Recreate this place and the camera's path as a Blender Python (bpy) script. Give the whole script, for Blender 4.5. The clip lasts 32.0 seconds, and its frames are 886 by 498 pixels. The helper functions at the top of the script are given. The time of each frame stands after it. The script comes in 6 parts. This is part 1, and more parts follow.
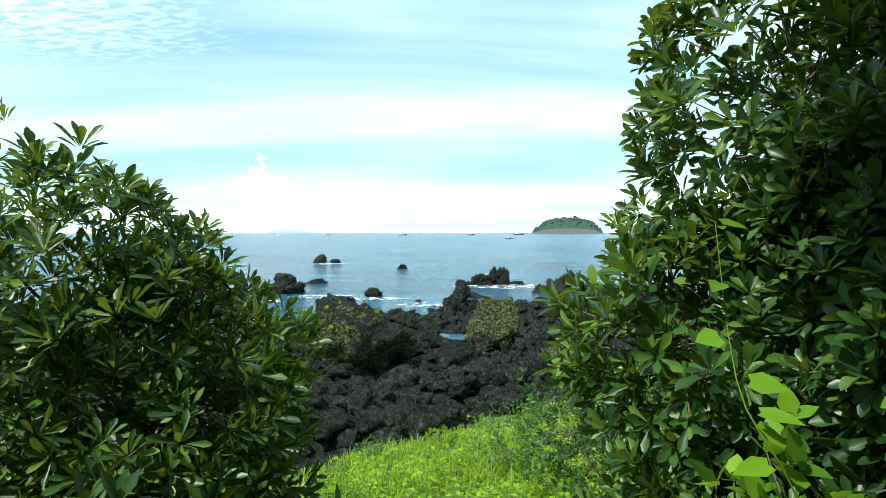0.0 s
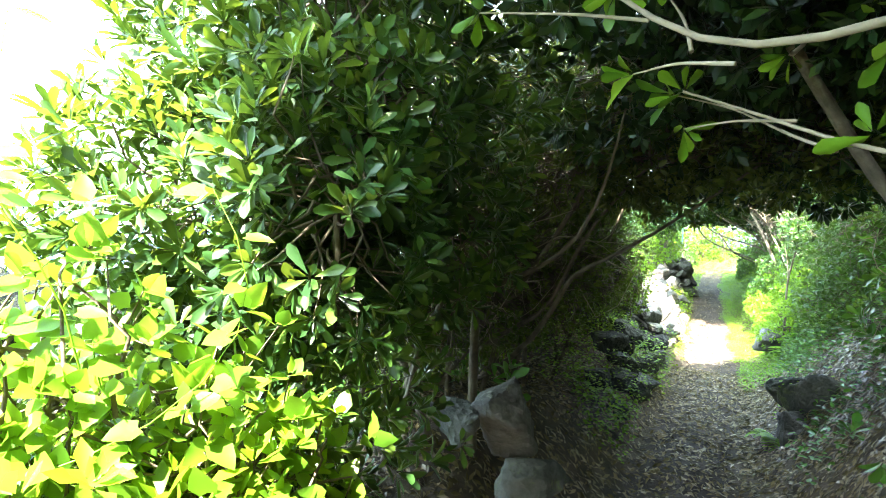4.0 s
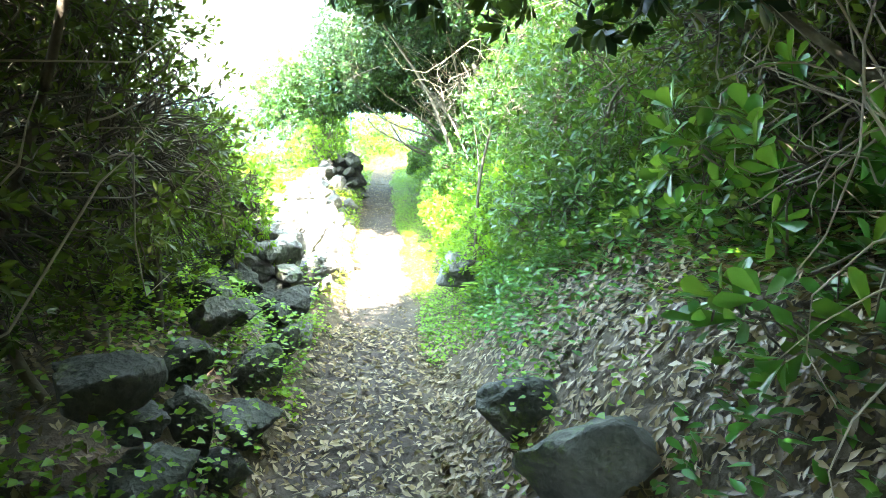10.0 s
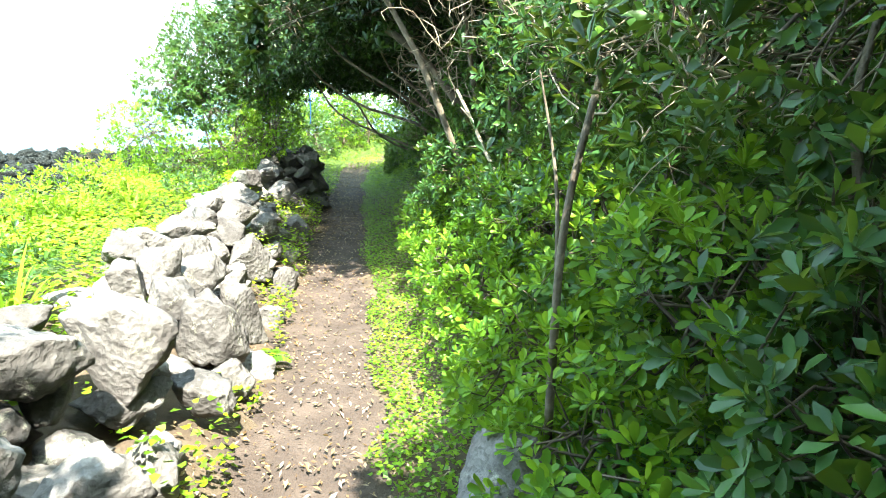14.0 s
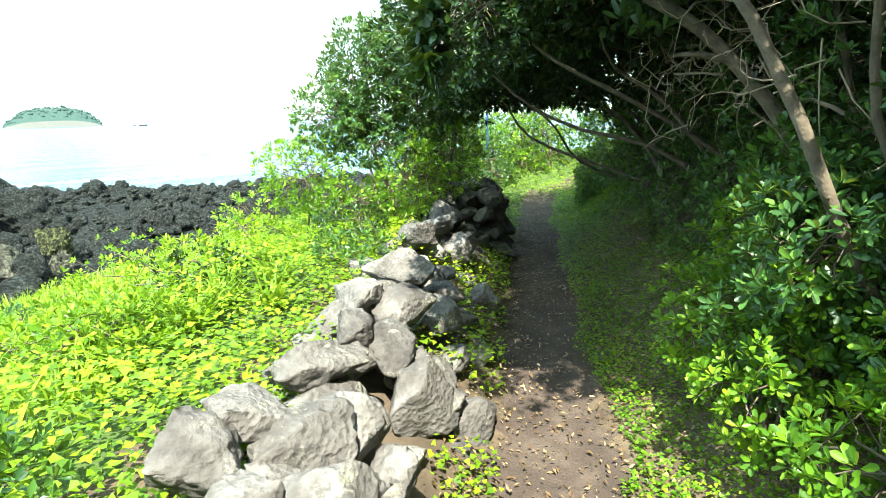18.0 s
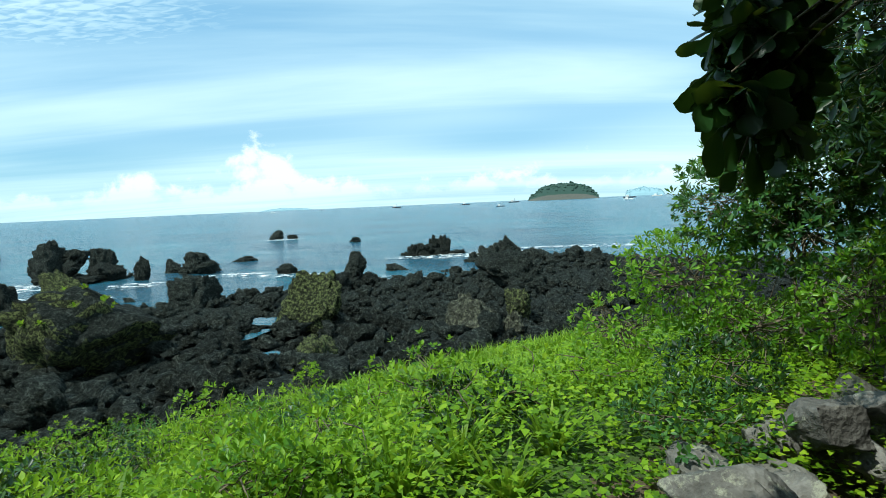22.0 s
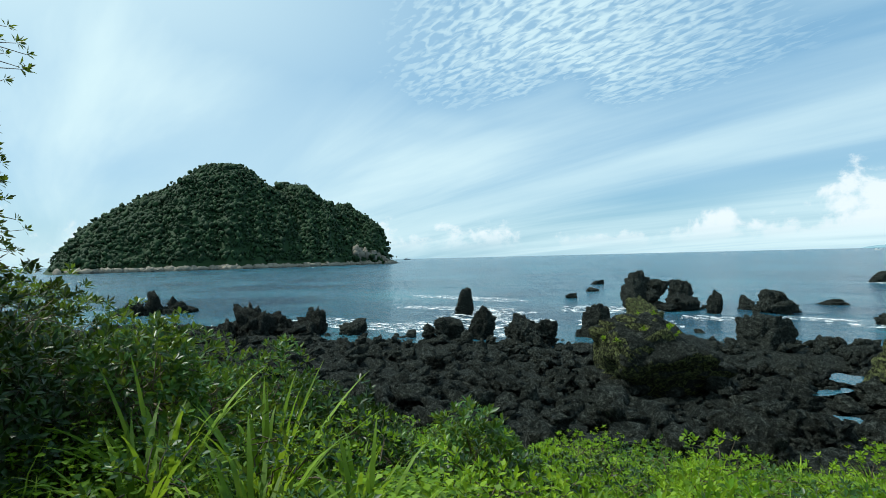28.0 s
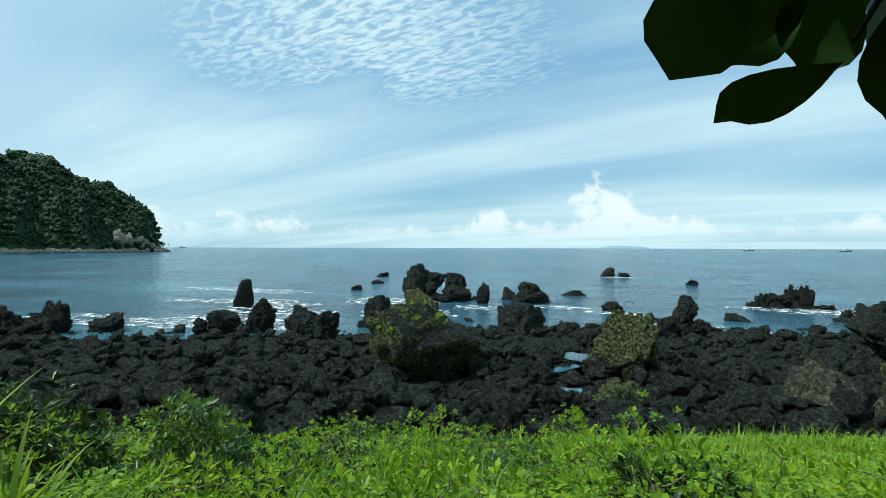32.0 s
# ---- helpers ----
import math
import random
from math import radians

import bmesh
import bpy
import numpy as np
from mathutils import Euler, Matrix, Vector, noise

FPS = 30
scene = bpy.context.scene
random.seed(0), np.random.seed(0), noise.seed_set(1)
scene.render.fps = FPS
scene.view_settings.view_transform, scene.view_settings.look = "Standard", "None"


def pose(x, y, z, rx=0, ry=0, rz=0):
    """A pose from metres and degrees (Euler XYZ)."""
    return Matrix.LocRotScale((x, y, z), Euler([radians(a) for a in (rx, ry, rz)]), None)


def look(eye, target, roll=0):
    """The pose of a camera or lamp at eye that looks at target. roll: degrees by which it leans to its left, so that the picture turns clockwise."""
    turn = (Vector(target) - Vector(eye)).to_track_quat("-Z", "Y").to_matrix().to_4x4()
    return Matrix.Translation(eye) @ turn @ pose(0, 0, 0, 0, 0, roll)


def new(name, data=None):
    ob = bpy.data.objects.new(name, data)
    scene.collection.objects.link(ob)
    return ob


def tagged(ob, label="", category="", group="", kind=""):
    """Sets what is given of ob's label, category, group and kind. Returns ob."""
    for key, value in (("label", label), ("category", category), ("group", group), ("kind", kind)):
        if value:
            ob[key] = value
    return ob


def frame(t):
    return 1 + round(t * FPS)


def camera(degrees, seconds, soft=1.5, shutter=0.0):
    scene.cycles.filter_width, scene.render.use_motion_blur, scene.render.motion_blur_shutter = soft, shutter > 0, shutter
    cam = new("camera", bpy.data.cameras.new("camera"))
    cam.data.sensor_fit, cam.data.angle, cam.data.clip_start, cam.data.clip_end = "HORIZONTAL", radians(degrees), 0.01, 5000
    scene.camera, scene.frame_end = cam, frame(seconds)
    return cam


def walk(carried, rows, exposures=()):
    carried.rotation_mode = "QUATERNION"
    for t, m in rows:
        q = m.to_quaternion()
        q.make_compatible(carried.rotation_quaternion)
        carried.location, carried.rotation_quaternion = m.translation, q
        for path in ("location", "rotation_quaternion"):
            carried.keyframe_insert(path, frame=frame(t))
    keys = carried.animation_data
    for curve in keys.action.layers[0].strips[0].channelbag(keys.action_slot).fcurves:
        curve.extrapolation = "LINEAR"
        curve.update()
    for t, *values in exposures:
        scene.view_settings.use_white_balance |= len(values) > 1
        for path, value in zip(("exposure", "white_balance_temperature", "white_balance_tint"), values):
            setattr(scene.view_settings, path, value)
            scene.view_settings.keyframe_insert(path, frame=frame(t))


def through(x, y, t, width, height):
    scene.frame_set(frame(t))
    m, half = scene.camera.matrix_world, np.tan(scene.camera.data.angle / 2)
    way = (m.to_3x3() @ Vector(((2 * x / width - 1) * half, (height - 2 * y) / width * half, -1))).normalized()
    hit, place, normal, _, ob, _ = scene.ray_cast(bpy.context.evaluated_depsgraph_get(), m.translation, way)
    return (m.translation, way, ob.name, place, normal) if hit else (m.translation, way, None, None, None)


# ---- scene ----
cam = camera(76.9, 32.0, soft=0.8)
# seconds, eye x y z, yaw, pitch, roll
ROWS = [
    (0.0, 0.000, -0.000, 7.300, -0.37, -1.73, 0.07),
    (0.5, 0.055, 0.006, 7.244, -0.87, -1.76, -0.08),
    (1.0, 0.128, -0.002, 7.205, -1.73, -1.74, -0.22),
    (1.5, 0.232, -0.022, 7.163, -3.99, -1.76, -0.27),
    (2.0, 0.318, -0.066, 7.126, -8.62, -2.08, -0.44),
    (2.5, 0.410, -0.118, 7.097, -14.07, -2.74, -0.37),
    (3.0, 0.520, -0.154, 7.053, -18.11, -3.27, -0.58),
    (3.5, 0.640, -0.221, 7.012, -22.03, -3.93, -0.93),
    (4.0, 0.703, -0.270, 6.992, -29.46, -5.07, -1.71),
    (4.5, 0.782, -0.208, 6.956, -36.31, -6.07, -2.43),
    (6.5, 1.481, 0.182, 6.833, -58.05, -12.19, -3.82),
    (7.0, 1.727, 0.337, 6.835, -59.58, -12.92, -3.74),
    (7.5, 2.039, 0.474, 6.799, -60.18, -13.30, -3.25),
    (8.0, 2.297, 0.632, 6.761, -60.44, -13.38, -3.09),
    (8.5, 2.511, 0.832, 6.745, -60.62, -13.49, -3.20),
    (9.0, 2.750, 1.010, 6.712, -60.79, -13.83, -3.15),
    (9.5, 3.009, 1.211, 6.704, -60.93, -13.95, -3.23),
    (10.0, 3.277, 1.434, 6.698, -61.07, -14.02, -3.45),
    (10.5, 3.593, 1.608, 6.668, -61.28, -14.19, -3.23),
    (11.0, 3.891, 1.759, 6.646, -61.14, -14.17, -3.41),
    (11.5, 4.175, 1.962, 6.611, -61.75, -14.19, -3.47),
    (12.0, 4.522, 2.169, 6.562, -62.27, -14.25, -3.12),
    (12.5, 4.826, 2.365, 6.530, -62.38, -14.25, -3.28),
    (13.0, 5.146, 2.568, 6.515, -62.60, -14.40, -3.59),
    (13.5, 5.444, 2.749, 6.494, -62.77, -14.51, -3.36),
    (15.5, 6.323, 3.232, 6.502, -63.75, -15.59, -1.59),
    (16.0, 6.504, 3.460, 6.503, -63.80, -15.70, -1.91),
    (16.5, 6.672, 3.696, 6.510, -62.64, -15.57, -1.85),
    (17.0, 6.822, 3.911, 6.518, -57.99, -15.36, -0.87),
    (17.5, 6.947, 4.126, 6.515, -52.08, -14.57, 0.55),
    (18.0, 7.050, 4.266, 6.524, -46.97, -13.50, 1.50),
    (18.5, 7.242, 4.392, 6.546, -41.14, -12.70, 2.54),
    (19.0, 7.430, 4.525, 6.559, -34.22, -11.47, 2.68),
    (19.5, 7.630, 4.692, 6.556, -28.32, -10.04, 2.60),
    (20.0, 7.805, 4.757, 6.583, -22.87, -8.59, 2.79),
    (20.5, 8.017, 4.826, 6.597, -16.47, -7.37, 3.30),
    (21.0, 8.159, 4.900, 6.589, -9.92, -6.29, 3.13),
    (21.5, 8.300, 5.017, 6.603, -4.77, -5.62, 2.62),
    (22.0, 8.462, 5.110, 6.608, -0.59, -4.71, 2.46),
    (22.5, 8.622, 5.147, 6.591, 3.56, -4.17, 2.34),
    (23.0, 8.709, 5.221, 6.584, 7.28, -3.84, 2.12),
    (23.5, 8.758, 5.326, 6.591, 10.74, -3.36, 1.61),
    (24.0, 8.805, 5.376, 6.594, 15.98, -2.42, 1.56),
    (24.5, 8.893, 5.413, 6.594, 23.70, -1.64, 2.01),
    (25.0, 8.998, 5.450, 6.589, 32.69, -1.09, 2.38),
    (25.5, 9.033, 5.484, 6.591, 39.81, -0.74, 2.31),
    (26.0, 8.995, 5.486, 6.593, 44.92, -0.48, 2.26),
    (26.5, 8.923, 5.449, 6.601, 48.71, -0.24, 2.07),
    (28.5, 8.740, 5.478, 6.575, 54.64, 0.99, 1.34),
    (29.0, 8.812, 5.495, 6.568, 54.08, 1.06, 0.98),
    (29.5, 8.927, 5.539, 6.564, 52.98, 1.08, 0.81),
    (30.0, 9.031, 5.593, 6.554, 50.36, 1.03, 0.77),
    (30.5, 9.099, 5.607, 6.550, 46.03, 0.95, 0.58),
    (31.0, 9.145, 5.630, 6.530, 41.86, 0.72, 0.41),
    (31.5, 9.087, 5.666, 6.527, 38.29, 0.26, 0.17),
    (32.0, 9.005, 5.739, 6.533, 32.93, -0.18, -0.15),
]
# seconds, stops, kelvin, tint
EXPOSURES = [(0.0, 0.55, 6600, 8), (1.0, 0.58, 6650, 9), (1.5, 0.7, 6550, 8), (2.0, 1.35, 6650, 10), (2.5, 2.1, 6650, 10), (3.0, 2.95, 6650, 15), (4.0, 4.4, 6650, 17), (6.5, 6.1, 6600, 11), (7.2, 6.15, 6600, 11), (9.0, 5.3, 6500, 13),
             (10.0, 4.8, 6500, 14), (11.0, 4.35, 6550, 16), (12.0, 3.98, 6600, 15), (13.0, 3.4, 6600, 14), (16.0, 2.65, 6600, 12), (17.5, 2.35, 6700, 10), (19.0, 1.85, 6700, 11), (20.0, 1.25, 6500, 7), (20.5, 0.8, 6400, 5), (21.0, 0.4, 6250, 2),
             (22.0, 0.1, 6150, 0), (25.0, -0.03, 6150, 0), (26.5, -0.12, 6250, 3), (29.0, -0.2, 6350, 6), (32.0, -0.18, 6250, 3)]
walk(cam, [(t, pose(x, y, z, 90 + pitch, roll, yaw)) for t, x, y, z, yaw, pitch, roll in ROWS], EXPOSURES)

# ---- sky and sun ----
SUN_AZ, SUN_EL = math.atan2(-0.62, -0.78), radians(57)
world = bpy.data.worlds.new("sky")
scene.world = world
world.use_nodes = True
wt = world.node_tree
wt.nodes.clear()


def wn(kind, **inputs):
    n = wt.nodes.new(kind)
    for k, v in inputs.items():
        n.inputs[k.replace("_", " ")].default_value = v
    return n


def wl(a, b):
    wt.links.new(a, b)


def wmath(op, a, b=0.0, clamp=False):
    n = wt.nodes.new("ShaderNodeMath")
    n.operation, n.use_clamp = op, clamp
    for i, v in enumerate((a, b)):
        if isinstance(v, (int, float)):
            n.inputs[i].default_value = v
        else:
            wl(v, n.inputs[i])
    return n.outputs[0]


def wramp(value, lo, hi, smooth=True):
    n = wt.nodes.new("ShaderNodeMapRange")
    n.interpolation_type = "SMOOTHSTEP" if smooth else "LINEAR"
    n.inputs["From Min"].default_value, n.inputs["From Max"].default_value = lo, hi
    wl(value, n.inputs["Value"])
    return n.outputs[0]


def wnoise(vec, scale, detail, rough, stretch=(1, 1, 1), turn=0.0, shift=(0, 0, 0), distortion=0.0):
    m = wt.nodes.new("ShaderNodeMapping")
    m.inputs["Scale"].default_value = stretch
    m.inputs["Rotation"].default_value = (0, 0, turn)
    m.inputs["Location"].default_value = shift
    wl(vec, m.inputs["Vector"])
    n = wn("ShaderNodeTexNoise", Scale=scale, Detail=detail, Roughness=rough, Distortion=distortion)
    wl(m.outputs[0], n.inputs["Vector"])
    return n.outputs["Fac"]


def wbump(value, centre, width):
    """1 at the centre, 0 at width from it."""
    d = wmath("ABSOLUTE", wmath("SUBTRACT", value, centre))
    return wmath("SUBTRACT", 1.0, wramp(d, 0.0, width))


coord = wt.nodes.new("ShaderNodeTexCoord").outputs["Generated"]
sep = wt.nodes.new("ShaderNodeSeparateXYZ")
wl(coord, sep.inputs[0])
dx, dy, dz = sep.outputs
up = wmath("MAXIMUM", dz, 0.0)
# azimuth to the left of +y, in radians
azimuth = wmath("ARCTAN2", wmath("MULTIPLY", dx, -1.0), dy)
# a flat cloud layer seen from below
layer = wt.nodes.new("ShaderNodeCombineXYZ")
inv = wmath("DIVIDE", 1.0, wmath("ADD", up, 0.10))
wl(wmath("MULTIPLY", dx, inv), layer.inputs[0])
wl(wmath("MULTIPLY", dy, inv), layer.inputs[1])
layer = layer.outputs[0]

sky = wt.nodes.new("ShaderNodeTexSky")
sky.sky_type, sky.sun_disc = "NISHITA", False
sky.sun_elevation, sky.sun_rotation = SUN_EL, math.pi / 2 - SUN_AZ
sky.air_density, sky.dust_density, sky.ozone_density = 1.0, 0.6, 1.6

# long cirrus streaks, a rippled patch, a low bank of cumulus
streak = wramp(wnoise(layer, 0.50, 6, 0.55, (0.30, 1.5, 1), radians(-14), (3, 1, 0), 0.5), 0.34, 0.72)
veil = wramp(wnoise(layer, 0.22, 3, 0.5, (0.7, 1, 1), radians(-10), (7, 2, 0)), 0.30, 0.62)
ripple = wramp(wnoise(layer, 24.0, 2, 0.5, (0.6, 1.3, 1), radians(28), (0, 0, 0), 0.6), 0.34, 0.66)
patch = wmath("MULTIPLY", wbump(azimuth, radians(42), radians(36)), wramp(dz, 0.16, 0.32))
patch = wmath("MULTIPLY", patch, wramp(wnoise(layer, 0.8, 2, 0.5, shift=(2, 5, 0)), 0.30, 0.46))
high = wmath("MULTIPLY", wmath("ADD", wmath("MULTIPLY", streak, 0.62), wmath("MULTIPLY", veil, 0.52)), 1.0, True)
ripples = wmath("MULTIPLY", wmath("MULTIPLY", wmath("ADD", wmath("MULTIPLY", ripple, 0.6), 0.35), patch), 0.95)
high = wmath("MAXIMUM", wmath("MULTIPLY", high, wmath("SUBTRACT", 1.0, wmath("MULTIPLY", patch, 0.75))), ripples)
# glare of thin cloud towards the sun
glare = wmath("MULTIPLY", wramp(azimuth, radians(20), radians(100)), wramp(dz, 0.02, 0.45))
high = wmath("MAXIMUM", high, wmath("MULTIPLY", glare, 0.9))
clear = wmath("MULTIPLY", wbump(azimuth, radians(-8), radians(20)), wbump(dz, 0.105, 0.05))
high = wmath("MULTIPLY", high, wmath("SUBTRACT", 1.0, wmath("MULTIPLY", clear, 0.75)))
puff = wnoise(coord, 13.0, 7, 0.62, (1, 1, 1.2), 0, (0.35, 0.1, 0.0), 0.2)
low = wmath("ADD", puff, wmath("MULTIPLY", wbump(azimuth, radians(17), radians(8)), 0.175))
tall = wmath("SUBTRACT", low, wmath("MULTIPLY", up, 3.0))
cumulus = wmath("MULTIPLY", wramp(tall, 0.36, 0.50), wramp(dz, 0.004, 0.05))
haze = wmath("SUBTRACT", 1.0, wramp(dz, 0.0, 0.17))

background = wn("ShaderNodeBackground", Strength=0.11)
mixes = sky.outputs[0]


def wmix(fac, base, colour):
    n = wt.nodes.new("ShaderNodeMix")
    n.data_type = "RGBA"
    wl(fac, n.inputs["Factor"])
    wl(base, n.inputs["A"])
    n.inputs["B"].default_value = colour
    return n.outputs["Result"]


mixes = wmix(wmath("ADD", 0.45, 0.0), mixes, (1.4, 5.4, 9.4, 1))
mixes = wmix(wmath("MULTIPLY", wmath("MULTIPLY", haze, wmath("SUBTRACT", 1.0, wmath("MULTIPLY", clear, 0.6))), 0.62), mixes, (4.2, 7.0, 8.2, 1))
mixes = wmix(high, mixes, (7.6, 9.6, 10.2, 1))
mixes = wmix(wmath("MULTIPLY", cumulus, 0.92), mixes, (9.4, 10.2, 10.6, 1))
wl(mixes, background.inputs["Color"])
wl(background.outputs[0], wt.nodes.new("ShaderNodeOutputWorld").inputs[0])

sun_data = bpy.data.lights.new("sun", "SUN")
sun_data.energy, sun_data.angle, sun_data.color = 5.0, radians(0.55), (1.0, 0.96, 0.88)
sun = new("sun", sun_data)
sun.matrix_world = look((math.cos(SUN_AZ) * math.cos(SUN_EL) * 80, math.sin(SUN_AZ) * math.cos(SUN_EL) * 80, math.sin(SUN_EL) * 80), (0, 0, 0))


# ---- materials ----
def material(name):
    m = bpy.data.materials.new(name)
    m.use_nodes = True
    nt = m.node_tree
    return m, nt, nt.nodes["Principled BSDF"]


def tex_noise(nt, scale, detail=4, rough=0.6, vec=None, kind="noise"):
    if vec is None:
        vec = nt.nodes.new("ShaderNodeTexCoord").outputs["Object"]
    if kind == "noise":
        n = nt.nodes.new("ShaderNodeTexNoise")
        n.inputs["Detail"].default_value, n.inputs["Roughness"].default_value = detail, rough
        out = n.outputs["Fac"]
    else:
        n = nt.nodes.new("ShaderNodeTexVoronoi")
        out = n.outputs["Distance"]
    n.inputs["Scale"].default_value = scale
    nt.links.new(vec, n.inputs["Vector"])
    return out


def where(nt):
    return nt.nodes.new("ShaderNodeNewGeometry").outputs["Position"]


def ramp(nt, fac, stops):
    n = nt.nodes.new("ShaderNodeValToRGB")
    e = n.color_ramp.elements
    while len(e) < len(stops):
        e.new(0.5)
    for el, (p, c) in zip(e, stops):
        el.position, el.color = p, (*c, 1)
    nt.links.new(fac, n.inputs[0])
    return n.outputs[0]


def mixc(nt, fac, a, b, mode="MIX"):
    n = nt.nodes.new("ShaderNodeMix")
    n.data_type, n.blend_type = "RGBA", mode
    for key, v in (("Factor", fac), ("A", a), ("B", b)):
        if isinstance(v, (int, float)):
            n.inputs[key].default_value = v
        elif isinstance(v, tuple):
            n.inputs[key].default_value = (*v, 1)
        else:
            nt.links.new(v, n.inputs[key])
    return n.outputs["Result"]


def calc(nt, op, a, b=0.0):
    n = nt.nodes.new("ShaderNodeMath")
    n.operation = op
    for i, v in enumerate((a, b)):
        if isinstance(v, (int, float)):
            n.inputs[i].default_value = v
        else:
            nt.links.new(v, n.inputs[i])
    return n.outputs[0]


def bump(nt, bsdf, height, strength, distance=0.02):
    n = nt.nodes.new("ShaderNodeBump")
    n.inputs["Strength"].default_value, n.inputs["Distance"].default_value = strength, distance
    nt.links.new(height, n.inputs["Height"])
    nt.links.new(n.outputs[0], bsdf.inputs["Normal"])


def leaf_material(name, dark, mid, light, gloss=0.35, through=0.35):
    """Leaves: each island has its own tone; light passes through in part."""
    m, nt, p = material(name)
    rnd = nt.nodes.new("ShaderNodeNewGeometry").outputs["Random Per Island"]
    big = tex_noise(nt, 1.3, 2, 0.5, where(nt))
    fac = calc(nt, "ADD", calc(nt, "MULTIPLY", rnd, 0.75), calc(nt, "MULTIPLY", calc(nt, "SUBTRACT", big, 0.5), 0.9))
    col = ramp(nt, fac, [(0.05, dark), (0.5, mid), (0.98, light)])
    fine = tex_noise(nt, 90, 2, 0.6, where(nt))
    col = mixc(nt, calc(nt, "MULTIPLY", fine, 0.35), col, dark)
    nt.links.new(col, p.inputs["Base Color"])
    p.inputs["Roughness"].default_value = gloss
    p.inputs["Specular IOR Level"].default_value = 0.30
    tr = nt.nodes.new("ShaderNodeBsdfTranslucent")
    nt.links.new(mixc(nt, 0.55, col, (0.42, 0.60, 0.04), "MIX"), tr.inputs["Color"])
    mx = nt.nodes.new("ShaderNodeMixShader")
    mx.inputs[0].default_value = through
    nt.links.new(p.outputs[0], mx.inputs[1])
    nt.links.new(tr.outputs[0], mx.inputs[2])
    nt.links.new(mx.outputs[0], nt.nodes["Material Output"].inputs[0])
    return m


M_LAUREL = leaf_material("laurel_leaf", (0.006, 0.022, 0.008), (0.019, 0.058, 0.014), (0.068, 0.135, 0.019), 0.38, 0.06)
M_LOOKOUT = leaf_material("lookout_leaf", (0.010, 0.035, 0.010), (0.036, 0.100, 0.018), (0.15, 0.25, 0.03), 0.38, 0.18)
M_SAPLING = leaf_material("sapling_leaf", (0.02, 0.09, 0.015), (0.05, 0.19, 0.03), (0.12, 0.30, 0.04), 0.30, 0.22)
M_THICKET = leaf_material("thicket_leaf", (0.020, 0.030, 0.010), (0.060, 0.075, 0.020), (0.14, 0.16, 0.035), 0.5, 0.22)
M_HEDGE = leaf_material("hedge_leaf", (0.012, 0.045, 0.014), (0.040, 0.115, 0.026), (0.12, 0.27, 0.028), 0.40, 0.20)
M_BRIGHT = leaf_material("young_leaf", (0.04, 0.12, 0.010), (0.12, 0.28, 0.015), (0.32, 0.48, 0.03), 0.4, 0.38)
M_COVER = leaf_material("groundcover_leaf", (0.055, 0.13, 0.005), (0.17, 0.32, 0.008), (0.34, 0.48, 0.015), 0.55, 0.36)
M_GRASS = leaf_material("grass_blade", (0.08, 0.16, 0.008), (0.19, 0.33, 0.015), (0.36, 0.48, 0.05), 0.55, 0.36)
M_DRY = leaf_material("fallen_leaf", (0.08, 0.048, 0.022), (0.24, 0.165, 0.085), (0.50, 0.40, 0.26), 0.42, 0.10)
M_FOREST = leaf_material("forest_crown", (0.007, 0.026, 0.009), (0.012, 0.040, 0.012), (0.022, 0.062, 0.016), 0.8, 0.05)


def bark_material():
    m, nt, p = material("bark")
    v = where(nt)
    a = tex_noise(nt, 14, 6, 0.65, v)
    b = tex_noise(nt, 90, 3, 0.6, v)
    col = ramp(nt, a, [(0.3, (0.055, 0.042, 0.028)), (0.55, (0.13, 0.105, 0.07)), (0.75, (0.22, 0.19, 0.13))])
    nt.links.new(mixc(nt, calc(nt, "MULTIPLY", b, 0.4), col, (0.05, 0.05, 0.025)), p.inputs["Base Color"])
    p.inputs["Roughness"].default_value = 0.9
    bump(nt, p, calc(nt, "ADD", a, calc(nt, "MULTIPLY", b, 0.5)), 0.6, 0.01)
    return m


M_BARK = bark_material()


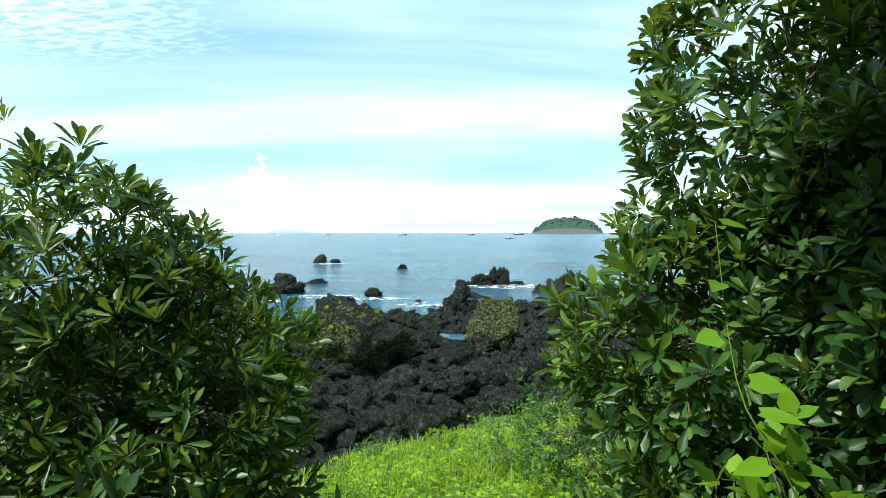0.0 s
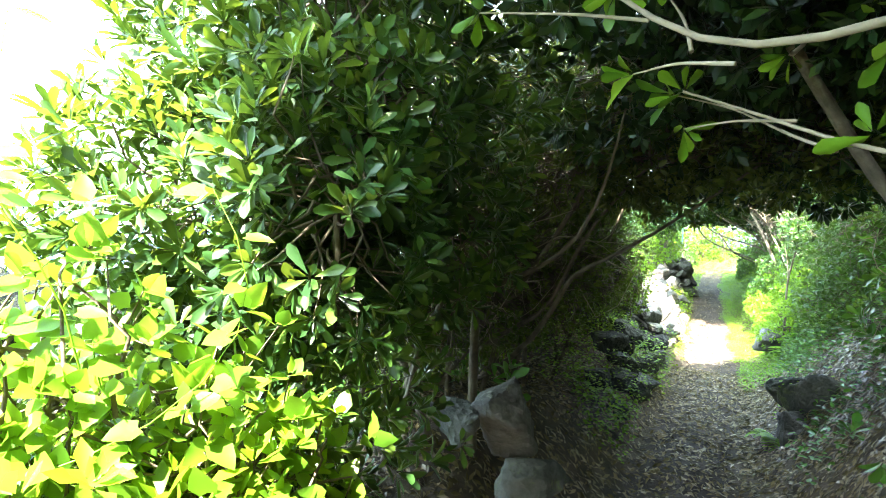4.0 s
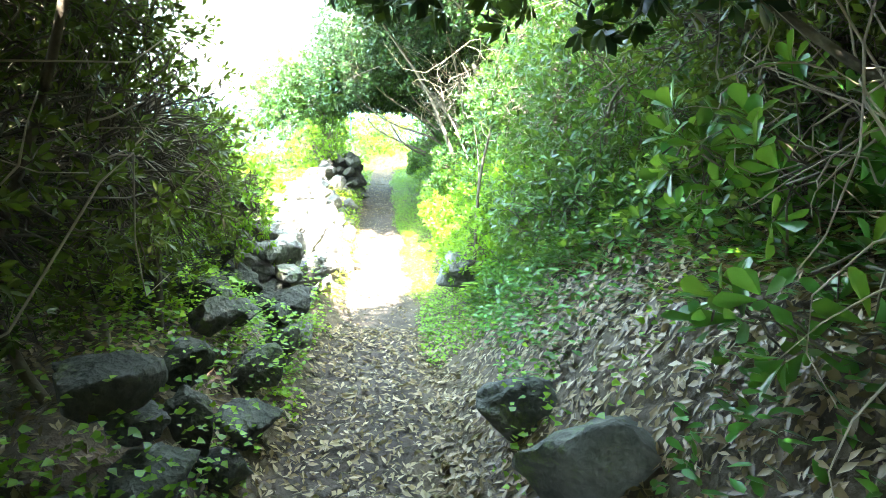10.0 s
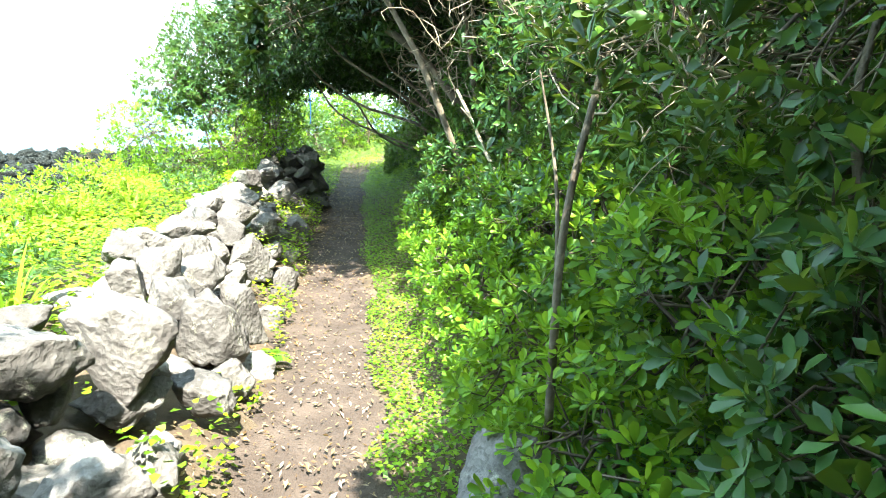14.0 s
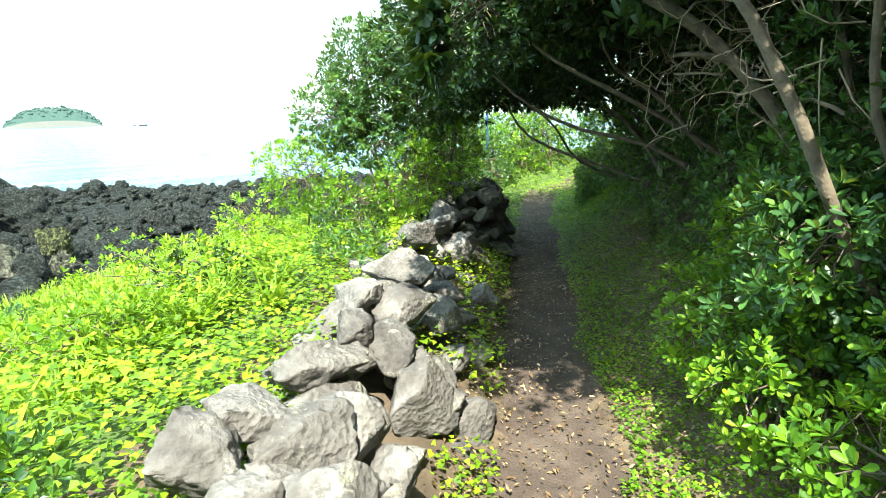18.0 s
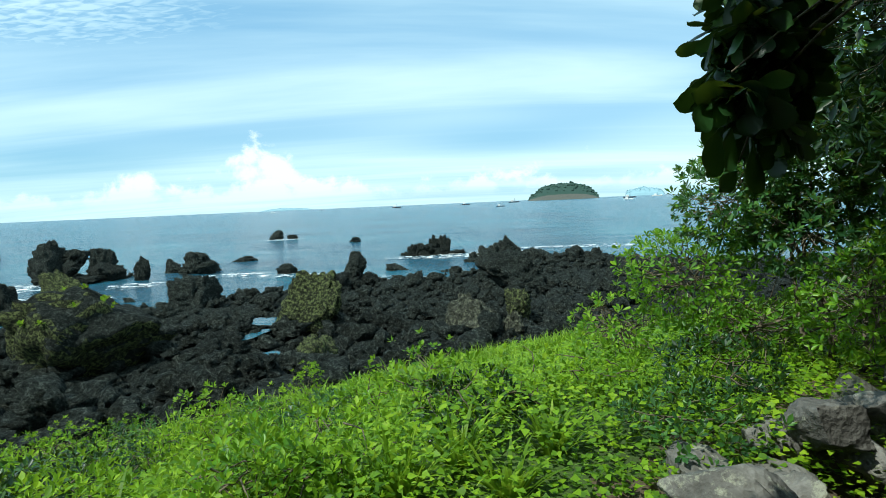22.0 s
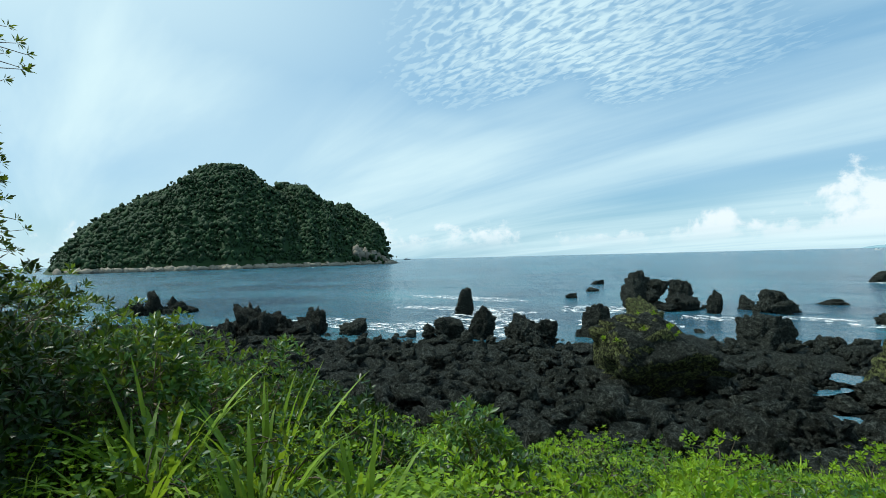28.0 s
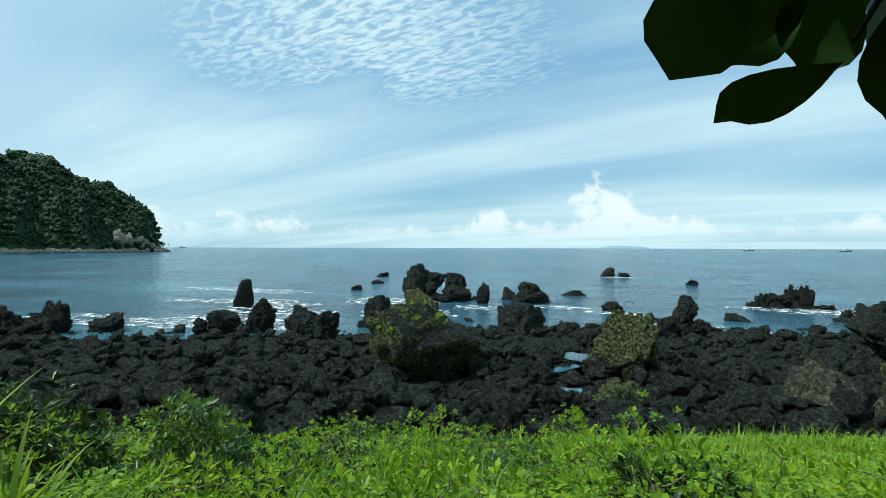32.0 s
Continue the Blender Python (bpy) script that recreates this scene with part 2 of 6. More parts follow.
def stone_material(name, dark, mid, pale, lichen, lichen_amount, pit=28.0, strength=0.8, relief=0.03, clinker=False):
    """Volcanic stone: pits, veins of tone that darken the bump's hollows and lighten its highs, lichen patches, a tone
    of its own per object.
    """
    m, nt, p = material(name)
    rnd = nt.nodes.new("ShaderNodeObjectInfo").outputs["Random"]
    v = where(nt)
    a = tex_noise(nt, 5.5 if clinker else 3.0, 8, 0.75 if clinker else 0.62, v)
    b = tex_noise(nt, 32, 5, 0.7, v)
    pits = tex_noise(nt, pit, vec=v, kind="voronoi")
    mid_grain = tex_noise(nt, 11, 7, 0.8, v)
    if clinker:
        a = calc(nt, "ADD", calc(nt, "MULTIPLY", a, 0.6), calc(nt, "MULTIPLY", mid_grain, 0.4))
    # crevice shade and lit highs put into the colour, from the bump's own noise
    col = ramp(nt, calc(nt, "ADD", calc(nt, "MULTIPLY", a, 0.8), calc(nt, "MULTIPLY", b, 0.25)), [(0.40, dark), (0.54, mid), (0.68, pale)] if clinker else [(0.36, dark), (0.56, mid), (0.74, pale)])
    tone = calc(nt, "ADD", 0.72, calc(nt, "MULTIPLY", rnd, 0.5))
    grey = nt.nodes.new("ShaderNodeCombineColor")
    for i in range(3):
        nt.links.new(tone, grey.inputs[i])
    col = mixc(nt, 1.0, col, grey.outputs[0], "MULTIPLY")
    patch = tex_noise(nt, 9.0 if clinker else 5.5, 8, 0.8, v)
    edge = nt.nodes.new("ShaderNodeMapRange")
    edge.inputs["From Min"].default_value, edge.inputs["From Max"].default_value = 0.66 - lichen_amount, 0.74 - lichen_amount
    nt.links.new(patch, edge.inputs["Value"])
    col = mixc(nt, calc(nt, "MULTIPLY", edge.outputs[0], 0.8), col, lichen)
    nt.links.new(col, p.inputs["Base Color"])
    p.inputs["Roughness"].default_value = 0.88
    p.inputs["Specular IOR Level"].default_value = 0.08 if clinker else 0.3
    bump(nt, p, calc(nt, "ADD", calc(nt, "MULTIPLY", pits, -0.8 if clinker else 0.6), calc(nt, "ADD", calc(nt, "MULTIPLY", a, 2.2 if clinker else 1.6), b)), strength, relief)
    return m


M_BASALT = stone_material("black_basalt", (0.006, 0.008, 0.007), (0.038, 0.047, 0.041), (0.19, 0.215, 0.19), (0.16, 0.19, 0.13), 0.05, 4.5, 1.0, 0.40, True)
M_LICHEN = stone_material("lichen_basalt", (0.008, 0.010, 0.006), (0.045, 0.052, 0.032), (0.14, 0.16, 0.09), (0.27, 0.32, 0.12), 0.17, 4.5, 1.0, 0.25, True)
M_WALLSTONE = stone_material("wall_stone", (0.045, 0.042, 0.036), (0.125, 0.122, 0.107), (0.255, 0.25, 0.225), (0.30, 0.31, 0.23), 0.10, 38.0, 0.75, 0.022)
# wall stone again, with shade put into a darker tone, and mossy patches
M_SHADEMOSS = stone_material("shade_toned_stone", (0.035, 0.037, 0.03), (0.09, 0.092, 0.075), (0.17, 0.17, 0.14), (0.10, 0.13, 0.05), 0.12, 38.0, 0.75, 0.022)
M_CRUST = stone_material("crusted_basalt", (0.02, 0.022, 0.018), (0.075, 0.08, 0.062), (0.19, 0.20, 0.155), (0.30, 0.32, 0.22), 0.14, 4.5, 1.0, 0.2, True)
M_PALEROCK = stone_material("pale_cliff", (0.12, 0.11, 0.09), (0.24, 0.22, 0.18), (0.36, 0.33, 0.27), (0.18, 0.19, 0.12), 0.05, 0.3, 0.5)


def soil_material(name, stops, scale):
    m, nt, p = material(name)
    v = where(nt)
    a = tex_noise(nt, scale, 8, 0.65, v)
    b = tex_noise(nt, 60, 4, 0.7, v)
    col = ramp(nt, a, stops)
    nt.links.new(mixc(nt, calc(nt, "MULTIPLY", b, 0.5), col, stops[0][1]), p.inputs["Base Color"])
    p.inputs["Roughness"].default_value = 0.95
    bump(nt, p, calc(nt, "ADD", a, b), 0.7, 0.02)
    return m


M_PATH = soil_material("trodden_earth", [(0.3, (0.036, 0.026, 0.018)), (0.5, (0.058, 0.043, 0.030)), (0.72, (0.11, 0.085, 0.062))], 5.0)
M_EARTH = soil_material("dark_earth", [(0.3, (0.04, 0.030, 0.016)), (0.5, (0.085, 0.064, 0.036)), (0.72, (0.15, 0.115, 0.07))], 6.0)
M_TURF = soil_material("turf_earth", [(0.3, (0.03, 0.05, 0.008)), (0.5, (0.05, 0.10, 0.012)), (0.72, (0.09, 0.16, 0.02))], 2.0)


def water_material():
    m, nt, p = material("sea_water")
    v = where(nt)
    deep = tex_noise(nt, 0.03, 4, 0.55, v)
    nt.links.new(ramp(nt, deep, [(0.36, (0.004, 0.038, 0.072)), (0.52, (0.014, 0.085, 0.130)), (0.68, (0.040, 0.15, 0.19))]), p.inputs["Base Color"])
    p.inputs["Roughness"].default_value = 0.19
    p.inputs["IOR"].default_value = 1.33
    mp = nt.nodes.new("ShaderNodeMapping")
    mp.inputs["Scale"].default_value, mp.inputs["Rotation"].default_value = (0.45, 1.3, 1), (0, 0, radians(12))
    nt.links.new(v, mp.inputs["Vector"])
    w1 = tex_noise(nt, 0.5, 7, 0.68, mp.outputs[0])
    w2 = tex_noise(nt, 0.10, 3, 0.5, mp.outputs[0])
    bump(nt, p, calc(nt, "ADD", calc(nt, "ADD", w1, calc(nt, "MULTIPLY", tex_noise(nt, 3.5, 3, 0.6, mp.outputs[0]), 0.25)), calc(nt, "MULTIPLY", w2, 3.0)), 1.0, 0.85)
    return m


M_WATER = water_material()


def foam_material():
    m, nt, p = material("surf_foam")
    v = where(nt)
    a = tex_noise(nt, 0.9, 9, 0.8, v)
    p.inputs["Base Color"].default_value = (0.82, 0.87, 0.88, 1)
    p.inputs["Roughness"].default_value = 0.8
    edge = nt.nodes.new("ShaderNodeMapRange")
    edge.inputs["From Min"].default_value, edge.inputs["From Max"].default_value = 0.50, 0.62
    nt.links.new(a, edge.inputs["Value"])
    nt.links.new(edge.outputs[0], p.inputs["Alpha"])
    return m


M_FOAM = foam_material()


def plain(name, colour, rough=0.5):
    m, nt, p = material(name)
    a = tex_noise(nt, 25, 4, 0.6)
    nt.links.new(mixc(nt, calc(nt, "MULTIPLY", a, 0.35), colour, tuple(c * 0.6 for c in colour)), p.inputs["Base Color"])
    p.inputs["Roughness"].default_value = rough
    return m


M_HULL = plain("dark_hull", (0.03, 0.035, 0.05))
M_CABIN = plain("white_cabin", (0.7, 0.7, 0.68))
M_BLUE = plain("blue_plastic", (0.015, 0.09, 0.20))
# air haze is mixed into this cliff colour
M_ISLEROCK = stone_material("haze_tinted_cliff", (0.045, 0.05, 0.045), (0.075, 0.08, 0.07), (0.11, 0.115, 0.095), (0.07, 0.09, 0.06), 0.08, 0.3, 0.4)
M_PALEBARK = plain("dry_twig", (0.30, 0.25, 0.17), 0.9)
# the farthest land is coloured as the haze in front of it
M_HAZE = plain("haze_tinted_coast", (0.22, 0.36, 0.42), 1.0)


# ---- tools ----
rng = np.random.default_rng(7)


def mesh_from(name, verts, tris, smooth=False):
    verts, tris = np.asarray(verts, np.float32), np.asarray(tris, np.int32)
    me = bpy.data.meshes.new(name)
    me.vertices.add(len(verts))
    me.vertices.foreach_set("co", verts.ravel())
    me.loops.add(tris.size)
    me.loops.foreach_set("vertex_index", tris.ravel())
    me.polygons.add(len(tris))
    k = tris.shape[1]
    me.polygons.foreach_set("loop_start", np.arange(0, tris.size, k, dtype=np.int32))
    if smooth:
        me.polygons.foreach_set("use_smooth", np.ones(len(tris), bool))
    me.update(calc_edges=True)
    return me


def part(name, me, mat, parent=None, label=""):
    ob = new(name, me)
    if mat and not me.materials:
        me.materials.append(mat)
    if parent is not None:
        ob.parent = parent
    return tagged(ob, label)


def thing(name, label, category, group="", kind="", at=(0, 0, 0)):
    ob = new(name)
    ob.location = at
    ob.empty_display_size = 0.1
    return tagged(ob, label, category, group, kind)


def vnoise(x, y, z=0.0, seed=0):
    """Smooth value noise in 0..1, vectorised."""
    x, y, z = np.broadcast_arrays(np.asarray(x, float), np.asarray(y, float), np.asarray(z, float))
    xi, yi, zi = np.floor(x).astype(np.int64), np.floor(y).astype(np.int64), np.floor(z).astype(np.int64)
    u, v, w = x - xi, y - yi, z - zi
    u, v, w = (a * a * (3 - 2 * a) for a in (u, v, w))

    def h(a, b, c):
        n = (a * 374761393 + b * 668265263 + c * 2147483647 + seed * 1442695041) & 0x7FFFFFFF
        n = ((n ^ (n >> 13)) * 1274126177) & 0x7FFFFFFF
        return ((n ^ (n >> 16)) & 0xFFFF) / 65535.0

    r = 0
    for a, wa in ((0, 1 - u), (1, u)):
        for b, wb in ((0, 1 - v), (1, v)):
            for c, wc in ((0, 1 - w), (1, w)):
                r = r + wa * wb * wc * h(xi + a, yi + b, zi + c)
    return r


def fbm(x, y, z=0.0, octaves=4, seed=0):
    s, a, t = 0, 1.0, 0
    for i in range(octaves):
        s = s + a * vnoise(np.asarray(x) * 2 ** i, np.asarray(y) * 2 ** i, np.asarray(z) * 2 ** i, seed + i)
        t += a
        a *= 0.5
    return s / t


def unit(v):
    return v / np.maximum(np.linalg.norm(v, axis=-1, keepdims=True), 1e-9)


# leaf shapes: vertices (along, across, up) in lengths and widths, and triangles
FINE = (np.array([(0, 0, 0), (0.4, -0.3, 0.05), (0.4, 0.3, 0.05), (0.75, -0.5, 0.03), (0.75, 0.5, 0.03), (0.93, -0.26, -0.03), (0.93, 0.26, -0.03), (1, 0, -0.07), (0.42, 0, -0.02), (0.76, 0, -0.04)]),
        np.array([(0, 1, 8), (0, 8, 2), (1, 3, 9), (1, 9, 8), (8, 9, 4), (8, 4, 2), (3, 5, 9), (9, 5, 7), (9, 7, 6), (9, 6, 4)]))
TRIM = [(0.0, 0.0), (0.12, 0.10), (0.28, 0.27), (0.45, 0.41), (0.62, 0.49), (0.76, 0.49), (0.88, 0.39), (0.96, 0.2)]
OVAL = (np.array([(u, 0, -0.05 * math.sin(u * 3)) for u, w in TRIM] + [(u, -w, 0.03) for u, w in TRIM] + [(u, w, 0.03) for u, w in TRIM] + [(1.0, 0, -0.05)]),
        np.array([q for i in range(7) for q in ((i, i + 1, i + 9), (i, i + 9, i + 8), (i, i + 16, i + 17), (i, i + 17, i + 1))] + [(7, 24, 15), (7, 23, 24)]))
MID = (np.array([(0, 0, 0), (0.5, -0.42, 0.05), (0.5, 0.42, 0.05), (0.85, -0.38, 0.0), (0.85, 0.38, 0.0), (1, 0, -0.06), (0.6, 0, -0.04)]),
       np.array([(0, 1, 6), (0, 6, 2), (1, 3, 6), (6, 4, 2), (3, 5, 6), (6, 5, 4)]))
LITE = (np.array([(0, 0, 0), (0.58, -0.48, 0.05), (0.58, 0.48, 0.05), (1, 0, -0.06), (0.55, 0, -0.04)]), np.array([(0, 1, 4), (0, 4, 2), (1, 3, 4), (4, 3, 2)]))
CHEAP = (np.array([(0, 0, 0), (0.6, -0.5, 0.04), (0.6, 0.5, 0.04), (1, 0, -0.05)]), np.array([(0, 3, 1), (0, 2, 3)]))
HEART = (np.array([(0, 0, 0), (-0.08, -0.3, 0.02), (-0.08, 0.3, 0.02), (0.3, -0.52, 0.04), (0.3, 0.52, 0.04), (0.7, -0.3, 0.0), (0.7, 0.3, 0.0), (1, 0, -0.1), (0.4, 0, -0.04)]),
         np.array([(0, 1, 8), (1, 3, 8), (3, 5, 8), (5, 7, 8), (7, 6, 8), (6, 4, 8), (4, 2, 8), (2, 0, 8)]))
BLADE = (np.array([(0, -0.5, 0), (0, 0.5, 0), (0.35, -0.45, 0.10), (0.35, 0.45, 0.10), (0.7, -0.3, 0.10), (0.7, 0.3, 0.10), (1, 0, -0.02)]),
         np.array([(0, 1, 3), (0, 3, 2), (2, 3, 5), (2, 5, 4), (4, 5, 6)]))


def leaves(name, P, D, N, L, W, shape, bend=None):
    """One mesh of leaves at P that point along D, with the upper face towards N."""
    T, F = shape
    n = len(P)
    D = unit(D)
    S = unit(np.cross(D, N))
    U = np.cross(S, D)
    L, W = np.broadcast_to(L, n), np.broadcast_to(W, n)
    V = (P[:, None] + D[:, None] * (T[:, 0] * L[:, None])[..., None] + S[:, None] * (T[:, 1] * W[:, None])[..., None]
         + U[:, None] * (T[:, 2] * L[:, None])[..., None])
    if bend is not None:
        drop = (T[:, 0] ** 2)[None] * (L * bend)[:, None]
        V[:, :, 2] -= drop
    tris = (F[None] + (np.arange(n) * len(T))[:, None, None]).reshape(-1, 3)
    return mesh_from(name, V.reshape(-1, 3), tris)


def rosettes(name, C, A, count, L, W, shape, spread=(0.35, 1.25)):
    """Whorls of leaves at twig tips C with axes A."""
    n = len(C)
    A = unit(A)
    ref = np.where(np.abs(A[:, 2:3]) < 0.9, np.array([[0, 0, 1.0]]), np.array([[1.0, 0, 0]]))
    X = unit(np.cross(A, ref))
    Y = np.cross(A, X)
    k = np.tile(np.arange(count), (n, 1))
    ang = k * 2.4 + rng.uniform(0, 6.28, (n, 1)) + rng.normal(0, 0.2, (n, count))
    tilt = spread[0] + (spread[1] - spread[0]) * (k / max(count - 1, 1)) + rng.normal(0, 0.12, (n, count))
    R = np.cos(ang)[..., None] * X[:, None] + np.sin(ang)[..., None] * Y[:, None]
    D = np.cos(tilt)[..., None] * A[:, None] + np.sin(tilt)[..., None] * R
    N = np.sin(tilt)[..., None] * A[:, None] - np.cos(tilt)[..., None] * R
    P = C[:, None] - A[:, None] * (k * 0.1 * L / count)[..., None] + D * 0.01
    sz = rng.uniform(0.65, 1.15, (n, count)) * rng.uniform(0.8, 1.15, (n, 1))
    D = D + np.array([0, 0, -0.12])
    return leaves(name, P.reshape(-1, 3), D.reshape(-1, 3), N.reshape(-1, 3), (sz * L).ravel(), (sz * W).ravel(), shape)


def tubes(name, lines, sides=6):
    """One mesh of tapering tubes; each line is (points, radius at start, radius at end)."""
    VV, FF, base = [], [], 0
    a = np.arange(sides) * 2 * math.pi / sides
    for pts, r0, r1 in lines:
        pts = np.asarray(pts, float)
        n = len(pts)
        t = unit(np.gradient(pts, axis=0))
        ref = np.array([0.31, 0.2, 0.93]) if abs(t[0][2]) < 0.8 else np.array([1.0, 0.1, 0])
        x = unit(np.cross(t, ref))
        y = np.cross(t, x)
        r = np.linspace(r0, r1, n)[:, None, None]
        VV.append((pts[:, None] + r * (np.cos(a)[None, :, None] * x[:, None] + np.sin(a)[None, :, None] * y[:, None])).reshape(-1, 3))
        i, j = np.meshgrid(np.arange(n - 1), np.arange(sides), indexing="ij")
        q = base + i * sides + j
        p = base + i * sides + (j + 1) % sides
        FF.append(np.stack([q, p, p + sides, q + sides], -1).reshape(-1, 4))
        base += n * sides
    return mesh_from(name, np.concatenate(VV), np.concatenate(FF), True)


def wiggle(a, b, n=6, amount=0.08, sag=0.0, seed=0):
    """A gently crooked line from a to b."""
    r = np.random.default_rng(seed)
    a, b = np.asarray(a, float), np.asarray(b, float)
    t = np.linspace(0, 1, n)[:, None]
    p = a + (b - a) * t
    size = amount * np.linalg.norm(b - a)
    for k in (1, 2, 3):
        p = p + np.sin(k * math.pi * t) * r.normal(0, size * 1.2 / k, (1, 3))
    p[:, 2] += sag * np.sin(t[:, 0] * math.pi)
    return p


def smooth_line(pts, n):
    pts = np.asarray(pts, float)
    s = np.concatenate([[0], np.cumsum(np.linalg.norm(np.diff(pts, axis=0), axis=1))])
    q = np.linspace(0, s[-1], n)
    p = np.stack([np.interp(q, s, pts[:, i]) for i in range(pts.shape[1])], 1)
    for _ in range(3):
        p[1:-1] = (p[:-2] + 2 * p[1:-1] + p[2:]) / 4
    return p


# ---- the line of the path: x, y, height of the trodden floor ----
PATH = smooth_line([(-40, -26, 7.2), (-12, -8, 6.4), (-1.5, -1.1, 5.85), (0.0, -0.25, 5.75), (0.8, 0.05, 5.62), (1.6, 0.5, 5.42), (2.75, 1.2, 5.30), (4.6, 2.42, 5.24),
                    (5.6, 3.0, 5.20), (6.95, 3.88, 5.06), (8.66, 5.08, 4.95), (10.4, 6.35, 4.93), (12.6, 7.9, 4.92), (14.2, 9.0, 4.93), (15.5, 9.85, 4.97), (16.6, 10.15, 5.05), (18.4, 9.9, 5.2),
                    (22, 9.0, 5.5), (60, 9, 6.5)], 900)
PT = unit(np.gradient(PATH[:, :2], axis=0))


def path_frame(x, y):
    """Distance to the left of the path, its floor height, and the x of its nearest point."""
    x, y = np.asarray(x, float), np.asarray(y, float)
    sh = x.shape
    q = np.stack([x.ravel(), y.ravel()], 1)
    d, z, px = np.empty(len(q)), np.empty(len(q)), np.empty(len(q))
    for k in range(0, len(q), 4000):
        c = q[k:k + 4000]
        dd = ((c[:, None, 0] - PATH[None, ::2, 0]) ** 2 + (c[:, None, 1] - PATH[None, ::2, 1]) ** 2)
        i = dd.argmin(1) * 2
        off = c - PATH[i, :2]
        side = PT[i, 0] * off[:, 1] - PT[i, 1] * off[:, 0]
        d[k:k + 4000] = np.sign(side) * np.sqrt(dd[np.arange(len(c)), i // 2])
        z[k:k + 4000], px[k:k + 4000] = PATH[i, 2], PATH[i, 0]
    return d.reshape(sh), z.reshape(sh), px.reshape(sh)


def step(a, b, v):
    t = np.clip((np.asarray(v, float) - a) / (b - a), 0, 1)
    return t * t * (3 - 2 * t)


def ground_z(x, y):
    x, y = np.asarray(x, float), np.asarray(y, float)
    d, zp, px = path_frame(x, y)
    bank = step(7.4, 5.6, px)
    e = np.maximum(-d - 0.38 + 0.10 * bank, 0)
    # last term: unseen hillside added behind the hedge to block landward sky light
    right = zp + (0.55 + 0.42 * bank) * step(0, 1.0, e) + 0.30 * np.clip(e - 0.8, 0, 1.4) + 0.85 * np.clip(e - 2.2, 0, 7)
    tunnel = step(6.6, 5.2, px)
    lift = np.interp(d, [0, 0.36, 0.75, 1.3, 2.2], [0, 0, 0.22, 0.42, 0.42]) * (1 - tunnel) + np.interp(d, [0, 0.36, 0.9, 1.8, 2.6], [0, 0, 0.40, 0.50, 0.35]) * tunnel
    slope = np.interp(d, [0, 2.0, 3.5, 4.3, 8, 10.5, 12, 14.4, 17, 23, 32, 40, 46, 60, 90], [5.0, 5.42, 4.92, 4.62, 3.65, 2.85, 2.5, 2.2, 1.75, 1.2, 0.65, 0.25, -0.4, -1.6, -3])
    t = step(1.2, 3.5, d)
    left = (zp + lift) * (1 - t) + slope * t
    z = np.where(d < 0, right, left)
    # inlet and right-hand shelf
    z = z - 1.2 * np.exp(-(((x + 36) / 13) ** 2 + ((y - 38) / 11) ** 2)) + 0.9 * np.exp(-(((x - 24) / 14) ** 2 + ((y - 56) / 9) ** 2))
    z = z + 0.15 * np.exp(-(((x - 16.9) / 1.3) ** 2 + ((y - 11.9) / 0.9) ** 2))
    shift = 1.8 * step(5, 1, px)
    rocky = step(10.0 - shift, 13.0 - shift, d)
    n = fbm(x * 0.45, y * 0.45, 0, 5, 3) - 0.5
    ridge = np.abs(fbm(x * 0.9, y * 0.9, 0, 4, 9) - 0.5)
    soft = (fbm(x * 0.9, y * 0.9, 0, 4, 5) - 0.5) * 0.22 * step(0.4, 1.2, np.abs(d))
    tread = (fbm(x * 3.5, y * 3.5, 0, 3, 8) - 0.5) * 0.05
    return z + rocky * (n * 1.3 + 0.15 - np.clip(ridge * 5, 0, 1) * 0.35) + (1 - rocky) * (soft + tread)


def gz(x, y):
    return float(ground_z(np.array([x]), np.array([y]))[0])


EYES = np.array([r[1:4] for r in ROWS])


def clear_of_walk(P, half=0.62, height=1.92, reach=0.30):
    """Keeps what stays out of the walker's way."""
    d, zp, px = path_frame(P[:, 0], P[:, 1])
    open_view = (P[:, 0] < 0.9)
    room = np.where(open_view, 0.5, half)
    inside = (np.abs(d) < room) & (P[:, 2] < zp + height)
    near = (((P[:, None] - EYES[None]) ** 2).sum(-1).min(1) < reach ** 2)
    return ~(inside | near)


def rock_mesh(name, level, seed, rough=0.35, squash=(1, 1, 1), blocky=0.0, fine=0.06, cuts=9):
    """An angular stone: a ball cut by random planes, then broken up by ridged noise."""
    bm = bmesh.new()
    bmesh.ops.create_icosphere(bm, subdivisions=level, radius=0.5)
    V = np.array([v.co[:] for v in bm.verts])
    F = np.array([[v.index for v in f.verts] for f in bm.faces])
    bm.free()
    if blocky:
        m = np.abs(V).max(1, keepdims=True) / 0.5
        V = V / (m ** blocky)
    o = seed * 17.3
    k = 1 + rough * 2 * (fbm(V[:, 0] * 2.2 + o, V[:, 1] * 2.2, V[:, 2] * 2.2, 3, seed) - 0.5)
    V = V * k[:, None]
    ra = np.random.default_rng(seed)
    for n in unit(ra.normal(0, 1, (cuts, 3))):
        over = np.maximum(V @ n - ra.uniform(0.26, 0.40), 0)
        V = V - over[:, None] * n * 0.92
    q = V * 3.6 + o
    crease = (1 - np.clip(np.abs(fbm(q[:, 0], q[:, 1], q[:, 2], 2, seed + 50) - 0.5) * 5, 0, 1)) ** 2
    q = V * 8.5 + o
    grain = (1 - np.clip(np.abs(vnoise(q[:, 0], q[:, 1], q[:, 2], seed + 60) - 0.5) * 3, 0, 1))
    V = V * (1.15 - crease * rough * 0.6 - grain * fine * 1.6)[:, None] * np.array(squash)
    return mesh_from(name, V, F)


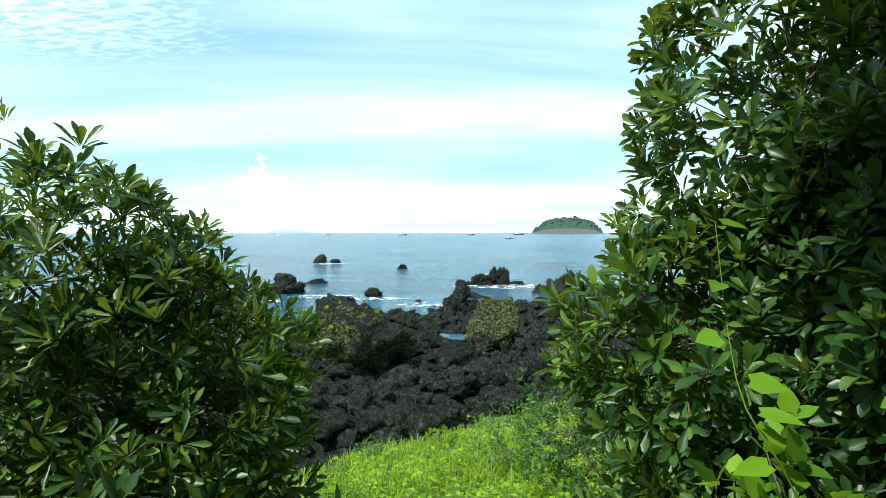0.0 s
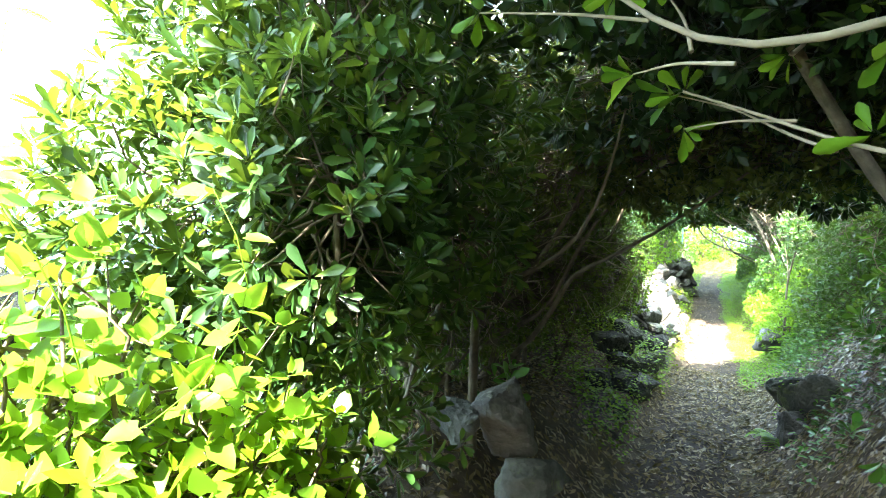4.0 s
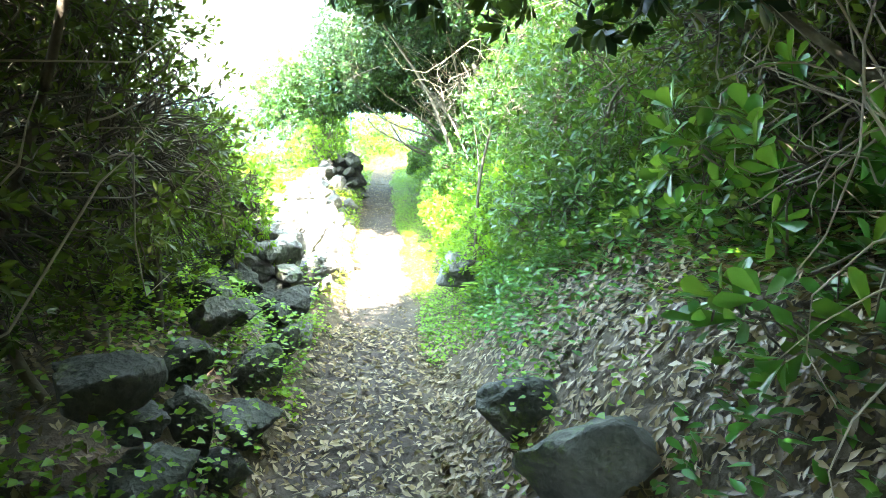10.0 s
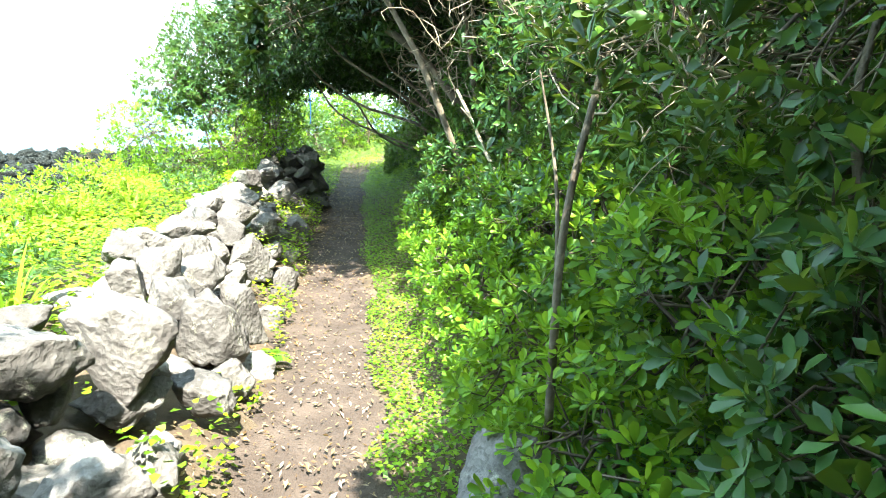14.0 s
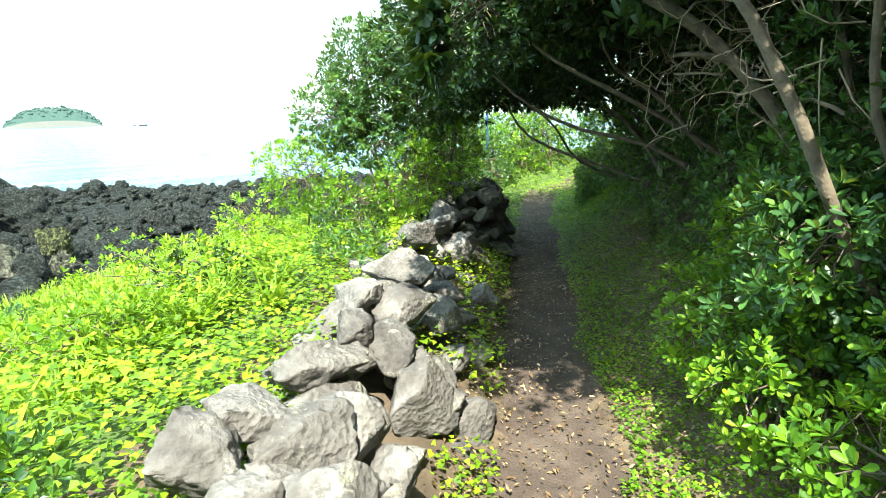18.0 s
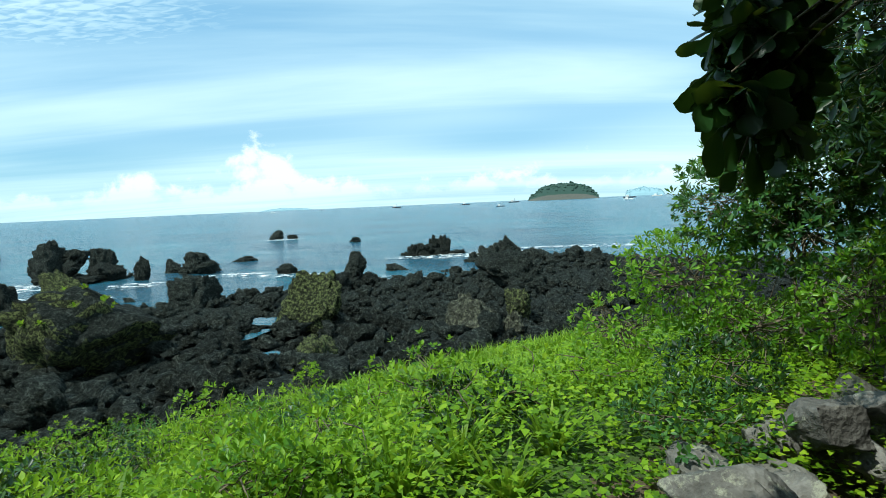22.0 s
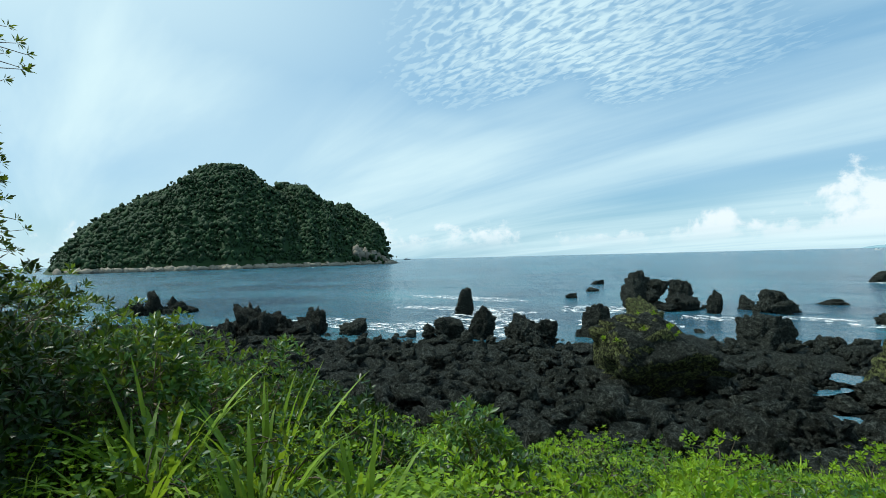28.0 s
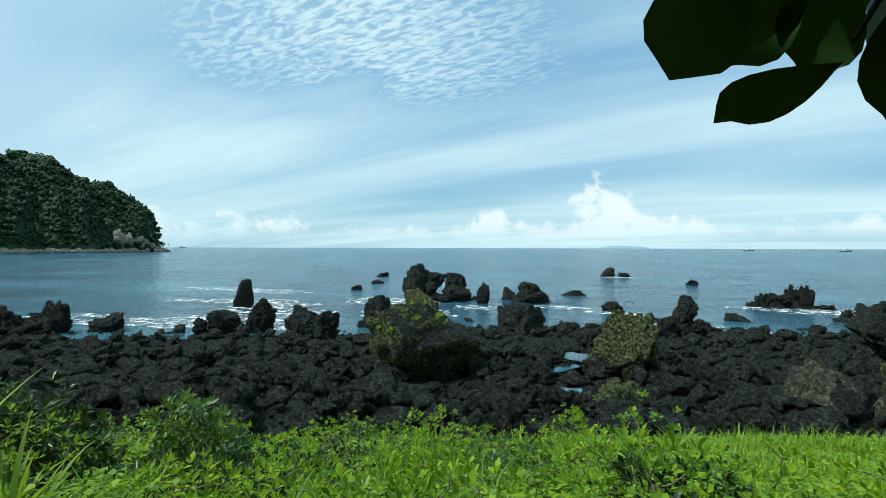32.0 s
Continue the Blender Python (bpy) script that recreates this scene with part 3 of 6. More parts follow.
def joined(name, meshes, where_, scale_, turn_):
    """Many small stones as one mesh: arrays of (verts, faces) placed about."""
    VV, FF, base = [], [], 0
    for i, (p, s, a) in enumerate(zip(where_, scale_, turn_)):
        V, F = meshes[i % len(meshes)]
        c, sn = math.cos(a), math.sin(a)
        R = np.array([[c, -sn, 0], [sn, c, 0], [0, 0, 1]])
        VV.append((V * s) @ R.T + p)
        FF.append(F + base)
        base += len(V)
    return mesh_from(name, np.concatenate(VV), np.concatenate(FF))


def raw(me):
    V = np.empty(len(me.vertices) * 3)
    me.vertices.foreach_get("co", V)
    F = np.empty(len(me.loops), np.int32)
    me.loops.foreach_get("vertex_index", F)
    return V.reshape(-1, 3), F.reshape(-1, 3)


# ---- land and sea ----
def lines(stretches):
    out = [stretches[0][0]]
    for a, b, s in stretches:
        out.extend(np.linspace(a, b, max(2, int((b - a) / s) + 1))[1:])
    return np.array(out)


def build_ground():
    xs = lines([(-110, -50, 6), (-50, -4, 0.55), (-4, 16, 0.13), (16, 40, 0.6), (40, 110, 5)])
    ys = lines([(-60, -4, 4), (-4, 12, 0.13), (12, 34, 0.3), (34, 75, 0.6), (75, 110, 4)])
    X, Y = np.meshgrid(xs, ys, indexing="ij")
    Z = ground_z(X, Y)
    n, m = X.shape
    i, j = np.meshgrid(np.arange(n - 1), np.arange(m - 1), indexing="ij")
    q = i * m + j
    F = np.stack([q, q + m, q + m + 1, q + 1], -1).reshape(-1, 4)
    V = np.stack([X, Y, Z], -1).reshape(-1, 3)
    me = mesh_from("ground", V, F, True)
    c = V[F].mean(1)
    d, zp, px = path_frame(c[:, 0], c[:, 1])
    wob = (fbm(c[:, 0] * 2.5, c[:, 1] * 2.5, 0, 3, 21) - 0.5)
    idx = np.full(len(F), 1)
    idx[(d > 1.6) & (px > 5.0)] = 2
    idx[(d > 3.0)] = 2
    idx[(px > 13.2) & (np.abs(d) > 0.3)] = 2
    idx[d > 11.0 - 1.8 * step(5, 1, px) + wob * 3] = 3
    idx[np.abs(d - 0.07) < 0.31 + wob * 0.25] = 0
    for mat in (M_PATH, M_EARTH, M_TURF, M_BASALT):
        me.materials.append(mat)
    me.polygons.foreach_set("material_index", idx.astype(np.int32))
    tagged(new("ground", me), "trodden earth path, green slope and black lava shore", "ground", kind="structure")


build_ground()


def build_sea():
    r = np.concatenate([[0], np.geomspace(20, 4850, 40)])
    a = np.linspace(0, 2 * math.pi, 97)[:-1]
    R, A = np.meshgrid(r[1:], a, indexing="ij")
    V = np.concatenate([[(0, 30, 0)], np.stack([R * np.cos(A), 30 + R * np.sin(A), 0 * R], -1).reshape(-1, 3)])
    F = []
    for k in range(96):
        F.append((0, 1 + k, 1 + (k + 1) % 96))
    for i in range(len(r) - 2):
        for k in range(96):
            p, q = 1 + i * 96 + k, 1 + i * 96 + (k + 1) % 96
            F += [(p, p + 96, q + 96), (p, q + 96, q)]
    me = mesh_from("sea", V, F, True)
    me.materials.append(M_WATER)
    tagged(new("sea", me), "calm blue sea reaching the horizon", "sea", kind="structure")


build_sea()
VIEW = (8.9, 5.5)


def polar(az, r):
    """A place r metres from the viewpoint, az degrees to the left of +y."""
    a = np.radians(az)
    return VIEW[0] - r * np.sin(a), VIEW[1] + r * np.cos(a)


def build_headland():
    hill = thing("headland", "wooded hill headland with a pale rocky foot across the water", "hill")
    az = np.linspace(58.8, 90.0, 150)
    prof_a = [58.8, 59.7, 60.2, 60.9, 62.0, 64.0, 66.4, 68.5, 70.3, 71.4, 72.4, 74.3, 76.7, 78.8, 81.4, 83.5, 85.1, 86.6, 88.8, 90.0]
    prof_h = [0, 4, 25, 48, 66, 81, 84, 104, 105, 97, 103, 115, 112, 103, 86, 70, 60, 46, 18, 0]
    H = np.interp(az, prof_a, prof_h) * 1.05
    r0 = np.interp(az, [58.8, 66, 74, 90], [760, 640, 580, 560]) + 12 * (vnoise(az * 1.3, 0 * az, 0, 4) - 0.5)
    t = np.linspace(0, 1, 40)
    A, T = np.meshgrid(az, t, indexing="ij")
    R = r0[:, None] + 170 * T
    k = np.interp(T, [0, 0.015, 0.12, 0.3, 0.55, 0.8, 1], [0, 0.06, 0.26, 0.55, 0.88, 1.0, 0.98])
    steep = step(63.5, 60.0, A)
    k = k * (1 - steep) + step(0, 0.25, T) * steep
    X, Y = polar(A, R)
    gully = 16 * np.exp(-((A - 71.6 + 3.5 * (1 - T)) / 1.0) ** 2) + 9 * np.exp(-((A - 66.2 + 2 * (1 - T)) / 0.8) ** 2) + 9 * np.exp(-((A - 79.5 - 2 * (1 - T)) / 1.2) ** 2)
    Z = H[:, None] * k - gully * np.sin(np.clip(T, 0, 1) * math.pi) + (fbm(A * 0.35, R * 0.03, 0, 3, 12) - 0.5) * 20 * step(0.03, 0.2, T) * np.minimum(1, H[:, None] / 40) - 0.5
    n, m = A.shape
    i, j = np.meshgrid(np.arange(n - 1), np.arange(m - 1), indexing="ij")
    q = i * m + j
    F = np.stack([q, q + 1, q + m + 1, q + m], -1).reshape(-1, 4)
    V = np.stack([X, Y, Z], -1).reshape(-1, 3)
    part("slope", mesh_from("slope", V, F, True), M_FOREST, hill)
    # pale rocks along the foot
    stones = [raw(rock_mesh("stone", 2, 300 + s, 0.45)) for s in range(4)]
    ra = np.random.default_rng(3)
    fa = ra.uniform(59.3, 89, 260)
    fr = np.interp(fa, az, r0)
    fx, fy = polar(fa, fr)
    part("rocky_foot", joined("rocky_foot", stones, np.stack([fx, fy, 0 * fx + 1.2], 1), np.stack([ra.uniform(5, 12, 260), ra.uniform(5, 12, 260), ra.uniform(3, 8, 260)], 1), ra.uniform(0, 6, 260)), M_PALEROCK, hill, "pale grey shore rocks")["kind"] = "stuff"
    ca = ra.uniform(59.4, 63.4, 90)
    cx, cy = polar(ca, np.interp(ca, az, r0) + 6 + 30 * ra.random(90))
    ch = np.interp(ca, az, H) * 0.28
    part("cliff", joined("cliff", stones, np.stack([cx, cy, ch * 0.6], 1), np.stack([ra.uniform(5, 14, 90), ra.uniform(5, 10, 90), ch * ra.uniform(0.3, 0.9, 90) + 4], 1), ra.uniform(0, 6, 90)), M_PALEROCK, hill, "bare grey cliff")["kind"] = "stuff"
    # the wood: lumpy crowns
    blobs = [raw(rock_mesh("blob", 1, 320 + s, 0.55, fine=0.2, cuts=0)) for s in range(9)]
    N = 13000
    ia, it = ra.uniform(59.8, 89.3, N), ra.uniform(0.03, 0.95, N)
    ii = np.clip(((ia - 58.8) / (90 - 58.8) * 149).astype(int), 0, 149)
    jj = np.clip((it * 39).astype(int), 0, 38)
    w = it * 39 - jj
    P = np.stack([g[ii, jj] * (1 - w) + g[ii, jj + 1] * w for g in (X, Y, Z)], 1) + ra.normal(0, 2.6, (N, 3)) * np.array([1, 1, 0.3])
    s = (3.2 + 4.6 * ra.random(N) ** 2.5) * np.clip(H[ii] / 40, 0.45, 1)
    wood = part("wood", joined("wood", blobs, P, np.stack([s, s, s * ra.uniform(0.8, 1.2, N)], 1), ra.uniform(0, 6, N)), M_FOREST, hill, "dense dark green wood")
    tagged(wood, kind="stuff")
    # single pines on the skyline
    pa = [61.6, 62.4, 62.9, 63.6, 64.1, 64.8, 66.0, 68.3, 68.8, 76.0, 77.2, 78.5, 80.0, 80.5, 82.0]
    trunks, tops = [], []
    for a in pa:
        h = float(np.interp(a, prof_a, prof_h))
        x, y = polar(a, float(np.interp(a, az, r0)) + 130)
        trunks.append(([(x, y, h - 3), (x + 0.6, y, h + 4)], 0.35, 0.2))
        for q in range(5):
            tops.append((x + ra.normal(0, 1.6), y + ra.normal(0, 1.6), h + 1.5 + q * 0.7))
    for line in trunks:
        part("pine_trunk", tubes("pine_trunk", [line], 5), M_BARK, hill)
    tops = np.array(tops)
    tagged(part("pine_crown", joined("pine_crown", blobs, tops, np.full((len(tops), 3), 2.6), ra.uniform(0, 6, len(tops))), M_FOREST, hill), kind="stuff")


build_headland()


def build_island(name, label, az0, az1, r, height, seed, flat=0.6, mats=None):
    isle = thing(name, label, "island")
    az = np.linspace(az0, az1, 60)
    u = np.linspace(-1, 1, 60)
    top = height * np.clip(1 - np.abs(u) ** 2.3, 0, 1) ** flat * (0.85 + 0.3 * vnoise(u * 5, 0 * u, 0, seed))
    t = np.linspace(0, 1, 14)
    A, T = np.meshgrid(az, t, indexing="ij")
    R = r + height * 3 * T
    X, Y = polar(A, R)
    Z = top[:, None] * np.interp(T, [0, 0.04, 0.12, 0.5, 1], [0, 0.24, 0.40, 0.85, 1.0]) + (vnoise(A * 30, T * 9, 0, seed) - 0.5) * height * 0.08 * (T > 0.1)
    n, m = A.shape
    i, j = np.meshgrid(np.arange(n - 1), np.arange(m - 1), indexing="ij")
    q = i * m + j
    F = np.stack([q, q + 1, q + m + 1, q + m], -1).reshape(-1, 4)
    V = np.stack([X, Y, Z], -1).reshape(-1, 3)
    cliff = (j.ravel() < 1)
    cl, gr = mats or (M_PALEROCK, M_FOREST)
    part("cliff", mesh_from("cliff", V, F[cliff], True), cl, isle, "pale bare cliffs")["kind"] = "stuff"
    part("green_top", mesh_from("green_top", V, F[~cliff], True), gr, isle, "dark wooded top")
    ra = np.random.default_rng(seed)
    blobs = [raw(rock_mesh("blob", 1, 340 + s, 0.7)) for s in range(3)]
    K = 160
    ii, jj = ra.integers(2, 58, K), ra.integers(3, 14, K)
    P = np.stack([X[ii, jj], Y[ii, jj], Z[ii, jj]], 1)
    s = height * ra.uniform(0.10, 0.2, K)
    part("wood", joined("wood", blobs, P, np.stack([s * 1.5, s * 1.5, s], 1), ra.uniform(0, 6, K)), gr, isle)["kind"] = "stuff"


# wood colour shifted towards blue for the haze of distance
M_ISLE = leaf_material("haze_tinted_wood", (0.018, 0.045, 0.035), (0.028, 0.062, 0.048), (0.04, 0.085, 0.06), 0.9, 0.0)
build_island("island", "flat-topped wooded island with pale cliffs on the horizon", -9.2, -16.2, 2300, 76, 5, 0.85, (M_ISLEROCK, M_ISLE))
build_island("island", "small hazy island low on the horizon", -18.6, -22.2, 4200, 62, 8, 0.5, (M_HAZE, M_HAZE))
build_island("island", "low far strip of hazy coast on the horizon", -23.6, -28.5, 4700, 34, 9, 0.9, (M_HAZE, M_HAZE))
build_island("island", "thin far strip of hazy land on the horizon", 17.5, 12.5, 4750, 22, 11, 0.9, (M_HAZE, M_HAZE))


# ---- shore rocks ----
def shore_rock(name, label, x, y, z, w, h, seed, mat, deep=1.0, rough=0.42, blocky=0.15, level=5, sink=0.25):
    """One craggy rock; a reef is a cluster of crags grown together."""
    if name == "lava_reef":
        ra = np.random.default_rng(seed)
        crags = [raw(rock_mesh("crag", 4, seed * 7 + s, 0.6, blocky=0.2, fine=0.16, cuts=8)) for s in range(4)]
        n = 16
        off = ra.uniform(-0.5, 0.5, (n, 2)) * np.array([w, w * 0.55])
        size = w * ra.uniform(0.16, 0.42, n)
        tall = h * ra.uniform(0.45, 1.25, n) * (1.15 - np.abs(off[:, 0]) / w)
        me = joined(name, crags, np.stack([off[:, 0], off[:, 1], tall * 0.2], 1), np.stack([size, size, tall], 1), ra.uniform(0, 6, n))
        ob = part(name, me, mat)
        ob.location = (x, y, z)
        ob.rotation_euler = (0, 0, math.atan2(x - VIEW[0], VIEW[1] - y) + math.pi)
        return tagged(ob, label, "reef", kind="stuff")
    me = rock_mesh(name, level, seed, rough * 0.8, blocky=blocky, fine=0.11, cuts=9)
    if name == "lava_pillar" and w > 2.4:
        # shoulders and broken crags grown to the main block
        ra = np.random.default_rng(seed)
        crags = [raw(me)] + [raw(rock_mesh("crag", 4, seed * 5 + q, 0.5, blocky=0.2, fine=0.14, cuts=8)) for q in range(4)]
        at = [(0, 0, 0)] + [(math.cos(a) * r, math.sin(a) * r, z0) for a, r, z0 in zip(ra.uniform(0, 6.28, 4), ra.uniform(0.3, 0.55, 4), ra.uniform(-0.36, 0.22, 4))]
        size = [(0.92, 0.86, 0.96)] + [(q, q * 0.9, q * k) for q, k in zip(ra.uniform(0.32, 0.58, 4), ra.uniform(0.7, 1.2, 4))]
        me = joined(name, crags, np.array(at), np.array(size), [0, 1, 2, 3, 4])
    ob = part(name, me, mat)
    ob.scale = (w * 1.04, w * 1.04 * deep, h * 1.06 * (1 + sink))
    ob.location = (x, y, z + h * 0.5 * (1 - sink))
    ob.rotation_euler = (0, 0, seed * 1.3)
    return tagged(ob, label, "rock")


BLACK = "black lava rock standing in the sea"
# name, label, x, y, foot, width, height, seed, material
def great_boulder(x, y, z):
    """The leaning boulder: a long sloping back, a hollow under its seaward-facing brow."""
    V, F = raw(rock_mesh("boulder", 5, 11, 0.22, blocky=0.25, fine=0.08, cuts=9))
    right, near = np.array([0.84, 0.55]), np.array([0.55, -0.84])
    a, b, c = V[:, 0] * 6.2, V[:, 1] * 5.4, V[:, 2] * 5.0
    low = np.clip(0.15 - V[:, 2], 0, 0.6)
    a, b = a + c * 0.28 - low * np.clip(V[:, 0] + 0.1, 0, 1) * 2.5, b + c * 0.20 - low * np.clip(V[:, 1] + 0.1, 0, 1) * 5.0
    me = mesh_from("boulder", np.stack([a * right[0] + b * near[0], a * right[1] + b * near[1], c], 1), F)
    ob = part("boulder", me, M_BASALT)
    me.materials.append(M_LICHEN)
    # lichen grows on the sloping back and the top
    mid = V[F].mean(1)
    nrm = np.empty(len(F) * 3)
    me.polygons.foreach_get("normal", nrm)
    up = nrm.reshape(-1, 3)[:, 2]
    q = mid * 5
    grown = up + 1.6 * (fbm(q[:, 0], q[:, 1], q[:, 2], 3, 5) - 0.5) - 0.9 * mid[:, 0] + 0.7 * mid[:, 2]
    me.polygons.foreach_set("material_index", (grown > 0.20).astype(np.int32))
    ob.location = (x, y, z)
    return tagged(ob, "huge dark boulder with yellow-green lichen on its sloping face", "rock")


great = great_boulder(-3.6, 24.0, 1.95)
shore_rock("boulder", "upright pale lichen-crusted boulder on the lava shore", 2.7, 29.0, 1.0, 2.9, 2.7, 12, M_LICHEN, 0.9, 0.34, 0.2, 5)
shore_rock("boulder", "low pale boulder in front of the lava shore", 4.5, 21.6, 1.4, 2.0, 1.35, 13, M_LICHEN, 0.8, 0.4, 0.3)
shore_rock("boulder", "white-crusted boulder at the edge of the grass", 9.4, 23.4, 2.1, 1.9, 1.7, 14, M_CRUST, 0.8, 0.4, 0.45)
shore_rock("boulder", "small white-crusted boulder at the edge of the grass", 10.5, 22.4, 2.2, 1.2, 0.9, 15, M_CRUST, 0.9, 0.4, 0.4)
shore_rock("boulder", "round grey boulder behind the white-crusted one", 11.2, 25.6, 2.2, 1.1, 1.2, 16, M_LICHEN, 0.9, 0.3, 0.2)
shore_rock("boulder", "dark boulder beside the great lichen boulder", 0.6, 23.6, 0.8, 2.6, 1.7, 17, M_BASALT, 1.0)
for row in (("lava_pillar", BLACK, -32.6, 64.0, -0.5, 5.6, 4.6, 21), ("lava_pillar", BLACK, -27.1, 64.6, -0.5, 5.0, 2.5, 22), ("lava_pillar", BLACK, -31.0, 71.0, -0.5, 3.2, 3.4, 23),
            ("lava_pillar", "narrow black finger of lava in the sea", -22.4, 62.8, -0.5, 1.6, 2.9, 24), ("lava_pillar", BLACK, -21.9, 68.8, -0.5, 1.8, 2.1, 25),
            ("lava_pillar", "square black lava block in the sea", -18.4, 67.9, -0.5, 3.9, 3.3, 26), ("lava_pillar", "narrow black finger of lava in the sea", -41.7, 44.7, -0.5, 2.1, 3.2, 27),
            ("lava_pillar", BLACK, -25.8, 34.1, 0.0, 2.2, 2.5, 28), ("lava_pillar", BLACK, -18.5, 31.7, 0.0, 2.6, 2.8, 29), ("lava_pillar", BLACK, -26.5, 31.3, -0.1, 3.0, 2.5, 30),
            ("lava_pillar", BLACK, -36.3, 27.8, -0.4, 2.4, 1.7, 31), ("lava_reef", "low black lava reef at the mouth of the inlet", -38.9, 20.9, -0.4, 9.0, 4.2, 32),
            ("lava_reef", "low black lava reef off the point", -74.8, 17.5, -0.4, 8.0, 3.6, 33), ("lava_pillar", "two-stepped black lava pillar at the water's edge", 1.6, 48.3, -0.3, 3.2, 2.3, 34),
            ("lava_pillar", "small black lava cap on the stepped pillar", 1.9, 48.6, 1.4, 1.9, 1.75, 35), ("lava_reef", "low black lava reef washed by surf", 7.8, 78.2, -0.5, 7.8, 3.2, 36),
            ("lava_reef", "long low lava reef washed by surf", 16.3, 67.5, -0.4, 9.6, 2.9, 37), ("lava_reef", "long low lava reef washed by surf", 22.1, 61.8, -0.3, 9.0, 2.6, 38),
            ("sea_rock", "small black rocks far out in the sea", -28.6, 132.1, -0.5, 3.4, 2.4, 39), ("sea_rock", "small black rocks far out in the sea", -24.4, 131.0, -0.5, 2.4, 1.6, 40),
            ("sea_rock", BLACK, -7.6, 63.6, -0.5, 2.2, 1.5, 41), ("sea_rock", BLACK, -7.5, 111.6, -0.5, 2.9, 1.4, 42), ("sea_rock", BLACK, -70.1, 102.8, -0.5, 3.5, 1.4, 43),
            ("sea_rock", "flat black rock awash in the sea", -18.0, 80.3, -0.5, 4.2, 1.1, 44), ("boulder", "black shoulder of lava behind the great boulder", -7.4, 41.0, 0.0, 3.4, 2.4, 45),
            ("boulder", "broad black lava mound on the shore", 13.6, 42.6, 0.4, 4.8, 2.6, 46), ("lava_pillar", "pale-topped lava pillar among black rocks", -15.9, 41.4, 0.0, 2.3, 3.2, 47),
            ("lava_pillar", BLACK, -20.1, 41.3, -0.3, 3.0, 2.6, 48), ("lava_pillar", BLACK, -19.6, 34.5, -0.1, 2.6, 2.3, 49), ("lava_pillar", BLACK, -22.3, 44.2, -0.4, 2.5, 2.7, 50),
            ("sea_rock", BLACK, -48.0, 70.0, -0.4, 2.0, 1.1, 51), ("sea_rock", BLACK, -56.0, 84.0, -0.4, 2.6, 1.1, 52), ("sea_rock", BLACK, 4.0, 62.0, -0.4, 2.2, 1.0, 53)):
    shore_rock(*row, M_LICHEN if row[7] in (47,) else M_BASALT, deep=0.9 + 0.02 * (row[7] % 7), rough=0.30, blocky=0.25 + 0.1 * (row[7] % 4))


def scatter_shore():
    ra = np.random.default_rng(17)
    variants = [rock_mesh("shore_stone", 4, 400 + s, 0.62, fine=0.24, blocky=0.1 * (s % 4)) for s in range(8)]
    for me in variants:
        me.materials.append(M_BASALT)
    small = [raw(rock_mesh("small_stone", 2 if s < 10 else 1, 420 + s, 0.75, fine=0.24, cuts=6, blocky=0.15 * (s % 3))) for s in range(20)]
    # single stones on the near shore
    n = 0
    while n < 290:
        x, y = ra.uniform(-20, 24), ra.uniform(11, 40)
        d = float(path_frame(np.array([x]), np.array([y]))[0][0])
        if not 11.2 < d < 36 or ra.random() > 1.25 - d / 30:
            continue
        s = 0.5 + 1.5 * ra.random() ** 2.2
        me = variants[n % 8]
        ob = part("lava_stone", me, None)
        h = s * ra.uniform(0.5, 0.85)
        ob.scale = (s, s * ra.uniform(0.7, 1.0), h)
        ob.location = (x, y, gz(x, y) + h * 0.16)
        ob.rotation_euler = (ra.normal(0, 0.2), ra.normal(0, 0.2), ra.uniform(0, 6.3))
        tagged(ob, "rough black lava stone on the shore", "rock", "stones of the lava shore")
        n += 1
    # the uncounted rest
    N = 20000
    x, y = ra.uniform(-55, 50, N), ra.uniform(8, 75, N)
    d, _, _ = path_frame(x, y)
    z = ground_z(x, y)
    keep = (d > 10.8) & (z > -0.75) & (z < 4) & (ra.random(N) < np.clip(1.15 - d / 70, 0.3, 1))
    x, y, z = x[keep], y[keep], z[keep]
    s = 0.16 + 1.3 * ra.random(len(x)) ** 4 + 0.004 * np.maximum(y, 0)
    P = np.stack([x, y, z + 0.2 * s], 1)
    S = np.stack([s, s * ra.uniform(0.7, 1, len(x)), s * ra.uniform(0.5, 0.9, len(x))], 1)
    turn = ra.uniform(0, 6.3, len(x))
    close = (s > 0.42)
    for sel, kinds in ((close, small[:10]), (~close, small[10:])):
        me = joined("lava_field", kinds, P[sel], S[sel], turn[sel])
        tagged(part("lava_field", me, M_BASALT), "jumbled field of black lava blocks along the shore", "rocks", kind="stuff")


scatter_shore()


def surf(x, y, w, l, turn, seed):
    """A patch of broken white water round a rock."""
    ra = np.random.default_rng(seed)
    a = np.linspace(0, 2 * math.pi, 41)[:-1]
    r = 0.6 + 0.8 * vnoise(np.cos(a) * 2 + seed, np.sin(a) * 2, 0, seed)
    rings = [0.25, 0.6, 1.0]
    V = [(0, 0, 0.05)]
    for k in rings:
        V += [(w * 0.8 * k * q * math.cos(t), l * 1.9 * k * q * math.sin(t), 0.03 + 0.05 * ra.random() * (1.2 - k)) for t, q in zip(a, r)]
    F = [(0, 1 + i, 1 + (i + 1) % 40) for i in range(40)]
    for k in range(2):
        for i in range(40):
            p, q = 1 + k * 40 + i, 1 + k * 40 + (i + 1) % 40
            F += [(p, p + 40, q + 40), (p, q + 40, q)]
    ob = part("surf", mesh_from("surf", V, F, True), M_FOAM)
    ob.location, ob.rotation_euler = (x, y, 0.03), (0, 0, turn)
    tagged(ob, "broken white surf washing round black rocks", "surf", kind="stuff")


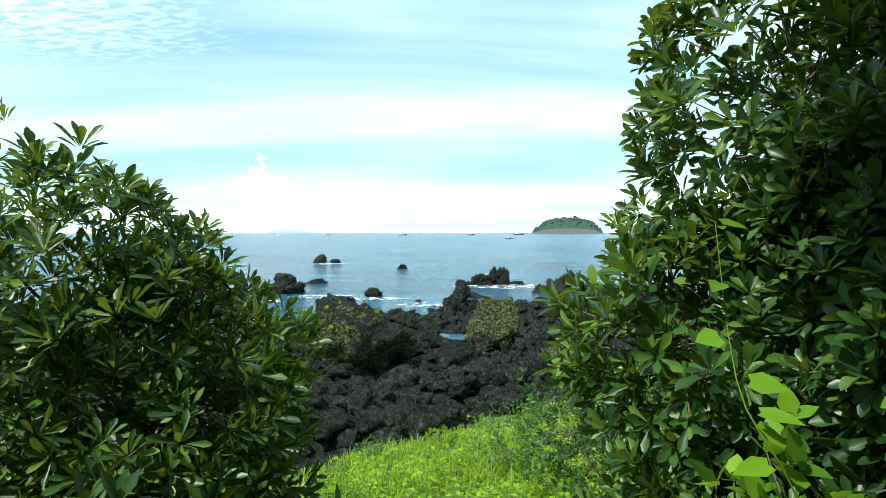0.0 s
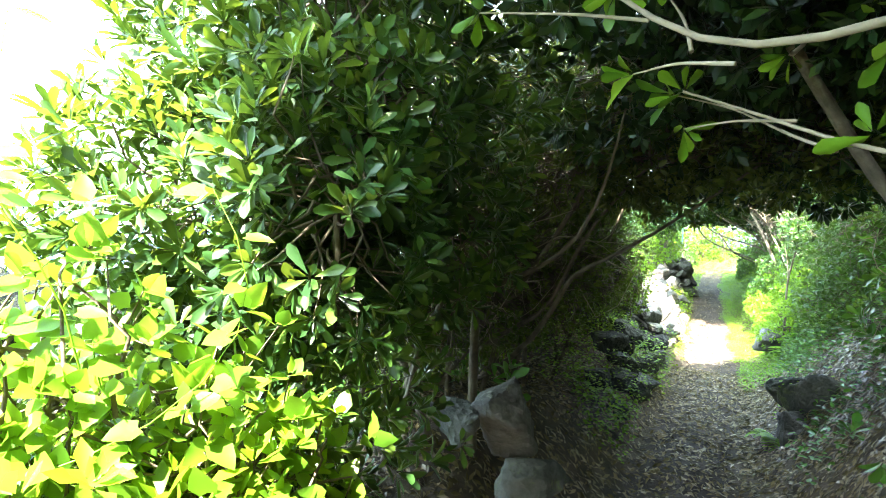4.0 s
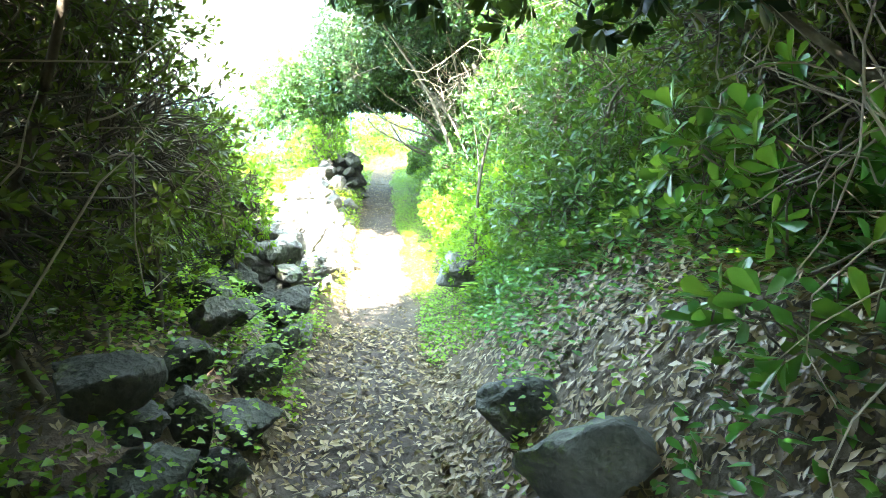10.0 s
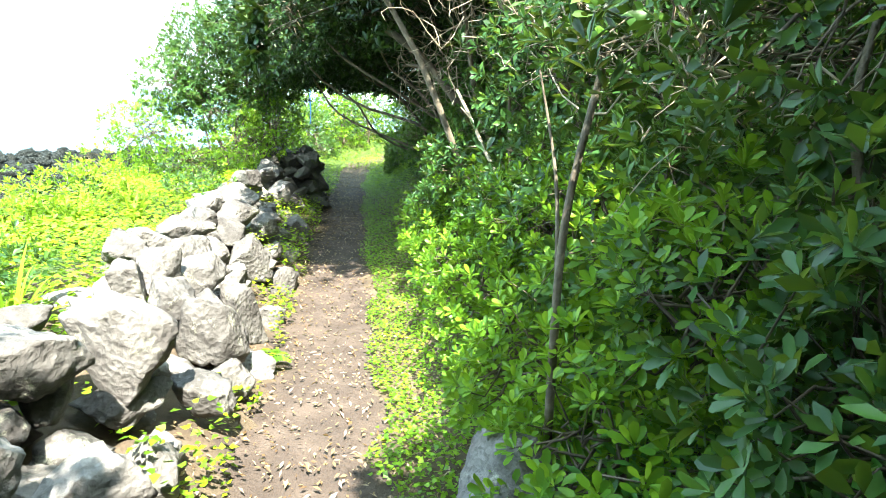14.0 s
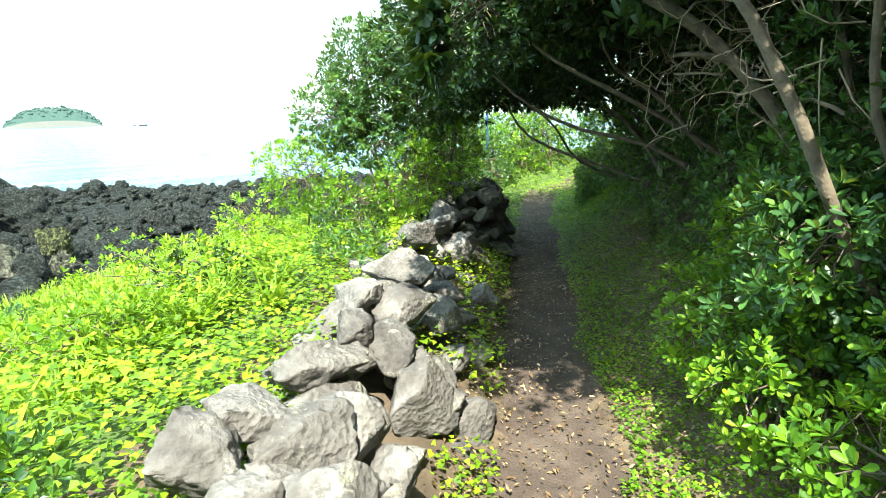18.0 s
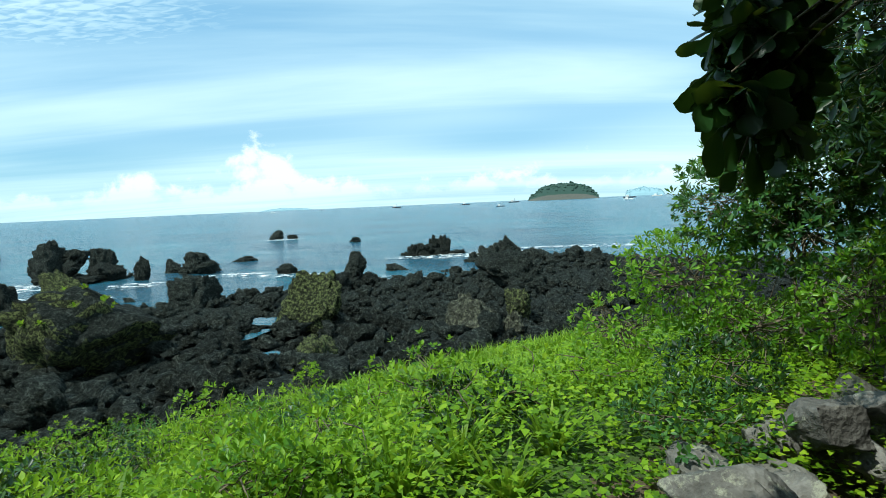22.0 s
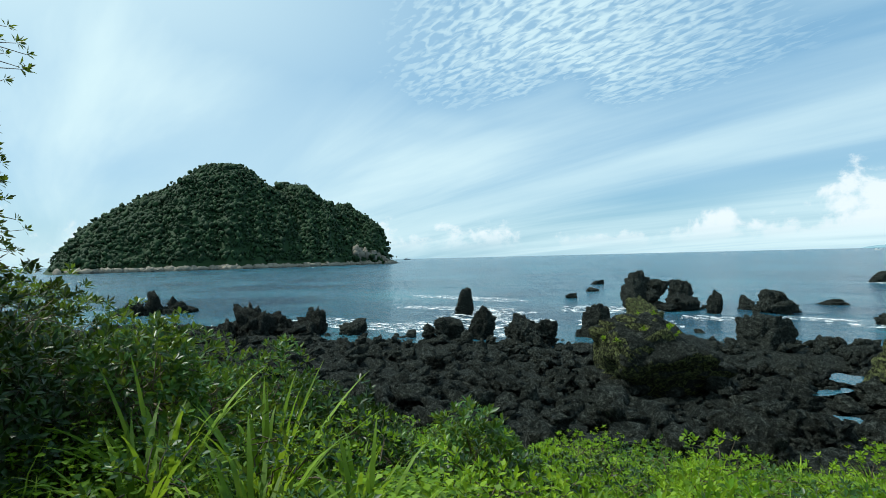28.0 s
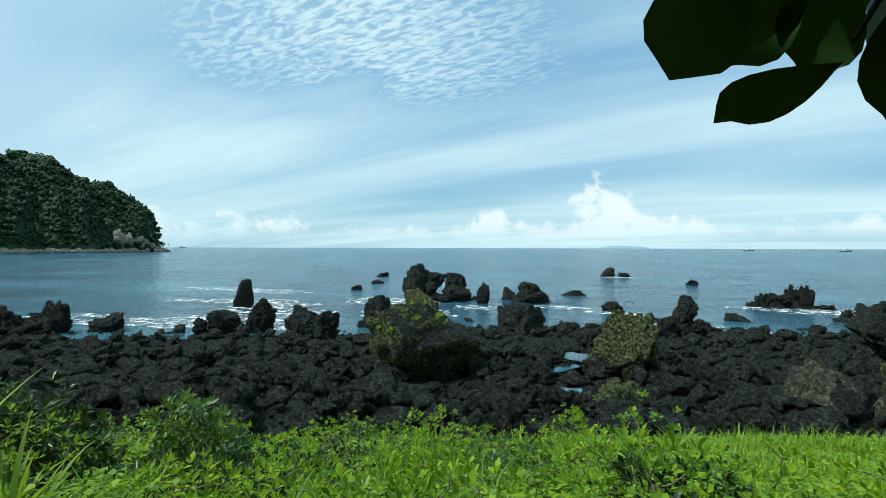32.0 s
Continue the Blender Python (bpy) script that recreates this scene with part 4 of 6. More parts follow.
for k, row in enumerate(((-33, 58, 9, 2.0, 0.3), (-40, 46, 7, 2.5, 0.5), (-30, 40, 9, 3, 0.7), (-36, 34, 6, 2, 0.2), (-45, 30, 8, 1.6, 0.1), (-24, 50, 6, 2, 0.4), (-60, 60, 16, 1.6, 0.25), (8, 74, 8, 1.6, 0.0), (15, 74, 10, 1.6, -0.2),
                         (28, 80, 12, 1.2, -0.1), (-26, 128, 8, 1.2, 0.1), (-14, 63, 5, 0.9, 0.2), (-1, 56, 5, 1.0, 0.1), (5, 54, 4, 0.8, 0.0), (-42, 22, 6, 1.8, 0.2), (-7, 61, 4, 0.8, 0.1), (-48, 48, 10, 1.4, 0.4), (-20, 58, 5, 1.2, 0.3))):
    surf(*row, 60 + k)


def tide_pool(x, y, w, l, turn, seed):
    a = np.linspace(0, 2 * math.pi, 25)[:-1]
    r = 0.6 + 0.8 * vnoise(np.cos(a) * 1.6 + seed, np.sin(a) * 1.6, 0, seed)
    V = [(0, 0, 0)] + [(w * q * math.cos(t), l * q * math.sin(t), 0) for t, q in zip(a, r)]
    ob = part("tide_pool", mesh_from("tide_pool", V, [(0, 1 + i, 1 + (i + 1) % 24) for i in range(24)]), M_WATER)
    ob.location, ob.rotation_euler = (x, y, gz(x, y) + 0.42), (0, 0, turn)
    tagged(ob, "still tide pool between black lava rocks", "pool")


tide_pool(0.7, 29.3, 0.6, 1.1, 0.2, 1)
tide_pool(2.6, 22.7, 0.5, 0.9, 0.2, 2)
tide_pool(1.0, 26.8, 0.4, 0.8, -0.2, 3)


# ---- boats ----
def boat(az, r, size, white):
    x, y = polar(az, r)
    b = thing("fishing_boat", "small white fishing boat at anchor far out" if white else "low dark fishing boat far out on the sea", "boat", "fishing boats on the sea", at=(x, y, 0))
    b.rotation_euler = (0, 0, radians(az + 8))
    L = size
    st = np.linspace(-1, 1, 9)
    V, F = [], []
    for s in st:
        w = 0.16 * L * (1 - max(0, s) ** 3 * 0.92) * (0.85 + 0.15 * (s > -0.9))
        sheer = 0.09 * L + 0.05 * L * max(0, s) ** 2
        for yy, zz in ((-w, sheer), (-w * 0.7, -0.3), (w * 0.7, -0.3), (w, sheer)):
            V.append((s * L / 2, yy, zz))
    for i in range(8):
        for k in range(3):
            F.append((i * 4 + k, i * 4 + k + 1, i * 4 + k + 5, i * 4 + k + 4))
        F.append((i * 4 + 3, i * 4, i * 4 + 4, i * 4 + 7))
    part("hull", mesh_from("hull", V, F), M_CABIN if white else M_HULL, b)
    bm = bmesh.new()
    bmesh.ops.create_cube(bm, size=1)
    bmesh.ops.bevel(bm, geom=bm.edges[:], offset=0.08, segments=1, affect="EDGES")
    bmesh.ops.transform(bm, matrix=Matrix.LocRotScale((-0.18 * L, 0, 0.17 * L), None, (0.26 * L, 0.2 * L, 0.17 * L)), verts=bm.verts)
    me = bpy.data.meshes.new("cabin")
    bm.to_mesh(me)
    bm.free()
    part("cabin", me, M_CABIN, b, "white wheelhouse")
    part("mast", tubes("mast", [([(0.05 * L, 0, 0.05 * L), (0.05 * L, 0, 0.42 * L)], 0.012 * L, 0.008 * L)], 5), M_HULL, b)


for az, r, size, white in ((-7.8, 1500, 28, False), (-2.9, 1350, 20, False), (4.2, 1300, 20, False), (11.6, 1800, 12, False), (16.4, 1500, 12, True), (-6.4, 620, 9, False),
                           (-19.0, 1500, 30, False), (-18.9, 900, 14, True), (-21.5, 1900, 30, True), (58.0, 2600, 30, False)):
    boat(az, r, size, white)


# ---- shrubs and trees ----
def off_path(x, d):
    """The place d metres to the left of the path where it passes x, and its floor height."""
    i = int(np.abs(PATH[:, 0] - x).argmin())
    return PATH[i, 0] - PT[i, 1] * d, PATH[i, 1] + PT[i, 0] * d, PATH[i, 2]


def shrub(name, label, category, bases, lobes, mat, L=0.075, W=0.030, shape=MID, count=8, twigs=1.0, group="", seed=0, stem=0.022, gap=0.0, lift=0.45, half=0.62, reach=0.30, high=1.92, boughs=9):
    """A woody plant: stems from its bases, limbs into the lobes, bare twigs, and whorls of leaves as one clump a lobe.
    A lobe is (x, y, z, rx, ry, rz, twig tips)."""
    ra = np.random.default_rng(seed)
    top = thing(name, label, category, group)
    bases = [(x, y, gz(x, y) - 0.05) for x, y in bases]
    limbs, fine = [], []
    for k, (x, y, z, rx, ry, rz, n) in enumerate(lobes):
        b = min(bases, key=lambda q: (q[0] - x) ** 2 + (q[1] - y) ** 2)
        if k < boughs:
            limbs.append((wiggle(b, (x, y, z), 12, 0.06, 0.0, seed * 31 + k), stem, stem * 0.4))
        u = unit(ra.normal(0, 1, (n, 3)))
        r = 0.55 + 0.5 * ra.random((n, 1)) ** 0.45
        r = r * (0.66 + 0.50 * vnoise(u[:, 0] * 2.3 + k, u[:, 1] * 2.3, u[:, 2] * 2.3 + seed, 5))[:, None]
        C = np.array([x, y, z]) + u * r * np.array([rx, ry, rz])
        if gap:
            C = C[fbm(C[:, 0] * 3, C[:, 1] * 3, C[:, 2] * 3, 2, 33) > gap]
        C = C[C[:, 2] > ground_z(C[:, 0], C[:, 1]) + 0.04]
        C = C[clear_of_walk(C, half, high, reach)]
        if len(C) < 3:
            continue
        A = (C - np.array([x, y, z])) / np.array([rx, ry, rz])
        A = unit(A) * 0.75 + np.array([0, 0, lift]) + ra.normal(0, 0.3, C.shape)
        tagged(part("leaf_clump", rosettes("leaf_clump", C, A, count, L, W, shape), mat, top), kind="stuff")
        m = int(min(len(C), 60) * twigs)
        for q in C[ra.choice(len(C), m, replace=m > len(C))] if m else ():
            s = np.array([x, y, z]) + (q - np.array([x, y, z])) * ra.uniform(0.05, 0.45) + ra.normal(0, 0.05, 3)
            w = wiggle(s, q, 4, 0.10, 0, int(ra.integers(1e6)))
            if clear_of_walk(w, half).all():
                fine.append((w, 0.0055, 0.002))
    for line in limbs:
        part("stem", tubes("stem", [line], 7), M_BARK, top)
    if fine:
        tagged(part("twig_tangle", tubes("twig_tangle", fine, 3), M_BARK, top), kind="stuff")
    return top


shrub("laurel_shrub", "glossy evergreen shrub beside the sea lookout", "shrub", [(-1.0, 1.7), (-1.5, 1.8)],
      [(-1.14, 1.62, 6.85, 0.66, 0.52, 0.72, 800), (-0.76, 1.56, 6.74, 0.40, 0.38, 0.54, 460), (-1.80, 1.62, 6.92, 0.66, 0.55, 0.66, 560), (-1.0, 1.40, 6.2, 0.6, 0.30, 0.42, 280), (-1.4, 1.2, 6.3, 0.5, 0.30, 0.35, 200)],
      M_LOOKOUT, 0.066, 0.019, FINE, 11, 1, "shrubs at the lookout", 1, reach=0.75)
shrub("laurel_shrub", "tall glossy evergreen shrub that closes the sea lookout", "shrub", [(1.3, 1.7), (1.7, 2.0)],
      [(1.26, 1.95, 7.65, 0.56, 0.45, 0.80, 700), (0.98, 1.75, 6.90, 0.60, 0.42, 0.50, 560), (1.02, 1.50, 6.35, 0.70, 0.40, 0.48, 400), (1.35, 1.5, 7.3, 0.48, 0.40, 0.65, 440), (1.75, 1.7, 7.4, 0.6, 0.5, 0.9, 420), (1.2, 1.2, 6.95, 0.34, 0.25, 0.40, 180), (1.9, 1.9, 6.9, 0.5, 0.4, 0.4, 160)],
      M_LOOKOUT, 0.082, 0.028, FINE, 9, 1, "shrubs at the lookout", 2, reach=0.85)
# unseen high crown, added over the lookout to darken the turn into the tunnel
shrub("overhanging_tree", "unseen evergreen crown added high over the start of the path to block light", "tree", [(1.3, -1.9)],
      [(1.0, 0.35, 8.75, 0.8, 0.7, 0.5, 420), (1.6, 0.1, 8.6, 0.8, 0.8, 0.5, 420), (1.3, 0.9, 9.2, 0.9, 0.8, 0.5, 420), (2.0, 1.0, 8.9, 0.8, 0.8, 0.6, 420), (1.3, -0.8, 8.3, 0.9, 0.7, 0.7, 380), (-0.6, -0.6, 8.3, 0.8, 0.5, 0.5, 300), (0.3, -0.5, 8.35, 0.8, 0.5, 0.5, 300), (-1.4, -1.0, 8.0, 0.9, 0.6, 0.7, 300), (0.2, -1.5, 7.4, 1.2, 0.5, 0.9, 380), (-1.6, -1.9, 7.2, 1.2, 0.5, 0.9, 380), (1.6, -1.2, 7.3, 0.9, 0.5, 0.9, 340), (0.75, 0.62, 8.75, 0.6, 0.6, 0.4, 420), (0.7, 0.1, 9.3, 0.9, 0.8, 0.4, 420), (1.7, 0.6, 9.5, 1.0, 0.9, 0.4, 420), (0.95, -0.35, 8.2, 0.7, 0.6, 0.3, 360), (0.0, -1.0, 8.4, 0.9, 0.6, 0.4, 320)],
      M_LAUREL, 0.085, 0.036, LITE, 7, 0.4, "trees over the path", 3, 0.05)
# seaward side of the leaf tunnel
for k, (x, d) in enumerate(((2.75, 1.4), (3.3, 1.25), (3.85, 1.15), (4.4, 1.1), (4.95, 1.05), (5.4, 1.1), (5.55, 1.55))):
    bx, by, bz = off_path(x, d)
    shrub("tunnel_shrub", "dark thicket shrub with bare twisted stems beside the path", "shrub", [(bx, by), (bx + 0.3, by + 0.1), (bx - 0.35, by + 0.15)],
          [(bx, by, bz + 1.25, 0.62, 0.50, 0.60, 380), (bx - 0.2, by + 0.1, bz + 1.95, 0.65, 0.60, 0.55, 480), (bx + 0.15, by + 0.35, bz + 2.5, 0.75, 0.7, 0.5, 420), (bx, by + 0.45, bz + 0.85, 0.6, 0.4, 0.5, 300), (bx, by + 0.7, bz + 1.6, 0.6, 0.4, 0.9, 380)],
          M_THICKET, 0.044, 0.018, LITE, 8, 5.0, "thicket along the path", 10 + k, 0.020, 0.24, half=0.60, high=1.75)
# landward side: bank thicket and the roof over the path
for k, (x, d, h, r) in enumerate(((0.2, -2.1, 2.0, 0.9), (1.2, -2.2, 1.9, 0.9), (2.2, -2.3, 1.9, 0.9), (3.2, -2.3, 1.85, 0.9), (4.2, -2.1, 1.75, 0.85), (5.1, -1.8, 1.6, 0.8))):
    bx, by, bz = off_path(x, d)
    shrub("tunnel_shrub", "shaded thicket shrub rooted on the leaf-strewn bank", "shrub", [(bx, by), (bx + 0.3, by - 0.2)],
          [(bx, by, bz + h, r, r * 0.8, 0.75, 520), (bx, by - 0.3, bz + h + 0.7, r, r, 0.6, 420), (bx + 0.1, by + 0.35, bz + h + 0.35, r * 0.8, 0.6, 0.5, 420), (bx, by - 0.7, bz + h - 0.6, r, 0.6, 0.9, 420)],
          M_THICKET, 0.050, 0.021, CHEAP, 9, 4.0, "thicket along the path", 20 + k, 0.020, 0.12)
for k, (x, d, h) in enumerate(((0.9, -0.9, 2.55), (1.7, 0.1, 2.5), (2.4, -0.7, 2.45), (3.1, 0.3, 2.4), (3.8, -0.5, 2.3), (4.3, 0.5, 2.2), (4.6, -0.5, 2.15))):
    bx, by, bz = off_path(x, d)
    rx, ry, _ = off_path(x, -1.9 if d < 0 or x < 3.0 else 1.5)
    shrub("overhanging_tree", "evergreen tree that bends over and roofs the path", "tree", [(rx, ry)],
          [(bx, by, bz + h, 0.85, 0.85, 0.5, 560), (bx + 0.2, by + 0.1, bz + h + 0.5, 0.9, 0.9, 0.4, 460), (bx - 0.1, by + (0.9 if d < 0 else -0.9), bz + h + 0.2, 0.8, 0.7, 0.5, 460)], M_LAUREL, 0.075, 0.033, CHEAP, 9, 1.6, "trees over the path", 30 + k, 0.020, 0.20, high=1.75, boughs=1)
for k, (x, d, up) in enumerate(((3.45, 0.25, 2.0), (3.55, -0.35, 2.05), (3.5, 0.75, 1.95), (5.15, 0.95, 2.35))):
    bx, by, bz = off_path(x, d)
    shrub("overhanging_tree", "low twiggy bough that droops over the middle of the path", "tree", [off_path(x, 1.5)[:2]], [(bx, by, bz + up, 0.5, 0.5, 0.36, 360), (bx, by + 0.2, bz + up + 0.4, 0.6, 0.6, 0.35, 300)], M_THICKET, 0.050, 0.022, LITE, 8, 3.0, "trees over the path", 730 + k, 0.018, 0.1, high=1.62, boughs=1)
# unseen higher canopy, added to block light: over bank, behind lookout, over tunnel
for k, (x, d, h, r) in enumerate(((-5.0, -0.6, 2.7, 1.2), (-3.6, 0.3, 2.8, 1.2), (-3.4, -1.2, 2.6, 1.1), (-2.2, -0.6, 2.7, 1.0), (-4.6, 1.4, 1.8, 1.1), (0.3, -1.7, 3.4, 1.0), (1.4, -1.4, 3.5, 1.0), (2.5, -1.5, 3.4, 1.0), (3.5, -1.3, 3.3, 1.0), (4.5, -1.4, 3.1, 0.9), (1.9, -0.3, 3.5, 0.9), (3.0, -0.2, 3.3, 0.8), (5.4, -1.7, 2.9, 0.9), (10.1, -0.9, 3.5, 0.9), (11.0, -0.8, 3.4, 1.0), (12.0, -0.5, 3.2, 1.0), (13.0, -0.3, 3.1, 1.0), (9.8, -2.0, 3.3, 1.0), (11.4, -1.9, 3.2, 1.0), (13.0, -1.8, 3.1, 1.0), (14.2, -1.2, 3.0, 1.0), (5.0, -0.9, 3.2, 0.7))):
    bx, by, bz = off_path(x, d)
    rx, ry, _ = off_path(x, -2.4)
    shrub("added_shade_tree", "unseen dense dark evergreen tree added to shade the bank", "tree", [(rx, ry)], [(bx, by, bz + h, r, r, 0.5, 420), (bx - 0.2, by - 0.4, bz + h + 0.5, r, r, 0.4, 300)], M_LAUREL, 0.12, 0.062, CHEAP, 8, 0.2, "wood behind the path", 700 + k, 0.03, high=2.2, boughs=1)
# hedge along the sunny stretch
for k, x in enumerate((5.9, 6.6, 7.3, 8.0, 8.7, 9.4, 10.1, 10.9, 11.7, 12.5, 13.3, 14.1)):
    d = -1.18 if x < 8.2 else -1.3
    bx, by, bz = off_path(x, d)
    near = 500 if x < 10.5 else 300
    shrub("hedge_shrub", "dense glossy green hedge shrub along the path", "shrub", [(bx, by), (bx + 0.25, by - 0.3)],
          [(bx, by, bz + 0.95, 0.60, 0.52, 0.62, near), (bx + 0.1, by - 0.1, bz + 1.75, 0.70, 0.62, 0.62, near + 60), (bx - 0.05, by - 0.3, bz + 2.55, 0.8, 0.7, 0.6, near), (bx, by - 0.8, bz + 1.6, 0.7, 0.6, 0.9, 150)],
          M_HEDGE, 0.052, 0.023, LITE, 8, 1.0, "hedge along the path", 50 + k, 0.020, 0.0, half=0.5)
for k, x in enumerate((6.6, 7.2, 7.8, 8.4, 9.0, 9.6)):
    bx, by, bz = off_path(x, -0.78)
    shrub("young_shrub", "low bright green young shrub at the foot of the hedge", "shrub", [(bx, by)],
          [(bx, by, bz + 0.52, 0.42, 0.34, 0.36, 260), (bx + 0.1, by - 0.15, bz + 0.95, 0.38, 0.3, 0.36, 210)], M_BRIGHT, 0.044, 0.022, MID, 9, 0.6, "young shrubs by the hedge", 70 + k, 0.012, 0.0, 0.8, 0.42)
for k, (x, d, h) in enumerate(((4.95, -1.45, 0.9), (5.35, -1.2, 0.75), (5.75, -1.05, 0.7), (5.6, -1.5, 1.2), (6.2, -0.95, 0.65))):
    bx, by, bz = off_path(x, d)
    shrub("hedge_shrub", "leafy green undergrowth shrub that spills down the bank", "shrub", [(bx, by)],
          [(bx, by, bz + h * 0.5, 0.40, 0.34, 0.36, 240), (bx + 0.05, by - 0.1, bz + h + 0.2, 0.46, 0.36, 0.45, 300)], M_HEDGE, 0.056, 0.025, MID, 8, 1.0, "hedge along the path", 760 + k, 0.012, 0.0, 0.5, 0.42)
# brighter young-leaf green stands in for sunlight on this scrub
for k, (bx, by, z, r) in enumerate(((5.48, 4.0, 6.12, 0.30), (5.72, 4.35, 6.0, 0.30))):
    shrub("tunnel_shrub", "scrub with dry twigs at the mouth of the leaf tunnel, leaf green brightened as if sunlit", "shrub", [(bx, by), (bx - 0.2, by + 0.1)],
          [(bx, by, z, r, r, 0.30, 220), (bx - 0.15, by + 0.15, z + 0.30, r, r, 0.30, 200)], M_BRIGHT, 0.042, 0.020, LITE, 7, 4.0, "thicket along the path", 770 + k, 0.012, 0.2, half=0.60)
shrub("young_shrub", "leafy green shrub in front of the bent trunk", "shrub", [(9.5, 4.6)], [(9.4, 4.62, 6.02, 0.34, 0.26, 0.32, 240), (9.55, 4.72, 5.65, 0.36, 0.28, 0.36, 220), (9.75, 4.75, 6.2, 0.3, 0.24, 0.24, 160)], M_HEDGE, 0.050, 0.023, MID, 8, 0.6, "young shrubs by the hedge", 780, 0.012, 0.0, 0.6, 0.42)
# trees that roof the far stretch
for k, (x, d, h, r) in enumerate(((8.8, -0.45, 2.9, 0.7), (9.6, -0.25, 2.8, 0.75), (10.2, -0.5, 2.5, 0.75), (10.9, -0.25, 2.5, 0.8), (11.7, 0.1, 2.2, 0.9), (12.5, 0.35, 2.1, 0.9), (13.3, 0.3, 2.0, 0.9), (14.1, -0.2, 2.1, 0.8))):
    bx, by, bz = off_path(x, d)
    rx, ry, _ = off_path(x, -1.7)
    shrub("overhanging_tree", "dark evergreen tree arching over the shaded path", "tree", [(rx, ry)],
          [(bx, by, bz + h, r * 1.1, r * 1.1, 0.5, 520), (bx, by - 0.3, bz + h + 0.6, r * 1.2, r * 1.2, 0.5, 460), (bx + 0.2, by - 0.9, bz + h + 0.2, r * 1.1, r * 1.1, 0.8, 420)], M_LAUREL, 0.068, 0.031, CHEAP, 9, 0.9, "trees over the path", 80 + k, 0.024, 0.0, high=1.92 if x < 11.5 else 1.65, boughs=1)
# unseen crown added to keep the sun off the hanging branch
shrub("overhanging_tree", "unseen evergreen crown added high over the stone wall lookout to shade the branch", "tree", [off_path(8.9, -1.7)[:2]],
      [(8.55, 5.45, 7.95, 0.6, 0.5, 0.32, 300), (8.95, 5.25, 8.05, 0.6, 0.6, 0.35, 300), (8.3, 4.9, 8.2, 0.6, 0.6, 0.35, 260), (9.4, 5.3, 7.9, 0.5, 0.5, 0.35, 240)], M_LAUREL, 0.085, 0.036, CHEAP, 8, 0.4, "trees over the path", 95, 0.03, boughs=1)
for k, (x, d, h, r) in enumerate(((10.4, 0.55, 2.35, 0.65), (11.1, 0.75, 2.25, 0.7), (11.9, 0.85, 2.15, 0.7), (12.7, 0.9, 2.0, 0.7))):
    bx, by, bz = off_path(x, d)
    shrub("overhanging_tree", "dark evergreen bough reaching over the stone wall", "tree", [off_path(x, -1.6)[:2]],
          [(bx, by, bz + h, r, r, 0.55, 420), (bx + 0.1, by - 0.1, bz + h + 0.6, r, r, 0.5, 320)], M_LAUREL, 0.066, 0.027, LITE, 8, 0.6, "trees over the path", 96 + k, 0.02, 0.0, high=1.65, boughs=1)
# wood added behind the hedge and lookout to keep the light out, mostly unseen
for k, x in enumerate(np.arange(-6.2, 19.0, 1.3)):
    for j, d in enumerate((-2.7, -4.0)):
        bx, by, bz = off_path(x, d)
        bz = max(bz, gz(bx, by) - 0.7)
        shrub("added_shade_tree", "dense dark evergreen tree added behind the path to keep light out", "tree", [(bx, by)],
              [(bx, by, bz + 1.3, 0.95, 0.9, 0.9, 260), (bx, by, bz + 2.5, 1.0, 1.0, 0.8, 260), (bx + 0.3, by - 0.2, bz + 3.5, 1.05, 1.05, 0.7, 260)], M_LAUREL, 0.14, 0.075, CHEAP, 7, 0.1, "wood behind the path", 300 + 2 * k + j, 0.04)
shrub("coastal_tree", "round-topped coastal tree with bare lower stems by the wall", "tree", [(11.3, 8.75), (11.5, 8.7), (11.1, 8.85)],
      [(11.05, 9.1, 6.95, 0.55, 0.55, 0.60, 800), (11.45, 8.95, 7.2, 0.55, 0.5, 0.45, 620), (11.65, 8.75, 6.6, 0.6, 0.5, 0.5, 520), (10.75, 9.25, 6.55, 0.5, 0.45, 0.45, 460), (12.2, 9.2, 6.9, 0.7, 0.6, 0.7, 520), (11.0, 9.0, 6.3, 0.5, 0.5, 0.4, 300), (12.9, 9.7, 6.6, 0.7, 0.6, 0.8, 420)],
      M_HEDGE, 0.060, 0.025, LITE, 8, 1.4, "", 90, 0.020, 0.2)
shrub("coastal_shrub", "low green shrub on the slope beside the coastal tree", "shrub", [(10.35, 9.4)],
      [(10.35, 9.35, 5.95, 0.55, 0.5, 0.45, 330), (10.7, 9.1, 5.6, 0.5, 0.45, 0.4, 220), (11.15, 8.55, 5.85, 0.45, 0.4, 0.45, 260), (11.6, 8.45, 6.0, 0.4, 0.4, 0.45, 220), (9.95, 9.7, 5.5, 0.45, 0.45, 0.35, 160)], M_BRIGHT, 0.055, 0.024, MID, 7, 1.5, "", 91, 0.014, 0.3)
